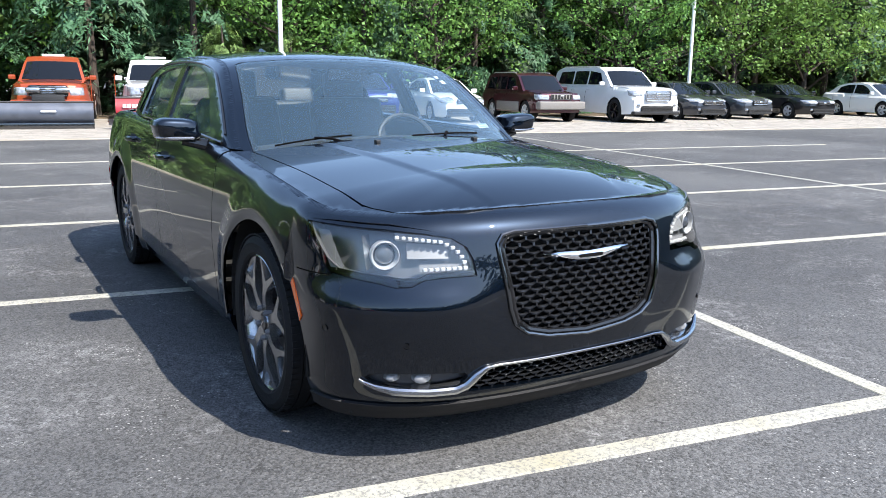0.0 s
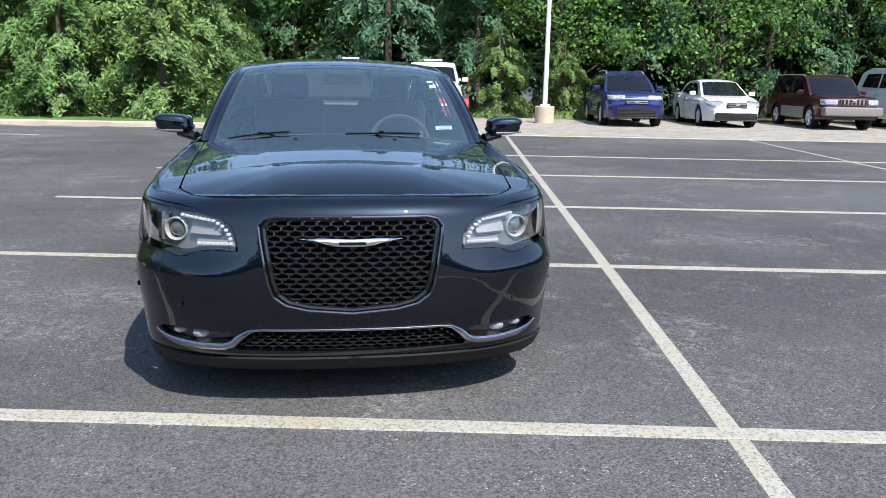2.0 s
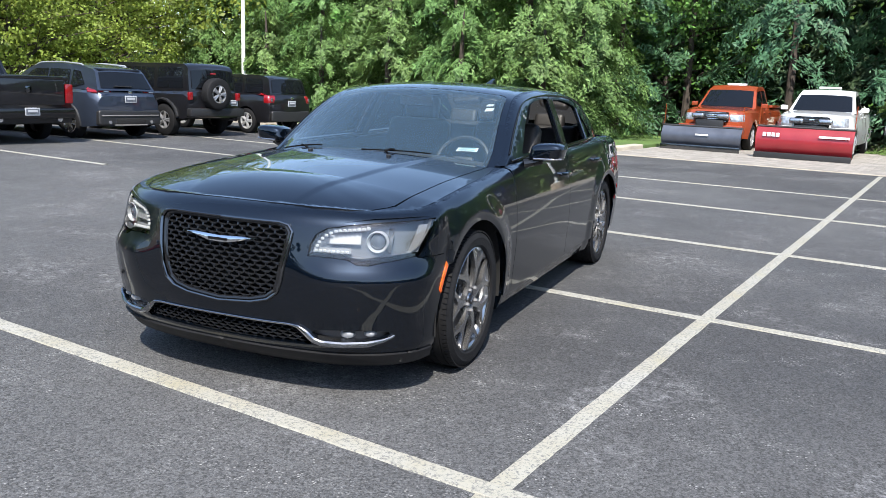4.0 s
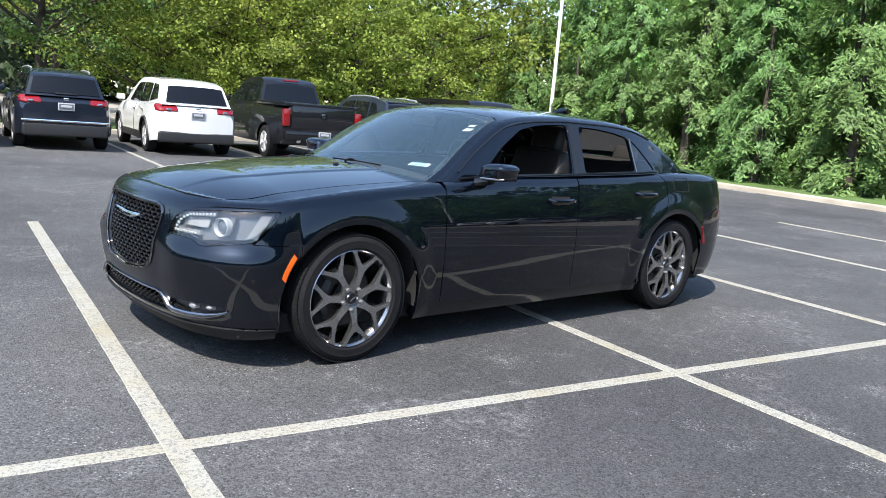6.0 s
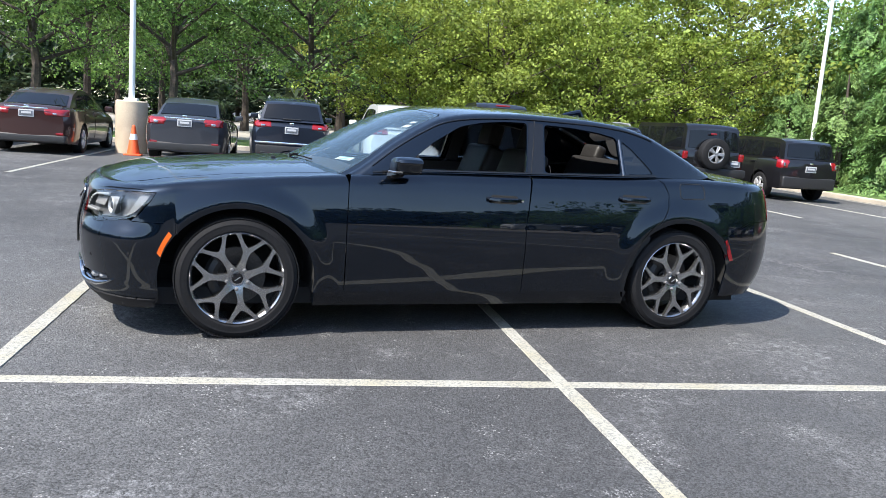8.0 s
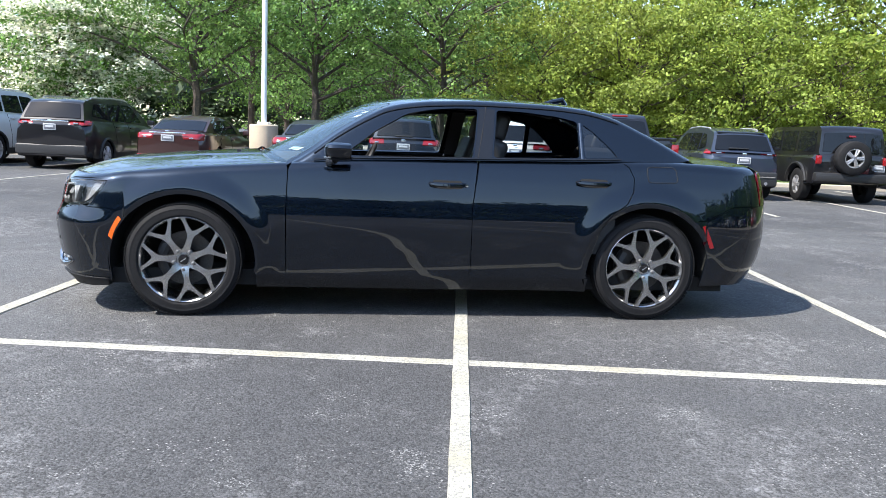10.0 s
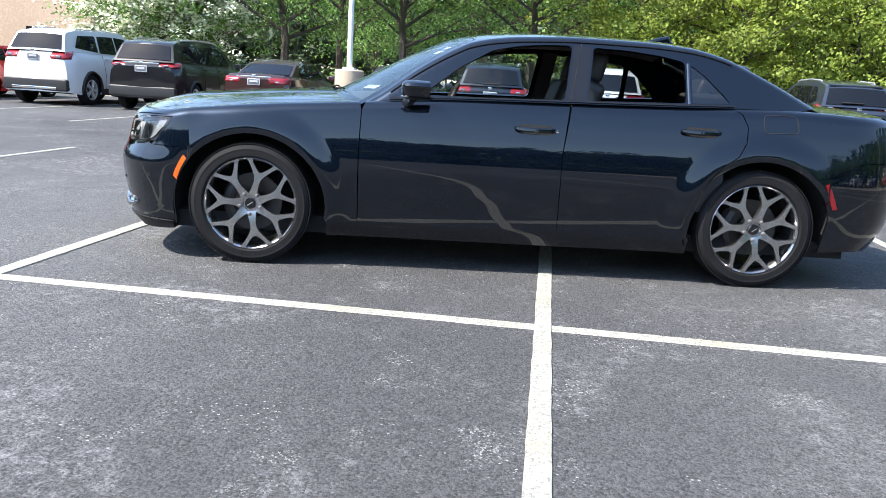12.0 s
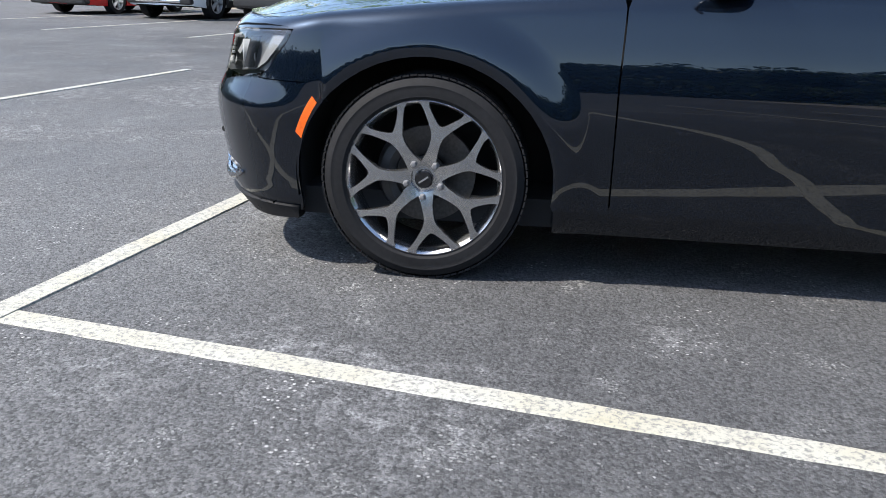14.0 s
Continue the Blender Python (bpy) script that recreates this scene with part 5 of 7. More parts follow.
# north side: paver apron, kerb and planting bed
slab("paver_bed", -6.3, 40, 17.2, 27.0, -0.05, 0.006, JOINT, "sand joints under the paver apron", "paving")
slab("edge_kerb", -6.3, 40, 17.05, 17.2, -0.05, 0.012, KERB, "flush concrete edge of the paver apron", "kerb")
slab("verge", -60, -6.3, 18.05, 27, -0.05, 0.10, GRASS, "strip of grass behind the kerb", "grass")
slab("bed", -60, 60, 27, 60, -0.05, 0.05, MULCH, "needle litter under the trees", "ground")
kerb_n = slab("kerb", -60, -6.3, 17.75, 18.05, -0.05, 0.13, KERB, "pale concrete kerb", "kerb", 0.03)
slab("kerb", -6.6, -6.3, 18.05, 20.2, -0.05, 0.13, KERB, "pale concrete kerb end beside the pavers", "kerb", 0.03)

# west side: kerb, grass, pale road, farther lawn
slab("kerb", -22.6, -22.3, -60, 17.75, -0.05, 0.14, KERB, "pale concrete kerb behind the parked cars", "kerb", 0.03)
slab("lawn", -28.5, -22.6, -60, 17.75, -0.05, 0.10, GRASS, "strip of mown grass", "grass")
slab("road", -70, -28.5, -60, 60, -0.05, 0.09, ROAD_PALE, "pale sunlit road beyond the grass", "road")
slab("lawn", -110, -70, -60, 60, -0.05, 0.12, GRASS, "far lawn under the trees", "grass")

# pavers: running bond of pale blocks
def paver_mesh():
    bm = boxed((0, 0, 0), (0.292, 0.192, 0.03), bevel=0.006, seg=1)
    me = bpy.data.meshes.new("paver")
    bm.to_mesh(me)
    bm.free()
    me.materials.append(PAVER)
    return me


def lay_pavers():
    rng = random.Random(5)
    me = paver_mesh()
    apron = tagged(thing("paver_apron", "apron of pale concrete pavers in running bond", "paving"), kind="structure")
    apron.matrix_world = lot_pose(0, 17.2)
    V3, F3 = [], []
    count = 0
    for r in range(48):
        u = 0.1 + r * 0.2
        for k in range(-21, 130):
            v = k * 0.30 + (0.15 if r % 2 else 0.0)
            near = r < 14 and -0.6 < v < 5.6
            z = 0.004 + rng.uniform(-0.002, 0.002)
            if near and count < 290:
                ob = new("paver", me)
                ob.parent = apron
                ob.location = (v, u, z)
                ob.rotation_euler = (0, 0, rng.uniform(-0.012, 0.012))
                count += 1
            else:
                i = len(V3)
                a, b = 0.146, 0.096
                V3 += [(v - a, u - b, z + 0.013), (v + a, u - b, z + 0.013), (v + a, u + b, z + 0.013), (v - a, u + b, z + 0.013),
                       (v - a, u - b, z - 0.01), (v + a, u - b, z - 0.01), (v + a, u + b, z - 0.01), (v - a, u + b, z - 0.01)]
                F3 += [(i, i + 1, i + 2, i + 3), (i, i + 4, i + 5, i + 1), (i + 1, i + 5, i + 6, i + 2), (i + 2, i + 6, i + 7, i + 3), (i + 3, i + 7, i + 4, i)]
    m2 = bpy.data.meshes.new("paver_rest")
    m2.from_pydata(V3, [], F3)
    m2.materials.append(PAVER)
    ob = new("paver_rest", m2)
    ob.parent = apron
    ob["kind"] = "stuff"


# ---- lamp poles ----
def lamp_pole(v, u, base_r, base_h, lean=0.0, label="white steel lamp pole on a round concrete base"):
    t = thing("lamp_pole", label, "lamp pole", lot_pose(v, u), "lamp poles")
    part("concrete_base", lathe([(0, 0), (base_r, 0), (base_r, base_h - 0.03), (base_r - 0.03, base_h), (0, base_h)], "Z", 32), CONCRETE, t, "round tan concrete base")
    part("base_plate", boxed((0, 0, base_h + 0.03), (0.30, 0.30, 0.06), bevel=0.01), POLE_WHITE, t)
    part("pole", lathe([(0.075, base_h + 0.05), (0.06, 9.0), (0.0, 9.0)], "Z", 20), POLE_WHITE, t)
    part("lamp_head", boxed((0, 0.45, 9.0), (0.35, 0.8, 0.12), bevel=0.03), POLE_WHITE, t)
    return t

# ---- parked vehicles ----
WHEEL_CACHE = {}


def wheel_meshes(r, w, rim_mat, style):
    """Tyre, rim and spokes of a plain wheel, axis along x, face at +x; built once for each size."""
    key = (r, w, rim_mat.name, style)
    if key not in WHEEL_CACHE:
        ri = r * style[1]
        tyre = bpy.data.meshes.new("tyre")
        b = lathe([(ri, -w / 2), (r - 0.03, -w / 2), (r - 0.006, -w * 0.42), (r, -w * 0.3), (r, w * 0.3), (r - 0.006, w * 0.42), (r - 0.03, w / 2), (ri + 0.01, w / 2), (ri, w * 0.46)], "X", 28)
        b.to_mesh(tyre)
        b.free()
        tyre.materials.append(RUBBER)
        rim = bpy.data.meshes.new("rim")
        b = lathe([(ri, w * 0.47), (ri - 0.02, w * 0.46), (ri - 0.035, w * 0.3), (ri - 0.04, -w * 0.3)], "X", 28)
        n = style[0]
        for k in range(n):
            a = 2 * math.pi * k / n
            for da in ((-0.13, 0.13) if style[2] else (0.0,)):
                p0 = Vector((w * 0.40, 0.03 * math.cos(a), 0.03 * math.sin(a)))
                p1 = Vector((w * 0.42, (ri - 0.02) * math.cos(a + da), (ri - 0.02) * math.sin(a + da)))
                tube([p0, p1], [0.035, 0.026 if style[2] else 0.04], 6, b)
        lathe([(0.0, w * 0.45), (0.05, w * 0.44), (0.07, w * 0.36)], "X", 14, b)
        b.to_mesh(rim)
        b.free()
        rim.materials.append(rim_mat)
        disc = bpy.data.meshes.new("wheel_back")
        b = lathe([(0.0, w * 0.1), (ri - 0.03, w * 0.1)], "X", 24)
        b.to_mesh(disc)
        b.free()
        disc.materials.append(WELL)
        for me in (tyre, rim, disc):
            me.polygons.foreach_set("use_smooth", [True] * len(me.polygons))
            me.set_sharp_from_angle(angle=radians(40))
        WHEEL_CACHE[key] = (tyre, rim, disc)
    return WHEEL_CACHE[key]


def add_wheel(parent, x, y, r, w, rim_mat, style, name="wheel", m=None):
    e = new(name)
    e.parent = parent
    e.matrix_local = m if m is not None else Matrix.Translation((x, y, r)) @ (Matrix.Rotation(math.pi, 4, "Z") if x < 0 else Matrix())
    for nm, me in zip(("tyre", "rim", "wheel_back"), wheel_meshes(r, w, rim_mat, style)):
        o = new(nm, me)
        o.parent = e
    return e


PAINTS = {}
SHAPES = {}


def paint(name, color, metal=0.3, rough=0.35):
    if name not in PAINTS:
        PAINTS[name] = material(name + " paint", color, rough, metal, coat=1.0, blotch=0.04, blotch_scale=1.5, spec=0.15)
    return PAINTS[name]


def poly_z(pts, y):
    for (a, za), (b, zb) in zip(pts, pts[1:]):
        if y <= b:
            return za + (zb - za) * max(0.0, (y - a)) / max(b - a, 1e-6)
    return pts[-1][1]


def dense_open(pts, step):
    out = []
    for a, b in zip(pts, pts[1:]):
        a, b = Vector(a), Vector(b)
        k = max(1, math.ceil((b - a).length / step))
        out += [tuple(a.lerp(b, j / k)) for j in range(k)]
    return out + [tuple(pts[-1])]


def soften(pts, r):
    """Round the inner corners of an open profile."""
    out = [pts[0]]
    for i in range(1, len(pts) - 1):
        p0, p1, p2 = Vector(pts[i - 1]), Vector(pts[i]), Vector(pts[i + 1])
        a, b = p0 - p1, p2 - p1
        q = min(r, a.length * 0.4, b.length * 0.4)
        A, B = p1 + a.normalized() * q, p1 + b.normalized() * q
        out += [tuple(A * (1 - s) ** 2 + p1 * 2 * s * (1 - s) + B * s * s) for s in (0, 0.33, 0.67, 1)]
    return out + [pts[-1]]


def vehicle(name, label, category, m, L, W, top, cabin, wheels, coat, r=0.34, gap=0.24, lean=0.38, nose_round=0.30, tail_round=0.18, cabin_in=0.09,
            panes=(), rim=None, style=(5, 0.66, True), clad=None, arch_r=None, glass_mat=None, windscreen=(0, 1), rear_glass=(-2, -1), group="parked vehicles", rails=None,
            mirrors=True):
    """A parked vehicle, nose towards -y at y = 0. top: the lower body's profile; cabin: the greenhouse profile, both as (y, z)."""
    t = thing(name, label, category, m, group)
    rim = rim or RIM_SILVER
    arch_r = arch_r or r + 0.055
    top = soften(top, 0.14)
    gm = glass_mat or GLASS_DARK

    def plan(y):
        k = 0.0
        if y < nose_round * 2.2:
            k += nose_round * 0.66 * (1 - max(y, 0) / (nose_round * 2.2)) ** 2.2
        if L - y < tail_round * 2.2:
            k += tail_round * 0.66 * (1 - max(L - y, 0) / (tail_round * 2.2)) ** 2.2
        return W / 2 - k

    def side(y, z):
        zt = poly_z(top, y)
        d = zt - z
        x = plan(y) - round_in(d, 0.09) - 0.045 * max(0, (0.58 - z) / 0.35) ** 2 - 0.05 * max(0, (z - 0.68) / 0.4) ** 1.5 + 0.008 * math.exp(-((z - 0.72) / 0.05) ** 2)
        for yc in wheels:
            dd = math.hypot(y - yc, z - r)
            x += 0.014 * math.exp(-((dd - arch_r - 0.02) / 0.05) ** 2)
        return Vector((x, y, z))

    out = [(0.0, gap + 0.02)]
    for yc in wheels:
        a0 = math.pi - math.asin(max(-1, min(1, (gap - r) / arch_r)))
        a1 = math.asin(max(-1, min(1, (gap - r) / arch_r)))
        out += [(yc + arch_r * math.cos(a0 + (a1 - a0) * i / 16), r + arch_r * math.sin(a0 + (a1 - a0) * i / 16)) for i in range(17)]
    out += [(L, gap + 0.06)] + [(y, z) for y, z in reversed(top)]
    skins = [skin(out, side, step=0.14, depth=0.03, sides=LR)]

    # hood, deck, nose and tail sheets across the car
    bm = bmesh.new()
    prof = [(0.0, gap + 0.02)] + dense_open([(0.0, gap + 0.04)] + list(top) + [(L, gap + 0.06)], 0.16)

    def across(y, z, s):
        xe = max(side(min(max(y, 0), L), min(z, poly_z(top, y) - 0.001)).x, 0.05)
        bow = (1 - s * s)
        yy = y - 0.10 * bow * max(0.0, 1 - y / 0.45) + 0.06 * bow * max(0.0, 1 - (L - y) / 0.3)
        zz = z + (0.035 * (1 - abs(s) ** 2.5) * min(1.0, y / 0.2, (L - y) / 0.2) if z > 0.55 else 0.0)
        return Vector((xe * s, yy, zz))
    n = 12
    rows = [[bm.verts.new(across(y, z, -1 + 2 * k / n)) for k in range(n + 1)] for y, z in prof]
    for A, B in zip(rows, rows[1:]):
        for k in range(n):
            bm.faces.new((A[k], A[k + 1], B[k + 1], B[k]))
    me = bpy.data.meshes.new("body")
    V3, F3, _ = skins[0]
    bm2 = bmesh.new()
    vs = [bm2.verts.new(v) for v in V3]
    for f in F3:
        try:
            bm2.faces.new([vs[i] for i in f])
        except ValueError:
            pass
    off = [bm2.verts.new(v.co) for v in bm.verts]
    bm.verts.index_update()
    for f in bm.faces:
        bm2.faces.new([off[v.index] for v in f.verts])
    bm.free()
    # greenhouse
    cab = soften(cabin, 0.10)
    zb = min(z for _, z in cabin)

    def cab_x(y, z):
        taper = 0.05 * max(0.0, (y - cabin[0][0]) / (cabin[-1][0] - cabin[0][0])) ** 2
        return W / 2 - cabin_in - lean * max(z - zb, 0) - taper - 0.03

    cd = dense_open(cab, 0.14)

    def cab_pt(y, z, s):
        xe = cab_x(y, z)
        return Vector((xe * s, y - (0.09 * (1 - s * s) if y < cabin[1][0] + 0.05 else 0.0) + (0.05 * (1 - s * s) if y > cabin[-2][0] else 0.0), z + 0.03 * (1 - abs(s) ** 3) * min(1, (z - zb) / 0.3)))
    rows = [[bm2.verts.new(cab_pt(y, z, -1 + 2 * k / n)) for k in range(n + 1)] for y, z in cd]
    for A, B in zip(rows, rows[1:]):
        for k in range(n):
            bm2.faces.new((A[k], A[k + 1], B[k + 1], B[k]))
    for e in (0, n):
        lowest = [bm2.verts.new(((1 if e else -1) * (cab_x(y, zb)), y, zb - 0.04)) for y, z in cd]
        for i in range(len(cd) - 1):
            bm2.faces.new((rows[i][e], rows[i + 1][e], lowest[i + 1], lowest[i]))
    body = part("body", bm2, coat, t, "", True, 32)

    # glass: windscreen, rear window, side panes laid into the shell
    def strip(i0, i1, nm, inset=0.10, out_by=0.006):
        a, b = Vector(cabin[i0]), Vector(cabin[i1])
        nrm = Vector((-(b - a).y, (b - a).x)).normalized()
        if nrm.y < 0:
            nrm = -nrm
        bmw = patch(lambda p, q: (lambda c: cab_pt(c[0], c[1], (2 * p - 1) * 0.90) + Vector((0, nrm.x * out_by, nrm.y * out_by + 0.002)))(a.lerp(b, inset + (1 - inset * 1.6) * q)), 12, 6)
        return part(nm, bmw, gm, t)
    strip(*windscreen, "windscreen", 0.06, 0.012)
    if rear_glass:
        strip(*rear_glass, "rear_window", 0.16, 0.014)
    for pane in panes:
        for sd in LR:
            sheet("side_window", [skin(rounded(pane, 0.04, 3), lambda y, z: Vector((cab_x(y, z) + 0.006, y, z)), step=0.2, depth=0.004, sides=(sd,))], gm, t)
    # door seams and handles
    for pane in panes[:2]:
        ye = max(y for y, z in pane) + 0.03
        zs = [gap + 0.14 + (poly_z(top, ye) - 0.03 - gap - 0.14) * i / 5 for i in range(6)]
        for sd in LR:
            part("door_seam", tube([Vector(((side(ye, z).x + 0.001) * sd, ye, z)) for z in zs], 0.006, 4), WELL, t)
            zh = poly_z(top, ye - 0.16) - 0.13
            part("door_handle", boxed(((side(ye - 0.16, zh).x + 0.016) * sd, ye - 0.16, zh), (0.035, 0.20, 0.034), bevel=0.012), coat, t)
    if clad:
        for yc in wheels:
            for sd in LR:
                part("arch_trim", tube([Vector(((side(yc + arch_r * math.cos(a), min(r + arch_r * math.sin(a), 0.95)).x + 0.006) * sd, yc + arch_r * math.cos(a), r + arch_r * math.sin(a)))
                                        for a in [radians(-8 + 196 * i / 16) for i in range(17)]], 0.034, 6), clad, t)
        for sd in LR:
            part("sill_trim", boxed((sd * (W / 2 - 0.03), (wheels[0] + wheels[1]) / 2, gap + 0.08), (0.06, wheels[1] - wheels[0] - 2 * arch_r, 0.17), bevel=0.02), clad, t)
    bmu = boxed((0, L / 2, gap + 0.10), (W - 0.30, L - 0.5, 0.16))
    part("underbody", bmu, WELL, t)
    for yc in wheels:
        for sd in LR:
            part("wheel_well", patch(lambda a, b: Vector(((W / 2 - 0.36 + 0.30 * b) * sd, yc + arch_r * 1.03 * math.cos(math.pi * a), r + arch_r * 1.03 * math.sin(math.pi * a))), 14, 1), WELL, t)
            part("wheel_well", boxed(((W / 2 - 0.37) * sd, yc, (gap + r + arch_r) / 2), (0.03, arch_r * 1.9, r + arch_r - gap)), WELL, t)
            add_wheel(t, (W / 2 - 0.115) * sd, yc, r, 0.23, rim, style)
    if mirrors:
        for sd in LR:
            y0 = cabin[0][0] + 0.35
            part("wing_mirror", boxed((sd * (W / 2 + 0.07), y0, zb + 0.10), (0.20, 0.10, 0.14), bevel=0.04, seg=3), coat, t)
    if rails:
        for sd in LR:
            pts = [(y, z) for y, z in cd if rails[0] <= y <= rails[1]]
            part("roof_rail", tube([Vector((cab_x(y, z) * 0.93 * sd, y, z + (0.028 if 0 < i < len(pts) - 1 else 0.005))) for i, (y, z) in enumerate(pts)], 0.018, 6), RIM_SILVER, t)
    SHAPES[t.name] = (side, across, top)
    return t, side, across


LAMP_GLASS = material("clear lamp cover", (0.34, 0.36, 0.40), 0.12, 0.3, coat=1.0, grain=0.35, grain_scale=14)


def lamp(t, name, c, size, mat, label="", rot=0.0, bev=0.03):
    return part(name, boxed(c, size, Matrix.Rotation(radians(rot), 3, "Z"), min(bev, min(size) * 0.45), 2), mat, t, label)


def wrap_lamp(t, name, sd, end, L, s0, reach, z0, z1, mat, label="", rake=0.0, proud=0.012):
    """A lamp lens that follows the bodywork round a corner. end: 1 at the tail, -1 at the nose."""
    side, across, top = SHAPES[t.name]

    def at_end(z):
        if end > 0:
            y = L
            while poly_z(top, y) < z and y > L - 0.4:
                y -= 0.005
            return y
        y = 0.0
        while poly_z(top, y) < z and y < 0.6:
            y += 0.005
        return y

    na, nb = 14, 6

    def spot(a, b):
        z = z0 + (z1 - z0) * b
        y0 = at_end(z)
        edge = a in (0.0, 1.0) or b in (0.0, 1.0)
        o = -0.006 if edge else proud
        if a < 0.55:
            f = a / 0.55
            p = across(y0, z, s0 + (1 - s0) * f)
            n = Vector((0.55 * f ** 3, end, 0))
        else:
            f = (a - 0.55) / 0.45
            p = side(y0 - end * (reach + rake * b) * f, min(z, poly_z(top, y0 - end * reach * f) - 0.002))
            n = Vector((0.55 + f, end * (1 - f) ** 2, 0))
        if end < 0 and z > top[0][1]:
            n.z = 0.5
        p = p + n.normalized() * o
        return Vector((p.x * sd, p.y, p.z))
    return part(name, patch(spot, na, nb), mat, t, label)


def plate(t, x, y, z, s=1):
    """A dealer plate with unreadable writing as bars."""
    p = part("number_plate", boxed((x, y, z), (0.31, 0.012, 0.155), bevel=0.005), PLATE_RIM, t, "grey dealer plate in a pale frame")
    part("plate_face", boxed((x, y + 0.008 * s, z), (0.27, 0.006, 0.11)), PLATE_GREY, p)
    part("plate_print", boxed((x, y + 0.012 * s, z + 0.012), (0.20, 0.003, 0.045)), PLATE_RIM, p)
    part("plate_print", boxed((x, y + 0.012 * s, z - 0.035), (0.12, 0.003, 0.014)), INK, p)



def rear_dress(t, L, W, lamp_z, lamp_size, plate_z, bump=None, lamp_in=0.10, bar=None, clad=None):
    """Tail lamps, plate, bumper and reflectors on a vehicle's tail."""
    for sd in LR:
        wrap_lamp(t, "tail_lamp", sd, 1, L, 1 - lamp_size[0] / (W / 2), 0.20, lamp_z - lamp_size[2] / 2, lamp_z + lamp_size[2] / 2, RED_LAMP, "red wrap-round tail lamp")
        lamp(t, "reverse_lamp", (sd * (W / 2 - lamp_size[0] * 0.8), L + 0.02, lamp_z - lamp_size[2] * 0.2), (lamp_size[0] * 0.3, 0.04, lamp_size[2] * 0.3), LAMP_SILVER)
        lamp(t, "rear_reflector", (sd * (W / 2 - 0.24), L + 0.045, 0.46), (0.16, 0.03, 0.05), RED_LAMP)
    plate(t, 0, L + 0.072, plate_z)
    if bump:
        part("bumper_skirt", boxed((0, L - 0.10, bump[0]), (W - 0.22, 0.34, bump[1]), bevel=0.06, seg=3), clad or BLACK_PLASTIC, t)
    if bar:
        part("tail_trim", boxed((0, L + 0.068, bar), (W * 0.48, 0.014, 0.035), bevel=0.006), CHROME, t)
    part("badge", boxed((0, L + 0.065, plate_z + 0.15), (0.10, 0.012, 0.05), bevel=0.005), CHROME, t)


def front_dress(t, W, lamp_z, lamp_size, grille=None, intake=None, chrome=False, grille_mat=None, lamp_in=0.06, fogs=None, slots=0):
    for sd in LR:
        wrap_lamp(t, "head_lamp", sd, -1, 0, 1 - lamp_size[0] / (W / 2), 0.24, lamp_z - lamp_size[2] / 2, lamp_z + lamp_size[2] / 2, LAMP_GLASS, "clear head lamp")
        if fogs:
            lamp(t, "fog_lamp", (sd * (W / 2 - 0.30), -0.045, fogs), (0.12, 0.05, 0.08), LAMP_SILVER, "", 14 * sd)
    if grille:
        gx, gz, gw, gh = grille
        g = part("grille", boxed((gx, -0.085, gz), (gw, 0.06, gh), bevel=min(gh, gw) * 0.25, seg=3), grille_mat or BLACK_PLASTIC, t)
        nb = 0 if slots else max(2, int(gh / 0.06))
        for k in range(nb):
            part("grille_bar", boxed((gx, -0.117, gz - gh / 2 + gh * (k + 0.5) / nb), (gw * 0.9, 0.012, 0.016), bevel=0.004), CHROME if chrome else DARK_CHROME, g)
        for k in range(slots):
            part("grille_slot", boxed((gx + gw * (-0.5 + (k + 0.5) / slots), -0.116, gz), (gw / slots * 0.55, 0.016, gh * 0.8), bevel=0.01), WELL, g)
        part("badge", boxed((gx, -0.125, gz + gh * 0.15), (0.13, 0.02, 0.07), bevel=0.01), CHROME, g)
    if intake:
        z, h, w = intake[0], intake[1], W * intake[2]
        k = part("lower_intake", boxed((0, -0.082, z), (w, 0.06, h), bevel=0.03), WELL, t)
        for j in range(3):
            part("intake_bar", boxed((0, -0.114, z + h * (-0.30 + 0.26 * j)), (w * 0.92, 0.012, 0.014), bevel=0.004), BLACK_PLASTIC, k)
        part("intake_lip", boxed((0, -0.085, z - h * 0.52), (w * 1.06, 0.07, 0.045), bevel=0.018), BLACK_PLASTIC, t)



def sedan(label, m, coat, L=4.8, W=1.82, H=1.46, rim=None, glass_mat=None, fast=False, name="sedan"):
    top = [(0, 0.66), (0.06, 0.74), (0.5, 0.86), (1.15, 0.95), (2.6, 0.99), (L - 0.85, 1.04), (L - 0.12, 1.05), (L, 0.94)]
    cabin = [(1.12, 0.94), (1.95, H - 0.08), (2.45, H), (3.1, H - 0.015), (3.6, H - 0.12), (L - (0.35 if fast else 0.62), 1.03)]
    panes = [[(1.62, 1.0), (1.98, 1.27), (2.28, H - 0.10), (2.62, H - 0.09), (2.62, 1.02)], [(2.68, 1.02), (2.68, H - 0.09), (3.1, H - 0.10), (3.45, H - 0.19), (3.62, 1.05)]]
    return vehicle(name, label, "car", m, L, W, top, cabin, (0.92, L - 1.08), coat, 0.33, 0.2, 0.36, 0.34, 0.26, panes=panes, rim=rim, glass_mat=glass_mat, windscreen=(0, 1), rear_glass=(-2, -1))


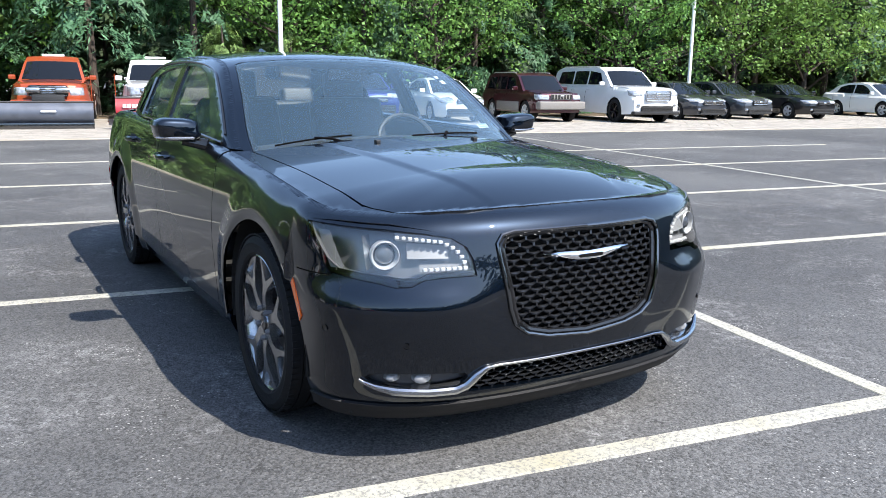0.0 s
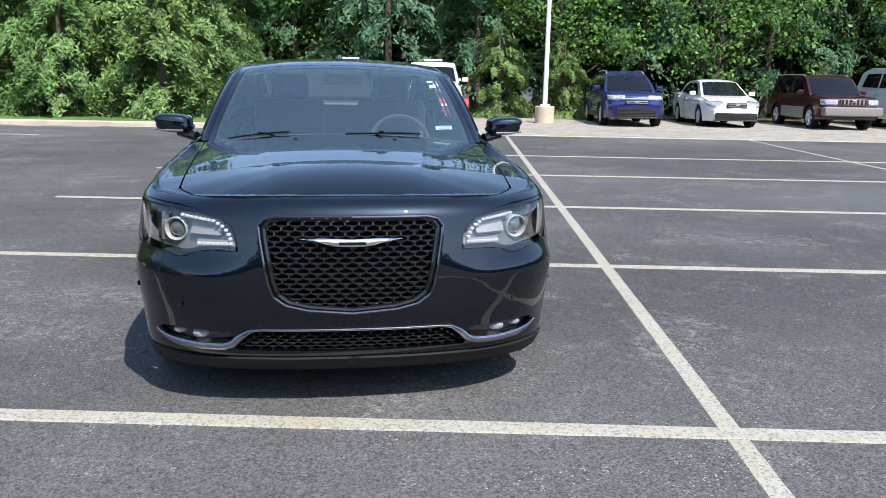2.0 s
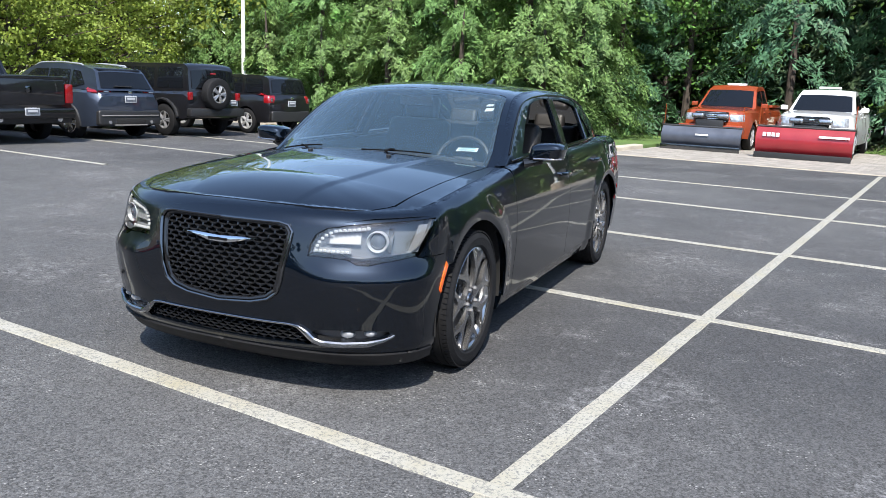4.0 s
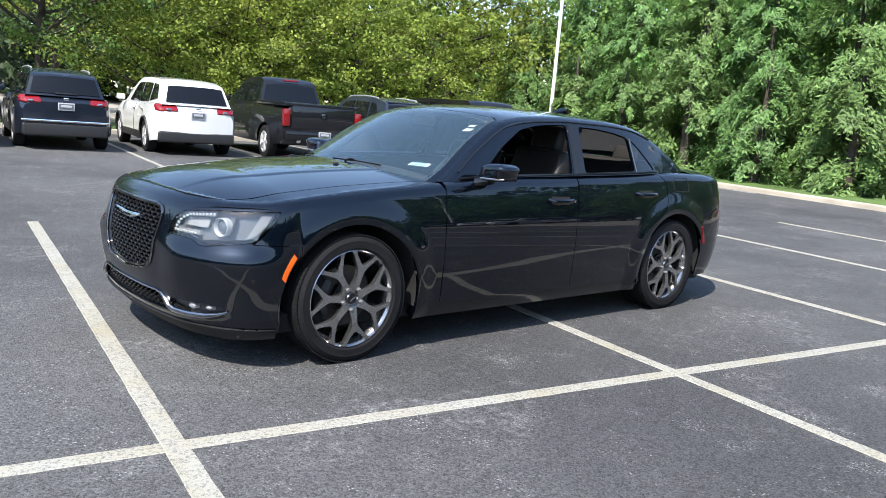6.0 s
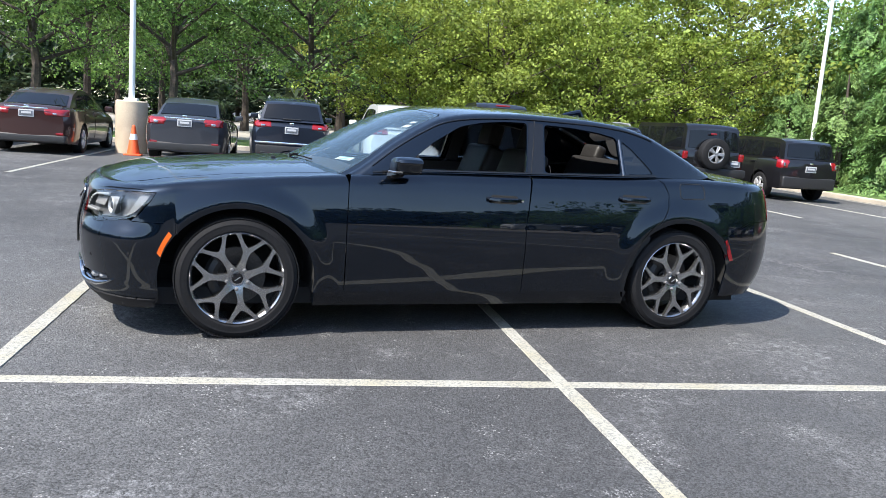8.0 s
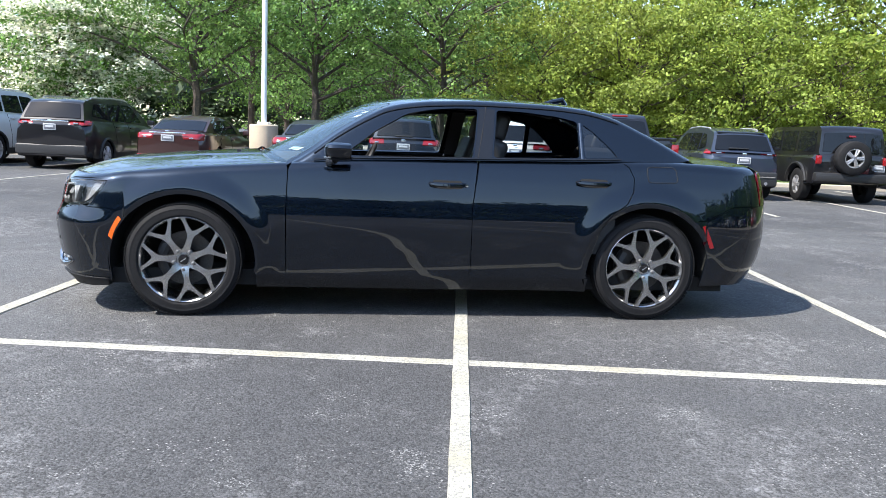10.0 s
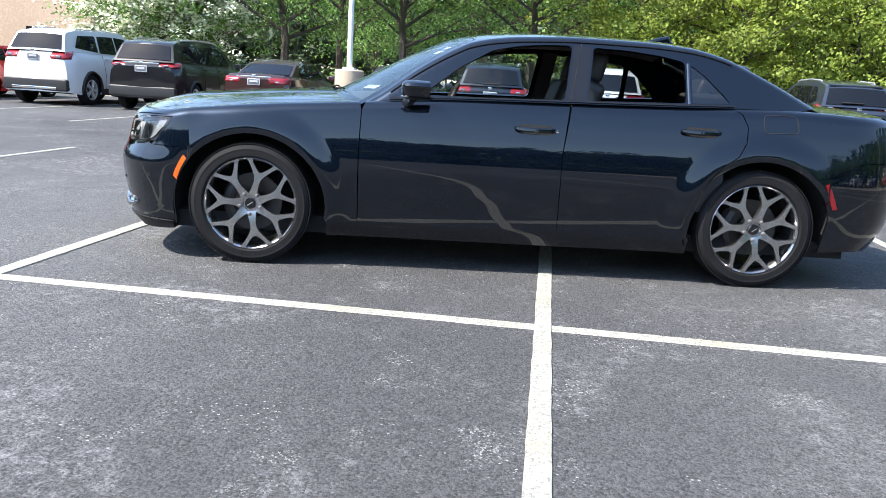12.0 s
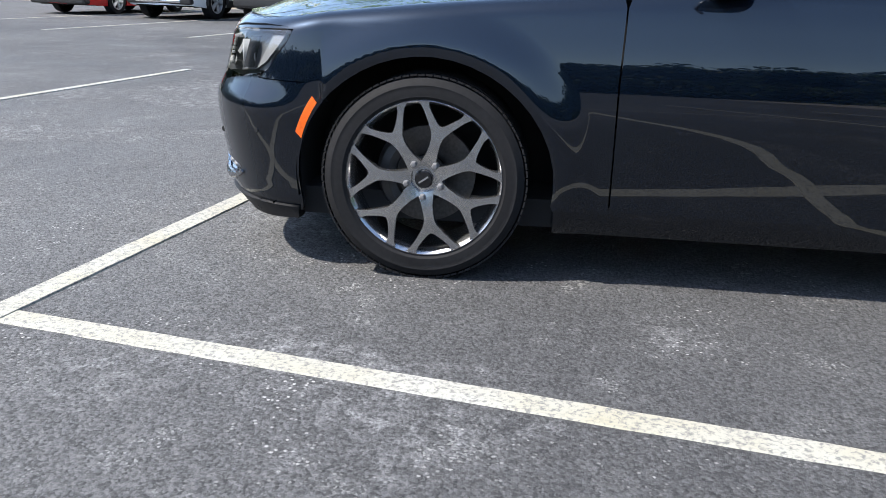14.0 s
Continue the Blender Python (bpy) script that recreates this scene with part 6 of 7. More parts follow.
def suv(label, m, coat, L=4.65, W=1.85, H=1.67, rim=None, hood=1.05, belt=1.08, glass_mat=None, clad=True, rails=True, name="suv", back=0.32, r=0.36):
    top = [(0, hood - 0.26), (0.05, hood - 0.10), (0.35, hood - 0.02), (1.1, hood + 0.03), (2.2, belt), (L - 0.14, belt + 0.04), (L, belt - 0.10)]
    cabin = [(1.05, hood + 0.02), (1.75, H - 0.16), (2.2, H - 0.02), (3.0, H), (L - 0.85, H - 0.04), (L - back, H - 0.13), (L - 0.06, belt + 0.02)]
    pz = H - 0.14
    panes = [[(1.58, belt + 0.03), (1.92, pz - 0.08), (2.12, pz), (2.62, pz + 0.02), (2.62, belt + 0.03)], [(2.68, belt + 0.03), (2.68, pz + 0.02), (3.45, pz), (3.5, belt + 0.05)],
             [(3.58, belt + 0.06), (3.55, pz), (L - 0.80, pz - 0.03), (L - 0.55, belt + 0.14)]]
    return vehicle(name, label, "suv", m, L, W, top, cabin, (0.90, L - 0.90), coat, r, 0.27, 0.30, 0.30, 0.20, panes=panes, rim=rim, glass_mat=glass_mat, windscreen=(0, 1), rear_glass=(-2, -1),
                   rails=(1.9, L - 0.8) if rails else None, clad=BLACK_PLASTIC if clad else None)


def north(v, u_front):
    return lot_pose(v, u_front)


def west(u, v_rear, L):
    p = lot(v_rear - L, u)
    return pose(p.x, p.y, 0, 0, 0, LEAN_DEG - 90)


BLACK2 = paint("black metallic", (0.010, 0.010, 0.012), 0.2)
CHAR = paint("charcoal metallic", (0.045, 0.048, 0.058), 0.5)
SLATE = paint("slate grey", (0.065, 0.07, 0.078), 0.5)
NAVY = paint("dark blue black", (0.012, 0.016, 0.026), 0.3)
STEEL = paint("blue steel", (0.035, 0.045, 0.068), 0.5)
WHITE = paint("white", (0.64, 0.645, 0.64), 0.0, 0.3)
ORANGE = paint("burnt orange", (0.30, 0.055, 0.018), 0.2)
BLUE = paint("indigo blue", (0.016, 0.022, 0.125), 0.4)
MAROON = paint("maroon", (0.040, 0.007, 0.011), 0.3)
BROWN = paint("dark mocha", (0.050, 0.024, 0.022), 0.5)
RED = paint("red", (0.42, 0.014, 0.014), 0.2)
GREYCLAD = material("grey cladding", (0.17, 0.16, 0.15), 0.6, grain=0.1)

# west row, tails towards the lot
L = 4.82
t, *_ = sedan("dark grey sedan parked nose in beside a lamp pole", west(-0.92, -15.1, L), CHAR, L, 1.82, 1.47, glass_mat=GLASS_DARK)
rear_dress(t, L, 1.82, 0.93, (0.36, 0.24, 0.17), 0.90, (0.36, 0.20), 0.02, 1.0)
L = 4.65
t, *_ = suv("black suv with chrome bumper strip, parked nose in", west(1.45, -15.2, L), NAVY, L, 1.84, 1.66)
rear_dress(t, L, 1.84, 1.02, (0.34, 0.24, 0.15), 0.90, (0.42, 0.26), 0.02)
part("bumper_strip", boxed((0, L + 0.055, 0.60), (1.66, 0.05, 0.045), bevel=0.015), CHROME, t, "chrome strip across the bumper")
part("wiper", boxed((0, L - 0.02, 1.16), (0.42, 0.03, 0.025), bevel=0.01), BLACK_PLASTIC, t)
L = 4.76
t, *_ = suv("white suv with dark rear glass, parked nose in", west(4.13, -15.2, L), WHITE, L, 1.89, 1.69, rails=False)
rear_dress(t, L, 1.89, 1.03, (0.40, 0.24, 0.16), 0.90, (0.40, 0.24), 0.02)
L = 4.62
t, *_ = suv("slate blue suv with roof rails and dark cladding", west(9.48, -14.9, L), STEEL, L, 1.86, 1.68, rim=RIM_DARK)
rear_dress(t, L, 1.86, 1.10, (0.42, 0.22, 0.10), 0.92, (0.50, 0.34), 0.04)
for sd in LR:
    part("exhaust_tip", lathe([(0.0, 0.02), (0.04, 0.02), (0.045, 0.0), (0.045, -0.1)], "Y", 14), CHROME, t).location = (0.55 * sd, L + 0.06, 0.40)
part("skid_plate", boxed((0, L + 0.05, 0.42), (0.78, 0.06, 0.15), bevel=0.03), WELL, t)
for zz, ww in ((0.55, 1.52), (0.335, 0.86)):
    part("bumper_strip", boxed((0, L + 0.065, zz), (ww, 0.05, 0.028), bevel=0.012), GREYCLAD, t, "satin grey bumper strip")
part("wiper", boxed((0.12, L - 0.02, 1.20), (0.46, 0.03, 0.028), bevel=0.01), BLACK_PLASTIC, t)
part("roof_spoiler", boxed((0, L - 0.38, 1.572), (1.12, 0.20, 0.04), bevel=0.016), STEEL, t)
L = 4.40
boxy = dict(lean=0.16, cabin_in=0.06, nose_round=0.22, tail_round=0.10)
t, *_ = vehicle("suv", "black boxy suv with grey wheels, parked nose in", "suv", west(14.8, -14.9, L), L, 1.76, [(0, 0.85), (0.05, 1.0), (1.1, 1.08), (L - 0.06, 1.10), (L, 1.0)],
                [(1.12, 1.06), (1.65, 1.52), (1.95, 1.63), (3.9, 1.62), (L - 0.18, 1.55), (L - 0.06, 1.10)], (0.85, L - 0.85), BLACK2, 0.35, 0.30,
                panes=[[(1.66, 1.13), (1.80, 1.50), (2.40, 1.54), (2.40, 1.13)], [(2.48, 1.13), (2.48, 1.54), (3.25, 1.54), (3.25, 1.13)], [(3.36, 1.13), (3.36, 1.52), (4.0, 1.50), (4.08, 1.14)]], **boxy)
rear_dress(t, L, 1.76, 1.02, (0.16, 0.22, 0.32), 0.86, (0.50, 0.30), 0.0)


def off_roader(m):
    L, W = 4.55, 1.80
    t, *_ = vehicle("off_road_suv", "black boxy off-road suv with spare wheel on its tailgate", "suv", m, L, W, [(0, 0.90), (0.04, 1.06), (1.3, 1.14), (L - 0.03, 1.16), (L, 1.1)],
                    [(1.35, 1.13), (1.62, 1.70), (1.75, 1.80), (L - 0.25, 1.80), (L - 0.12, 1.72), (L - 0.03, 1.15)], (0.72, L - 0.85), BLACK2, 0.40, 0.42, lean=0.10, nose_round=0.12, tail_round=0.05,
                    cabin_in=0.05, arch_r=0.48, rim=RIM_GREY, style=(5, 0.56, True),
                    panes=[[(1.55, 1.2), (1.72, 1.68), (2.30, 1.70), (2.30, 1.2)], [(2.42, 1.2), (2.42, 1.70), (3.22, 1.70), (3.22, 1.2)], [(3.36, 1.2), (3.36, 1.70), (4.25, 1.70), (4.30, 1.2)]])
    for yc in (0.72, L - 0.85):
        for sd in LR:
            part("fender_flare", tube([Vector(((W / 2 + 0.0) * sd, yc + 0.55 * math.cos(radians(a)), 0.40 + 0.50 * math.sin(radians(a)))) for a in range(10, 171, 20)], 0.075, 8, squash=0.6), BLACK_PLASTIC, t)
    for sd in LR:
        lamp(t, "tail_lamp", (sd * (W / 2 - 0.12), L + 0.03, 1.02), (0.13, 0.08, 0.20), RED_LAMP, "square red tail lamp")
    part("rear_bumper", boxed((0, L + 0.08, 0.62), (W - 0.05, 0.20, 0.20), bevel=0.04), BLACK_PLASTIC, t)
    add_wheel(t, 0, 0, 0.40, 0.25, RIM_GREY, (5, 0.56, True), "spare_wheel", Matrix.Translation((0.06, L + 0.16, 1.08)) @ Matrix.Rotation(radians(90), 4, "Z"))
    lamp(t, "brake_lamp", (0.06, L + 0.05, 1.58), (0.16, 0.05, 0.05), RED_LAMP)
    plate(t, -0.62, L + 0.03, 0.86)
    return t


off_roader(west(12.0, -14.9, 4.55))


def pickup(name, label, m, coat, L=5.8, W=2.02, H=1.93, hood=1.20, bed=1.28, cab_end=3.75, r=0.39, rim=None, group="parked vehicles"):
    t, *_ = vehicle(name, label, "pickup truck", m, L, W, [(0, hood - 0.22), (0.06, hood - 0.04), (1.4, hood + 0.05), (cab_end, bed), (L - 0.03, bed), (L, bed - 0.06)],
                    [(1.52, hood + 0.04), (2.12, H - 0.17), (2.48, H - 0.02), (cab_end - 0.35, H), (cab_end - 0.12, H - 0.10), (cab_end + 0.05, bed)], (0.95, L - 1.15), coat, r, 0.36, lean=0.27, nose_round=0.34, tail_round=0.05,
                    cabin_in=0.09, arch_r=r + 0.08, rim=rim,
                    panes=[[(1.85, hood + 0.14), (2.14, H - 0.20), (2.75, H - 0.13), (2.75, bed + 0.05)], [(2.85, bed + 0.05), (2.85, H - 0.13), (cab_end - 0.28, H - 0.14), (cab_end - 0.2, bed + 0.06)]], group=group)
    b = part("bed_liner", boxed((0, (cab_end + L) / 2 + 0.05, bed + 0.042), (W - 0.26, L - cab_end - 0.28, 0.02)), WELL, t)
    for sd in LR:
        part("bed_rail", boxed((sd * (W / 2 - 0.14), (cab_end + L) / 2 + 0.05, bed + 0.05), (0.13, L - cab_end - 0.10, 0.09), bevel=0.02), coat, t)
    part("tailgate", boxed((0, L + 0.035, bed - 0.24), (W - 0.46, 0.06, 0.52), bevel=0.02), coat, t)
    part("tailgate_lip", boxed((0, L - 0.06, bed + 0.05), (W - 0.34, 0.10, 0.09), bevel=0.02), coat, t)
    return t


t = pickup("pickup_truck", "black pickup truck with chrome exhaust tips, parked nose in", west(6.88, -14.6, 5.85), BLACK2, 5.85, 2.02, 1.95)
L = 5.85
for sd in LR:
    lamp(t, "tail_lamp", (sd * 0.90, L + 0.0, 1.02), (0.17, 0.12, 0.40), RED_LAMP, "tall red tail lamp")
    o = part("exhaust_tip", lathe([(0.0, 0.02), (0.05, 0.02), (0.055, 0.0), (0.055, -0.1)], "Y", 14), CHROME, t)
    o.location = (0.62 * sd, L + 0.12, 0.50)
part("rear_bumper", boxed((0, L + 0.10, 0.62), (1.90, 0.18, 0.22), bevel=0.05), BLACK_GLOSS, t)
plate(t, 0, L + 0.19, 0.66)
part("badge", boxed((0, L + 0.07, 1.10), (0.12, 0.02, 0.14), bevel=0.03), DARK_CHROME, t)
lamp(t, "brake_lamp", (0, 3.70, 1.90), (0.40, 0.06, 0.05), RED_LAMP)

L = 4.87
t, *_ = sedan("dark mocha sedan with red tail lamps, parked nose in", west(-4.25, -15.2, L), BROWN, L, 1.83, 1.45)
rear_dress(t, L, 1.83, 0.92, (0.46, 0.22, 0.15), 0.88, (0.34, 0.18), 0.02, 1.0)
L = 5.0
t, *_ = suv("black large suv with tinted glass, parked nose in", west(-7.12, -15.2, L), BLACK2, L, 1.96, 1.79, hood=1.10, belt=1.18)
rear_dress(t, L, 1.96, 1.16, (0.44, 0.24, 0.15), 1.03, (0.48, 0.26), 0.02, 1.17)
L = 5.12
t, *_ = suv("white large suv with roof rails, parked nose in", west(-9.95, -15.2, L), WHITE, L, 1.96, 1.92, hood=1.16, belt=1.30, r=0.40)
rear_dress(t, L, 1.96, 1.24, (0.42, 0.24, 0.22), 1.18, (0.50, 0.30), 0.02)
part("bumper_strip", boxed((0, L + 0.06, 0.42), (1.2, 0.06, 0.07), bevel=0.02), CHROME, t)
L = 4.6
t, *_ = sedan("red sedan parked nose in at the row's end", west(-12.9, -15.3, L), RED, L, 1.80, 1.42)
rear_dress(t, L, 1.80, 0.92, (0.36, 0.22, 0.15), 0.88, (0.34, 0.18), 0.02)

# north row, noses towards the lot
t, *_ = suv("bright blue compact suv on the paver apron", north(4.15, 21.7), BLUE, 4.57, 1.85, 1.69)
front_dress(t, 1.85, 0.90, (0.46, 0.24, 0.14), (0, 0.76, 0.70, 0.10), (0.46, 0.30, 0.66), True)
part("chrome_bar", boxed((0, -0.10, 0.86), (0.95, 0.03, 0.04), bevel=0.012), CHROME, t)
t, *_ = sedan("white compact sedan on the paver apron", north(7.35, 22.3), WHITE, 4.55, 1.78, 1.46)
front_dress(t, 1.78, 0.74, (0.42, 0.26, 0.17), (0, 0.70, 0.62, 0.16), (0.36, 0.22, 0.72), True, fogs=0.40)
t, *_ = vehicle("suv", "maroon older boxy suv with grey cladding", "suv", north(10.75, 22.0), 4.61, 1.84, [(0, 0.84), (0.05, 0.98), (1.15, 1.06), (4.55, 1.08), (4.61, 1.0)],
                [(1.15, 1.04), (1.75, 1.56), (2.05, 1.66), (3.9, 1.67), (4.3, 1.60), (4.53, 1.08)], (0.85, 3.54), MAROON, 0.36, 0.32,
                panes=[[(1.70, 1.10), (1.95, 1.50), (2.50, 1.55), (2.50, 1.10)], [(2.58, 1.10), (2.58, 1.55), (3.35, 1.55), (3.40, 1.10)], [(3.48, 1.10), (3.46, 1.54), (4.1, 1.52), (4.25, 1.12)]], rails=(2.0, 4.1), **boxy)
front_dress(t, 1.84, 0.86, (0.34, 0.20, 0.17), (0, 0.87, 0.80, 0.19), None, slots=7, grille_mat=GREYCLAD)
part("front_bumper", boxed((0, -0.04, 0.58), (1.76, 0.30, 0.28), bevel=0.07, seg=3), GREYCLAD, t, "grey plastic bumper")
for sd in LR:
    part("side_cladding", boxed((sd * 0.915, 2.2, 0.52), (0.05, 1.80, 0.32), bevel=0.015), GREYCLAD, t)
t, *_ = vehicle("large_suv", "large white suv with a broad chrome grille", "suv", north(13.85, 20.9), 5.72, 2.06, [(0, 0.92), (0.06, 1.10), (0.45, 1.20), (1.4, 1.25), (5.66, 1.26), (5.72, 1.1)],
                [(1.38, 1.23), (2.05, 1.76), (2.45, 1.90), (5.1, 1.92), (5.5, 1.82), (5.66, 1.26)], (0.98, 4.05), WHITE, 0.41, 0.30, lean=0.22, nose_round=0.22, tail_round=0.10, cabin_in=0.07, rim=BLACK_GLOSS, style=(6, 0.68, True),
                panes=[[(1.95, 1.30), (2.22, 1.70), (2.95, 1.78), (2.95, 1.30)], [(3.05, 1.30), (3.05, 1.78), (4.0, 1.78), (4.0, 1.30)], [(4.12, 1.30), (4.12, 1.78), (5.1, 1.76), (5.25, 1.32)]], rails=(2.4, 5.1))
front_dress(t, 2.06, 1.02, (0.34, 0.26, 0.20), (0, 0.93, 1.0, 0.36), (0.50, 0.20, 0.62), True, grille_mat=LAMP_SILVER, fogs=0.62)
part("lower_trim", boxed((0, 0.0, 0.36), (1.84, 0.24, 0.12), bevel=0.05, seg=3), BLACK_PLASTIC, t)
t, *_ = sedan("dark grey sedan with chrome grille bar, on the pavers", north(17.45, 22.4), CHAR, 4.63, 1.80, 1.43)
front_dress(t, 1.80, 0.76, (0.44, 0.26, 0.12), (0, 0.66, 0.9, 0.16), (0.36, 0.16, 0.6), True, fogs=0.42)
t, *_ = sedan("grey sedan with an arched chrome grille", north(19.95, 22.7), SLATE, 4.8, 1.82, 1.45)
front_dress(t, 1.82, 0.74, (0.44, 0.26, 0.14), (0, 0.66, 0.72, 0.20), (0.34, 0.14, 0.6), True, fogs=0.40)
t, *_ = sedan("black sedan parked under the trees", north(22.9, 22.4), BLACK2, 4.5, 1.78, 1.42)
front_dress(t, 1.78, 0.70, (0.42, 0.26, 0.13), (0, 0.64, 0.6, 0.12), (0.36, 0.14, 0.6), False, fogs=0.40)
t, *_ = sedan("white hatchback with a sloping tail", north(28.7, 22.9), WHITE, 4.46, 1.75, 1.49, fast=True)
front_dress(t, 1.75, 0.76, (0.34, 0.30, 0.20), (0, 0.40, 0.8, 0.16), None, False, fogs=0.42)


def plow_blade(t, width, height, mat, label):
    """A curved snow-plow mouldboard on its frame, carried ahead of a truck's bumper."""
    bm = bmesh.new()

    def arc(a, b):
        ang = radians(-38 + 76 * b)
        return Vector(((a - 0.5) * width, -1.02 - 0.16 * (1 - math.cos(ang)) / 0.21 * -1 - 0.16, 0.10 + height * b))
    patch(lambda a, b: arc(a, b), 10, 10, bm)
    r = bmesh.ops.extrude_face_region(bm, geom=list(bm.faces))
    bmesh.ops.translate(bm, vec=(0, 0.02, 0), verts=[v for v in r["geom"] if isinstance(v, bmesh.types.BMVert)])
    blade = part("plow_blade", bm, mat, t, label)
    part("blade_edge", boxed((0, -1.20, 0.09), (width, 0.03, 0.16), bevel=0.005), DARK_CHROME if mat is not RED_PLOW else BLACK_PLASTIC, t)
    part("blade_top", tube([Vector((-width / 2, -1.02, 0.10 + height)), Vector((width / 2, -1.02, 0.10 + height))], 0.03, 8), BLACK_PLASTIC, t)
    for k in range(-2, 3):
        part("blade_rib", boxed((k * width / 4.6, -0.93, 0.10 + height / 2), (0.03, 0.14, height * 0.9)), BLACK_PLASTIC, t)
    part("plow_frame", boxed((0, -0.50, 0.42), (0.75, 0.95, 0.12), bevel=0.02), BLACK_PLASTIC, t)
    part("plow_mast", boxed((0, -0.28, 0.66), (0.8, 0.10, 0.45), bevel=0.02), BLACK_PLASTIC, t)
    for sd in LR:
        part("plow_lamp", boxed((sd * 0.36, -0.27, 1.00), (0.36, 0.14, 0.15), bevel=0.065, seg=4), LAMP_SILVER, t, "auxiliary plow lamp")
        part("marker_rod", tube([Vector((sd * width * 0.49, -1.0, 0.1 + height)), Vector((sd * width * 0.49, -1.0, 0.7 + height))], 0.010, 6), ORANGE, t)
    if mat is RED_PLOW:
        part("blade_print", boxed((width * 0.31, -1.205, 0.10 + height * 0.72), (0.72, 0.012, 0.055)), PLATE_WHITE, blade)
    else:
        part("blade_print", boxed((0.05, -1.212, 0.10 + height * 0.62), (0.36, 0.012, 0.045)), PLATE_WHITE, blade)
    if mat is RED_PLOW:
        for k in range(4):
            part("blade_print", boxed((-width / 2 + 0.22 + 0.11 * k, -1.205, 0.10 + height * 0.72), (0.085, 0.012, 0.10)), PLATE_WHITE, blade)
    return blade


RED_PLOW = material("red plow enamel", (0.24, 0.014, 0.020), 0.35, blotch=0.12, blotch_scale=2.5, coat=0.3)
GREY_PLOW = material("grey plow steel", (0.075, 0.085, 0.11), 0.4, 0.3, blotch=0.25, blotch_scale=2.0)
t = pickup("plow_truck", "burnt orange pickup truck with a grey snow plow", north(-4.95, 22.2), ORANGE, 5.7, 2.0, 1.95)
front_dress(t, 2.0, 0.96, (0.30, 0.24, 0.22), (0, 0.98, 0.98, 0.30), None, True)
part("front_bumper", boxed((0, -0.06, 0.62), (1.9, 0.26, 0.26), bevel=0.06), ORANGE, t)
plow_blade(t, 2.25, 0.60, GREY_PLOW, "curved grey steel snow-plow blade")
part("roof_beacon", boxed((0, 2.7, 1.99), (0.60, 0.14, 0.06), bevel=0.02), PLATE_WHITE, t)
t = pickup("plow_truck", "white pickup truck with a red snow plow", north(-2.1, 21.4), WHITE, 5.7, 2.0, 1.88)
front_dress(t, 2.0, 0.98, (0.38, 0.24, 0.26), (0, 0.98, 0.88, 0.30), None, False)
plow_blade(t, 2.35, 0.74, RED_PLOW, "curved red snow-plow blade")
part("roof_beacon", boxed((0, 2.7, 1.95), (0.60, 0.14, 0.06), bevel=0.02), PLATE_WHITE, t)
part("front_bumper", boxed((0, -0.06, 0.62), (1.9, 0.26, 0.26), bevel=0.06), BLACK_PLASTIC, t)

# far white cars on the road beyond
t, *_ = sedan("distant white sedan on the pale road", lot_pose(-66, -2.6, 0), WHITE, 4.8, 1.82, 1.46)
t, *_ = sedan("distant white sedan on the pale road", lot_pose(-35, 6.5, 0), WHITE, 4.8, 1.82, 1.46)

# far commercial building and overhead wires beyond the trees
BRICK_TAN = material("tan brickwork", (0.36, 0.27, 0.20), 0.9, grain=0.15, grain_scale=6, blotch=0.12, blotch_scale=0.4, bump=0.3, bump_scale=14)
b = thing("commercial_building", "far tan brick commercial building with a pale coping", "building", lot_pose(-66, -51.5))
part("wall", boxed((0, 0, 4.1), (24, 40, 8.2)), BRICK_TAN, b)
part("coping", boxed((0, 0, 8.45), (24.4, 40.4, 0.5), bevel=0.03), PLATE_WHITE, b, "pale metal coping")
part("roof", boxed((0, 0, 8.72), (23.6, 39.6, 0.06)), CONCRETE, b)
for k in range(6):
    wn = part("window", boxed((12.03, -16 + 6.4 * k, 2.6), (0.08, 2.4, 1.7), bevel=0.02), GLASS_DARK, b)
    part("sill", boxed((12.06, -16 + 6.4 * k, 1.70), (0.16, 2.6, 0.12)), CONCRETE, wn)
for k, u in enumerate((-64, -25)):
    up = thing("utility_pole", "brown wooden utility pole with a crossarm", "utility pole", lot_pose(-47, u), "utility poles")
    part("mast", lathe([(0.16, 0.0), (0.11, 11.0), (0.0, 11.0)], "Z", 12), BARK, up)
    part("crossarm", boxed((0, 0, 10.4), (2.2, 0.12, 0.12)), BARK, up)
for v, z in ((-46.2, 10.46), (-47.8, 10.46), (-46.85, 9.2)):
    pts = [lot(v, -64 + 39 * i / 12, z - 0.7 * math.sin(math.pi * i / 12)) for i in range(13)]
    w = finish("overhead_wire", tube(pts, 0.02, 5), RUBBER, None)
    tagged(w, "black overhead wire strung between wooden poles", "wire", "overhead wires")

# lamp poles and traffic cone
lamp_pole(1.55, 23.2, 0.31, 0.55)
lamp_pole(-17.5, -2.50, 0.38, 1.31)
lamp_pole(-22.0, 19.8, 0.31, 0.55)
lamp_pole(19.3, 26.2, 0.31, 0.55)
CONE = material("orange cone", (0.75, 0.11, 0.03), 0.5, grain=0.1, blotch=0.15, blotch_scale=6)
c = thing("traffic_cone", "orange traffic cone with a pale band", "cone", lot_pose(-16.7, -2.30))
part("cone_base", boxed((0, 0, 0.02), (0.40, 0.40, 0.04), bevel=0.015), CONE, c)
part("cone_body", lathe([(0.15, 0.04), (0.035, 0.72), (0.025, 0.73), (0, 0.73)], "Z", 24), CONE, c)
part("cone_band", lathe([(0.098, 0.38), (0.073, 0.52)], "Z", 24), PLATE_WHITE, c)

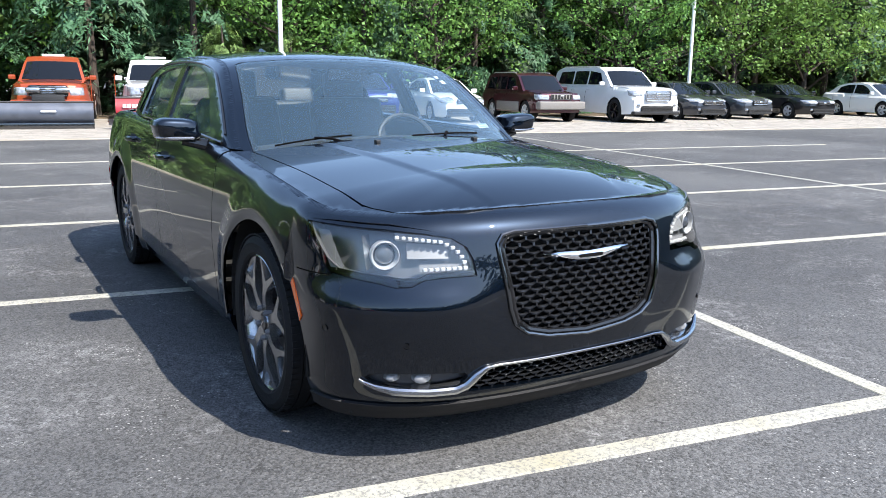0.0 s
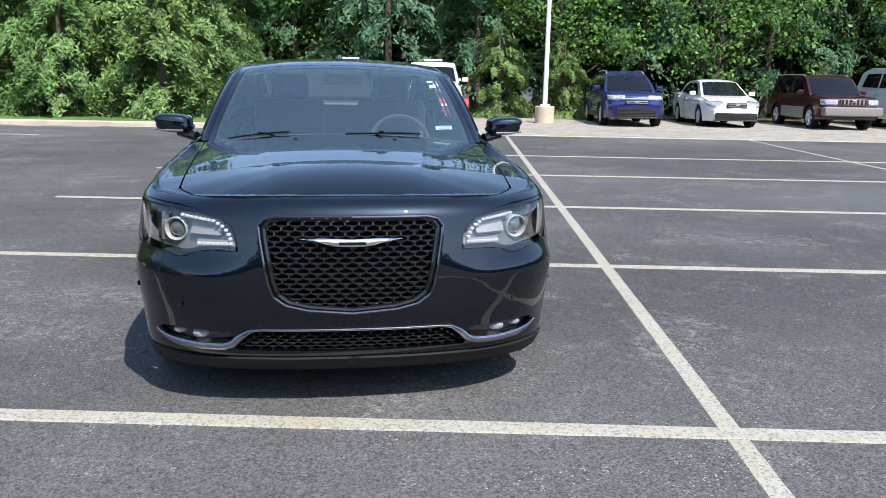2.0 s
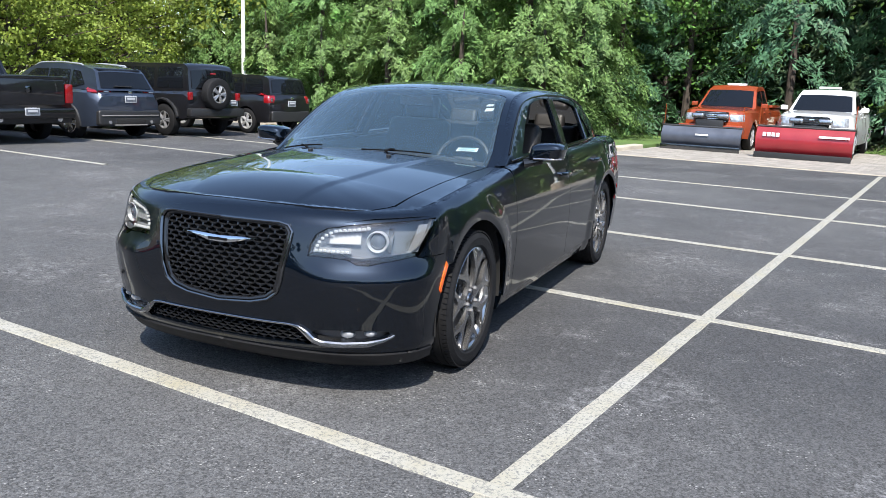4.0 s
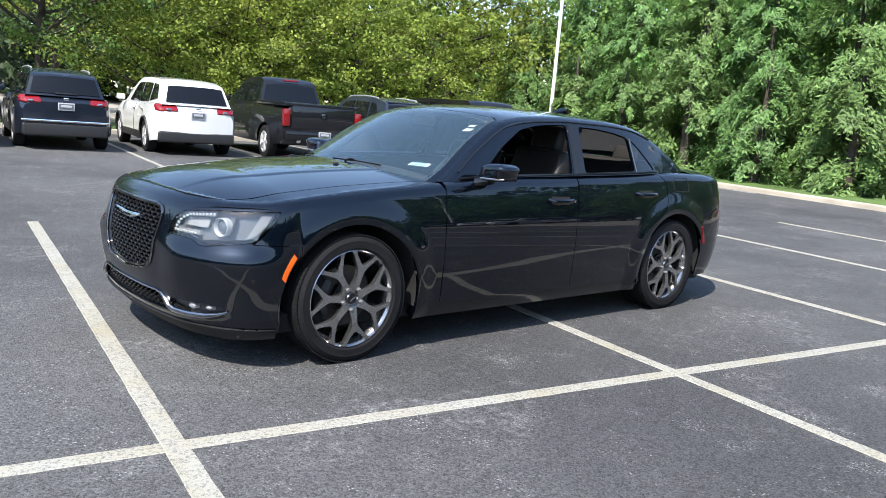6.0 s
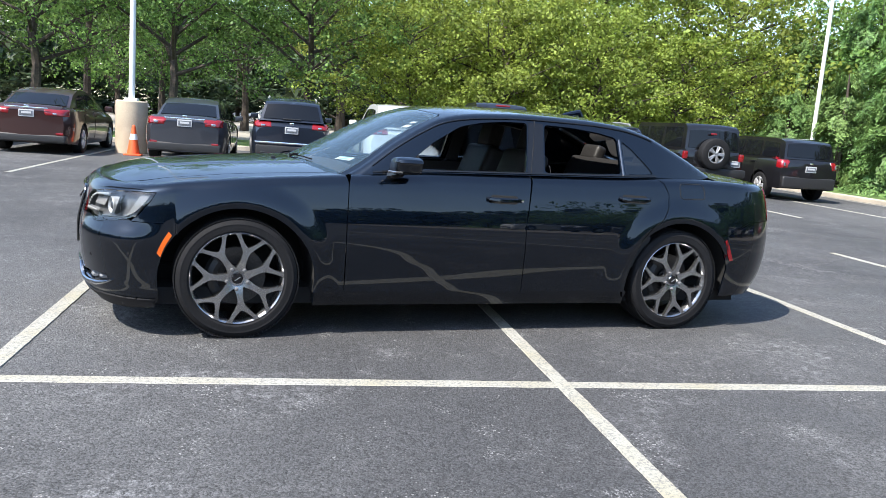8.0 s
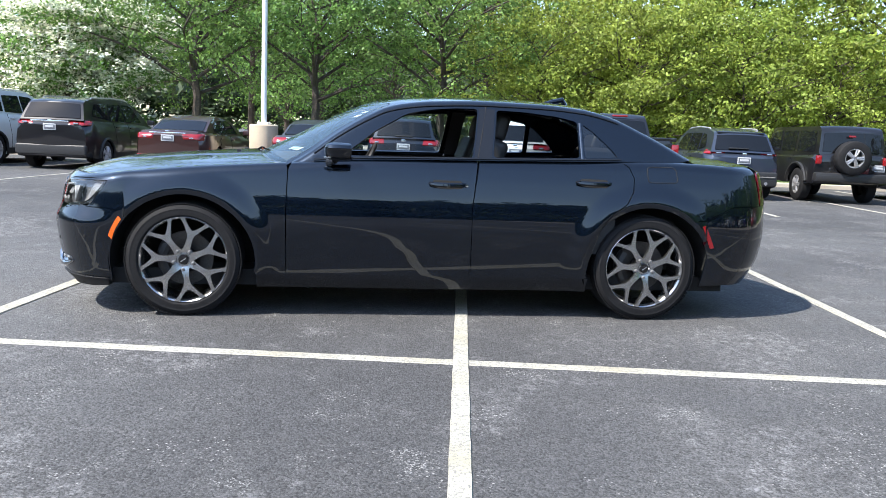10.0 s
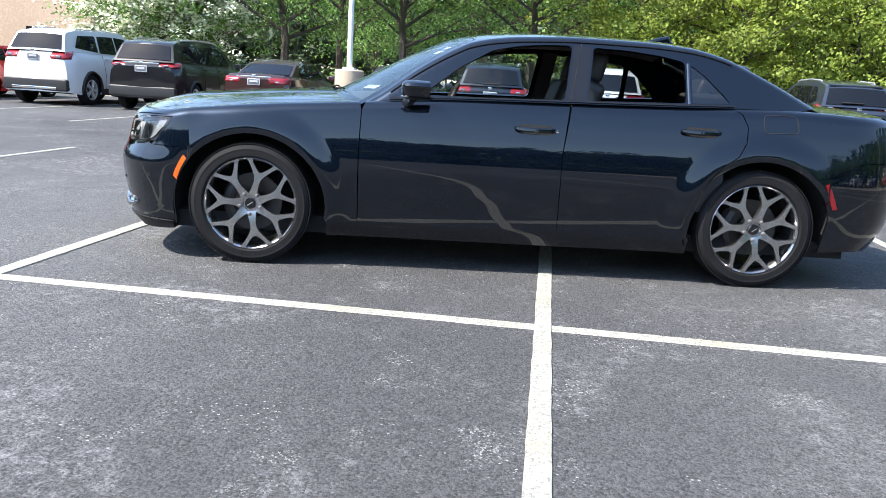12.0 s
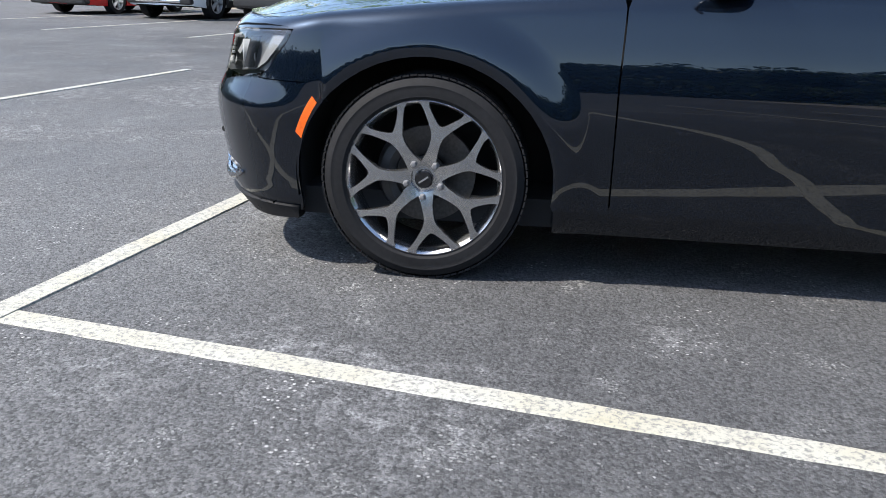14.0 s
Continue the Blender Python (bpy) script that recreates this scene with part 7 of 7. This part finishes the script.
# ---- trees ----
def leaf_cloud(P, N, size, aspect, rng, droop=0.0):
    """One mesh data block of rhombic leaves at points P with rough normals N (numpy, n x 3)."""
    n = len(P)
    N = N / (np.linalg.norm(N, axis=1, keepdims=True) + 1e-9)
    A = rng.normal(size=(n, 3))
    A[:, 2] -= droop
    A = A - N * (A * N).sum(1, keepdims=True)
    A /= np.linalg.norm(A, axis=1, keepdims=True) + 1e-9
    B = np.cross(N, A)
    s = (size * rng.uniform(0.6, 1.35, n))[:, None]
    V4 = np.stack([P - A * s * 0.5, P + B * s * aspect * 0.5 - A * s * 0.05, P + A * s * 0.5, P - B * s * aspect * 0.5 - A * s * 0.05], 1).reshape(-1, 3)
    me = bpy.data.meshes.new("crown")
    me.vertices.add(4 * n)
    me.vertices.foreach_set("co", V4.astype(np.float32).ravel())
    me.loops.add(4 * n)
    me.loops.foreach_set("vertex_index", np.arange(4 * n, dtype=np.int32))
    me.polygons.add(n)
    me.polygons.foreach_set("loop_start", np.arange(0, 4 * n, 4, dtype=np.int32))
    me.update(calc_edges=True)
    return me


def grow(seed, height, spread, base, n_limbs, trunk_r):
    """A trunk and limbs: returns the bark bmesh and the limb tips with their limbs' directions."""
    rng = random.Random(seed)
    bm = bmesh.new()
    pts = [Vector((0, 0, 0))]
    n = 7
    for i in range(1, n + 1):
        pts.append(Vector((rng.uniform(-0.12, 0.12) * i * 0.5, rng.uniform(-0.12, 0.12) * i * 0.5, height * 0.85 * i / n)))
    tube(pts, [trunk_r * (1.25 if i == 0 else 1 - 0.85 * i / n) for i in range(n + 1)], 7, bm)
    tips = []
    for k in range(n_limbs):
        f = (k + rng.random()) / n_limbs
        z = base + (height * 0.80 - base) * f
        i = min(n - 1, int(z / (height * 0.85) * n))
        p0 = pts[i].lerp(pts[i + 1], max(0, min(1, z / (height * 0.85) * n - i)))
        a = k * 2.4 + rng.uniform(-0.4, 0.4)
        reach = spread * (0.55 + 0.55 * math.sin(math.pi * (0.25 + 0.65 * f))) * rng.uniform(0.7, 1.1)
        rise = rng.uniform(0.25, 0.7) * reach * (1 - 0.3 * f)
        p1 = p0 + Vector((math.cos(a) * reach * 0.5, math.sin(a) * reach * 0.5, rise * 0.65))
        p2 = p0 + Vector((math.cos(a + 0.2) * reach, math.sin(a + 0.2) * reach, rise))
        r0 = trunk_r * 0.42 * (1 - 0.5 * f)
        tube([p0, p1, p2], [r0, r0 * 0.6, r0 * 0.18], 5, bm)
        tips += [p1, p2]
        for j in range(3):
            b = a + rng.uniform(-1.1, 1.1)
            q0 = p0.lerp(p1, rng.uniform(0.5, 1.0)) if j else p1
            q1 = q0 + Vector((math.cos(b), math.sin(b), rng.uniform(0.1, 0.7))) * reach * rng.uniform(0.25, 0.5)
            tube([q0, (q0 + q1) / 2 + Vector((0, 0, 0.05)), q1], [r0 * 0.4, r0 * 0.28, r0 * 0.1], 4, bm)
            tips += [q1]
    return bm, tips


def broadleaf(name, label, seed, height, spread, base, mat, n_limbs=16, leaves=15000, size=0.17, trunk_r=0.17, clump=0.75, category="tree", group="trees", blossom=None):
    t = thing(name, label, category, None, group)
    bm, tips = grow(seed, height, spread, base, n_limbs, trunk_r)
    part("trunk", bm, BARK, t)
    rng = np.random.default_rng(seed)
    T = np.array([tuple(p) for p in tips])
    extra = rng.normal(size=(len(T) * 2, 3)) * np.array([spread * 0.30, spread * 0.30, height * 0.12]) + T[rng.integers(0, len(T), len(T) * 2)]
    extra = extra[extra[:, 2] > base * 0.8]
    C = np.concatenate([T, extra])
    idx = rng.integers(0, len(C), leaves)
    rad = clump * rng.uniform(0.5, 1.15, len(C))
    D = rng.normal(size=(leaves, 3))
    D /= np.linalg.norm(D, axis=1, keepdims=True)
    rr = rng.uniform(0.25, 1.0, leaves) ** 0.5
    P = C[idx] + D * (rad[idx] * rr)[:, None] * np.array([1.15, 1.15, 0.62])
    P[:, 2] = np.maximum(P[:, 2], base * 0.55 + rng.uniform(0, 0.4, leaves))
    N = D + rng.normal(size=(leaves, 3)) * 0.6 + np.array([0, 0, 0.5])
    me = leaf_cloud(P, N, size, 0.62, rng, 0.3)
    me.materials.append(mat)
    o = new("crown", me)
    o.parent = t
    if blossom:
        up = D[:, 2] > -0.05
        heads = (C[idx] + D * (rad[idx] * rng.uniform(1.02, 1.28, leaves))[:, None] * np.array([1.25, 1.25, 0.68]) + np.array([0, 0, 0.08]))[up][:2400]
        Q = np.repeat(heads, 20, 0) + rng.normal(size=(20 * len(heads), 3)) * np.array([0.150, 0.150, 0.075])
        me2 = leaf_cloud(Q, np.tile(np.array([[0.1, -0.2, 1.0]]), (len(Q), 1)) + rng.normal(size=(len(Q), 3)) * 0.45, size * 0.95, 0.9, rng)
        me2.materials.append(blossom)
        b = new("blossom", me2)
        b.parent = t
        b["kind"] = "stuff"
    return t


def conifer(name, label, seed, height, radius, mat, leaves=17000, size=0.26, category="tree", group="trees", full=0.0, power=0.8):
    """A feathery evergreen: tiers of drooping boughs hung with narrow sprays."""
    t = thing(name, label, category, None, group)
    rng = np.random.default_rng(seed)
    part("trunk", tube([Vector((0, 0, 0)), Vector((0.05, 0, height * 0.5)), Vector((0, 0.04, height * 0.96))], [0.16, 0.10, 0.02], 8), BARK, t)
    boughs = int(leaves / 125)
    z = rng.uniform(0.02, 0.97, boughs) ** 1.15 * height
    f = z / height
    reach = radius * np.maximum((1 - f) ** power, 0.05) * rng.uniform(0.72, 1.12, boughs) + full * radius * 0.2
    a = rng.uniform(0, 2 * np.pi, boughs)
    bi = np.repeat(np.arange(boughs), 125)
    n = len(bi)
    s = rng.uniform(0.28, 1.0, n) ** 0.7
    w = rng.normal(size=n) * 0.17 * reach[bi] * (1.15 - s)
    ca, sa = np.cos(a[bi]), np.sin(a[bi])
    x = ca * reach[bi] * s - sa * w
    y = sa * reach[bi] * s + ca * w
    zz = z[bi] + 0.18 * reach[bi] * np.sin(s * 2.2) - 0.34 * reach[bi] * s ** 2 + rng.normal(size=n) * 0.07 - rng.uniform(0, 0.22, n)
    P = np.stack([x, y, np.maximum(zz, 0.06)], 1)
    N = np.stack([ca * 0.75, sa * 0.75, np.full(n, 0.75)], 1) + np.repeat(rng.normal(size=(boughs, 3)) * 0.25, 125, 0) + rng.normal(size=(n, 3)) * 0.28
    me = leaf_cloud(P, N, size, 0.30, rng, 1.1)
    me.materials.append(mat)
    o = new("crown", me)
    o.parent = t
    return t


LEAF_MID = leaf_material("green leaves", (0.112, 0.215, 0.048))
LEAF_YELLOW = leaf_material("yellow-green leaves", (0.198, 0.258, 0.048), 0.42, 0.42)
LEAF_STREET = leaf_material("street tree leaves", (0.098, 0.178, 0.042), 0.5, 0.38)
LEAF_DEEP = leaf_material("deep green leaves", (0.085, 0.165, 0.042))
NEEDLE_BRIGHT = leaf_material("bright evergreen sprays", (0.122, 0.205, 0.062), 0.5, 0.22)
NEEDLE_DARK = leaf_material("dark evergreen sprays", (0.055, 0.125, 0.058), 0.4, 0.2)
PETAL = material("cream bracts", (0.80, 0.80, 0.66), 0.6, island=0.15)

tall = broadleaf("broadleaf_tree", "tall green broadleaf tree at the wood's edge", 3, 8.8, 3.8, 0.9, LEAF_MID, 22, 11000, 0.185, clump=0.85)
tall2 = broadleaf("broadleaf_tree", "tall deep green broadleaf tree in the wood", 8, 9.6, 4.0, 1.0, LEAF_DEEP, 22, 6500, 0.29, clump=1.05)
yellow = broadleaf("broadleaf_tree", "yellow-green broadleaf tree in full sun", 14, 6.4, 3.2, 0.6, LEAF_YELLOW, 26, 22000, 0.128, 0.14, 0.58)
street = broadleaf("broadleaf_tree", "street tree with a bare lower trunk and spreading limbs", 21, 9.5, 4.2, 2.2, LEAF_STREET, 20, 19000, 0.132, 0.20, 0.72)
dog = broadleaf("flowering_tree", "flowering tree covered in white blossom", 31, 6.0, 3.0, 0.9, LEAF_MID, 30, 22000, 0.13, 0.13, 0.66, "tree", "trees", PETAL)
spruce = conifer("evergreen_tree", "dense bright evergreen with drooping boughs", 5, 7.2, 2.7, NEEDLE_BRIGHT, 29000, 0.178, power=0.55, full=0.6)
hemlock = conifer("evergreen_tree", "tall dark evergreen with hanging boughs", 6, 9.6, 3.1, NEEDLE_DARK, 11500, 0.235, power=0.60, full=0.5)
shrub = conifer("evergreen_shrub", "rounded bright evergreen shrub along the kerb", 9, 4.2, 1.9, NEEDLE_BRIGHT, 10500, 0.18, "shrub", "shrubs", power=0.45)


# leaf colour lowered in place of the self-shading that sparse crowns lack
FAR_LEAF_SHADED = leaf_material("far foliage darkened for shade", (0.040, 0.066, 0.030), 0.35, 0.12)
far_a = broadleaf("broadleaf_tree", "far green broadleaf tree beyond the lot", 41, 9.0, 4.0, 0.6, FAR_LEAF_SHADED, 12, 1600, 0.75, clump=1.1)
far_b = conifer("evergreen_tree", "far evergreen beyond the lot, leaves darkened for shade", 42, 10.0, 3.2, FAR_LEAF_SHADED, 1125, 1.20, power=0.65)

under = conifer("evergreen_tree", "evergreen in the depth of the wood, leaves darkened for shade", 43, 10.0, 3.0, FAR_LEAF_SHADED, 3000, 0.54, power=0.55, full=0.6)


thicket = broadleaf("broadleaf_tree", "dense broadleaf thicket with leaves darkened for shade", 47, 6.2, 3.6, 0.15, FAR_LEAF_SHADED, 18, 2600, 0.72, clump=1.0)


def plant(tree, spots):
    """Stand copies of a tree at (v, u, turn, scale); the first spot takes the original."""
    for i, (v, u, a, s) in enumerate(spots):
        p = lot(v, u, 0.05)
        m = pose(p.x, p.y, 0.0, 0, 0, a)
        ob = tree
        if i:
            ob = copy_thing(tree, m)
        ob.matrix_world = m
        ob.scale = (s, s, s * (0.94 + 0.12 * ((i * 37) % 10) / 10))


# evergreen screen behind the kerb, then the wood behind the apron
rng = random.Random(77)
plant(spruce, [(-26.5, 22.4, 10, 0.92), (-23.3, 22.9, 80, 1.0), (-20.2, 22.3, 200, 0.95), (-17.2, 22.6, 300, 1.03), (-14.2, 22.3, 40, 0.96), (-11.4, 22.7, 150, 1.02), (-9.5, 22.8, 260, 0.93)])
plant(shrub, [(-24.8, 20.6, 0, 0.9), (-21.7, 20.7, 70, 1.0), (-18.7, 20.5, 140, 0.95), (-15.7, 20.6, 210, 1.05), (-12.8, 20.6, 280, 0.95), (-9.9, 20.7, 350, 1.0), (0.2, 26.6, 60, 0.8), (2.6, 27.0, 100, 0.7), (33, 27.5, 10, 0.9), (37, 27, 90, 1.0)])
plant(hemlock, [(-18.5, 27.0, 0, 1.0), (-12.5, 27.2, 60, 1.05), (-9.6, 26.6, 100, 0.9), (-7.6, 28.6, 120, 1.0), (-4.0, 28.8, 180, 1.05), (-0.6, 28.6, 40, 0.98), (6.0, 29.5, 240, 0.95), (11.0, 30.0, 300, 1.0), (15.0, 31.5, 20, 1.1), (21.0, 30.5, 80, 0.9), (34, 31, 140, 1.0), (40, 33, 30, 1.1), (-25.5, 27.5, 200, 0.95)])
plant(tall, [(2.8, 29.5, 0, 0.9), (-28.5, 25.8, 20, 0.95), (-24.6, 26.2, 200, 1.0), (-20.6, 25.9, 110, 0.96), (-16.6, 26.4, 320, 1.0), (-12.4, 25.9, 250, 0.95), (-8.9, 30.0, 170, 1.0), (8.6, 28.6, 70, 0.86), (18.0, 29.5, 150, 0.9), (24.5, 29.5, 220, 0.95), (29.5, 30.0, 290, 1.0), (46, 34, 30, 1.0), ])
plant(tall2, [(-8.5, 33.5, 0, 1.0), (3.0, 34.5, 60, 1.05), (13.0, 35.0, 120, 1.1), (26.5, 35.0, 180, 1.1), (36, 36, 240, 1.15), (-18, 33.5, 300, 1.05), (52, 38, 70, 1.2), (20.0, 36, 10, 1.1), (-28, 33, 140, 1.05), (8, 37, 200, 1.1)])
plant(yellow, [(-27.0, 17.0, 0, 0.95), (-26.4, 13.2, 50, 1.0), (-26.2, 9.4, 120, 1.03), (-26.6, 5.8, 200, 0.94), (-30.5, 20.5, 260, 1.5), (-32.0, 15.0, 310, 1.6), (-31.5, 9.5, 30, 1.5)])
plant(street, [(-26.0, 2.0, 0, 0.95), (-25.6, -2.6, 70, 0.92), (-26.2, -7.2, 150, 1.0), (-41.5, -1.0, 220, 1.1), (-40, 4.0, 300, 1.15), (-39, -8.5, 20, 1.1), (-40, -16, 100, 1.2), (-45, 12, 130, 1.2), (-46, -6, 10, 1.1)])
plant(dog, [(-28.0, -12.9, 0, 1.02)])
for k in range(3, 12):
    src = (far_a, tall, far_b)[k % 3]
    c = copy_thing(src, Matrix()) if k not in (3, 5) else src
    p = lot(-62 - 6 * (k % 2), -46 + k * 8.6, 0)
    c.matrix_world = pose(p.x, p.y, 0, 0, 0, k * 47)
    c.scale = (1.25, 1.25, 1.25)
# the last row of trees before the sky
for k in range(24):
    c = copy_thing(far_a, Matrix())
    p = lot(-84 - 5 * (k % 2), -84 + k * 6.2, 0)
    c.matrix_world = pose(p.x, p.y, 0, 0, 0, k * 61)
    c.scale = (1.5, 1.5, 1.25)
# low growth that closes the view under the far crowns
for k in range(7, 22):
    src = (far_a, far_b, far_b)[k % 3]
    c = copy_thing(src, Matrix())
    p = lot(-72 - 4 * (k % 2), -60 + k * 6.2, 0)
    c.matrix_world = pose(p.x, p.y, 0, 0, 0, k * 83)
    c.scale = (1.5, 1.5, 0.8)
# a far belt of trees that closes the lot behind the camera
for k in range(46):
    c = copy_thing(thicket, Matrix()) if k else thicket
    a = radians(-140 + k * 4.3)
    p = Vector(((60 + 4 * (k % 2)) * math.cos(a), (60 + 4 * (k % 2)) * math.sin(a), 0))
    c.matrix_world = pose(p.x, p.y, 0, 0, 0, k * 61)
    c.scale = (1.15, 1.15, 1.35 + 0.35 * ((k * 7) % 5) / 5)
# low growth under the far belt
for k in range(34):
    c = copy_thing(thicket, Matrix())
    a = radians(-140 + k * 5.9)
    c.matrix_world = pose(57 * math.cos(a), 57 * math.sin(a), -0.5, 0, 0, k * 37)
    c.scale = (1.35, 1.35, 0.5)
# the nearer belt beyond the lot's south edge
for k in range(15):
    src = (far_b, far_a, far_a)[k % 3]
    c = copy_thing(src, Matrix())
    p = Vector((-42 + 6.0 * k, -44 - 3 * (k % 2), 0))
    c.matrix_world = pose(p.x, p.y, 0, 0, 0, k * 53)
    c.scale = (1.2, 1.2, 1.1)
# the wood's depth
for k in range(14):
    c = copy_thing((under, tall2)[k % 2], Matrix())
    p = lot(-30 + k * 6.4, 41 + 3 * (k % 2), 0)
    c.matrix_world = pose(p.x, p.y, 0, 0, 0, k * 29)
    c.scale = (1.3, 1.3, 1.15)
# understory that closes the view under the crowns, deep shade put into its colour
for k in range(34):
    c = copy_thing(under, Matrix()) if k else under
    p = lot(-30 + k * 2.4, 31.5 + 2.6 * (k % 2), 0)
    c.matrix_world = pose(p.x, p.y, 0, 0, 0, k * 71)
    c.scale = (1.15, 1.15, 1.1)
# thicket behind the plow trucks, its dark leaf colour standing in for shade
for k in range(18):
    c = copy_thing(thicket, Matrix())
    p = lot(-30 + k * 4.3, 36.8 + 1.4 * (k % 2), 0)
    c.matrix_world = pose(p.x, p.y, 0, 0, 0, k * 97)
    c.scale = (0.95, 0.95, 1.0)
for k in range(12):
    c = copy_thing(far_b if k % 2 else far_a, Matrix())
    p = lot(-68 - 3 * (k % 2), -20 + k * 4.4, 0)
    c.matrix_world = pose(p.x, p.y, 0, 0, 0, k * 71)
    c.scale = (0.8, 0.8, 0.40)
lay_pavers()
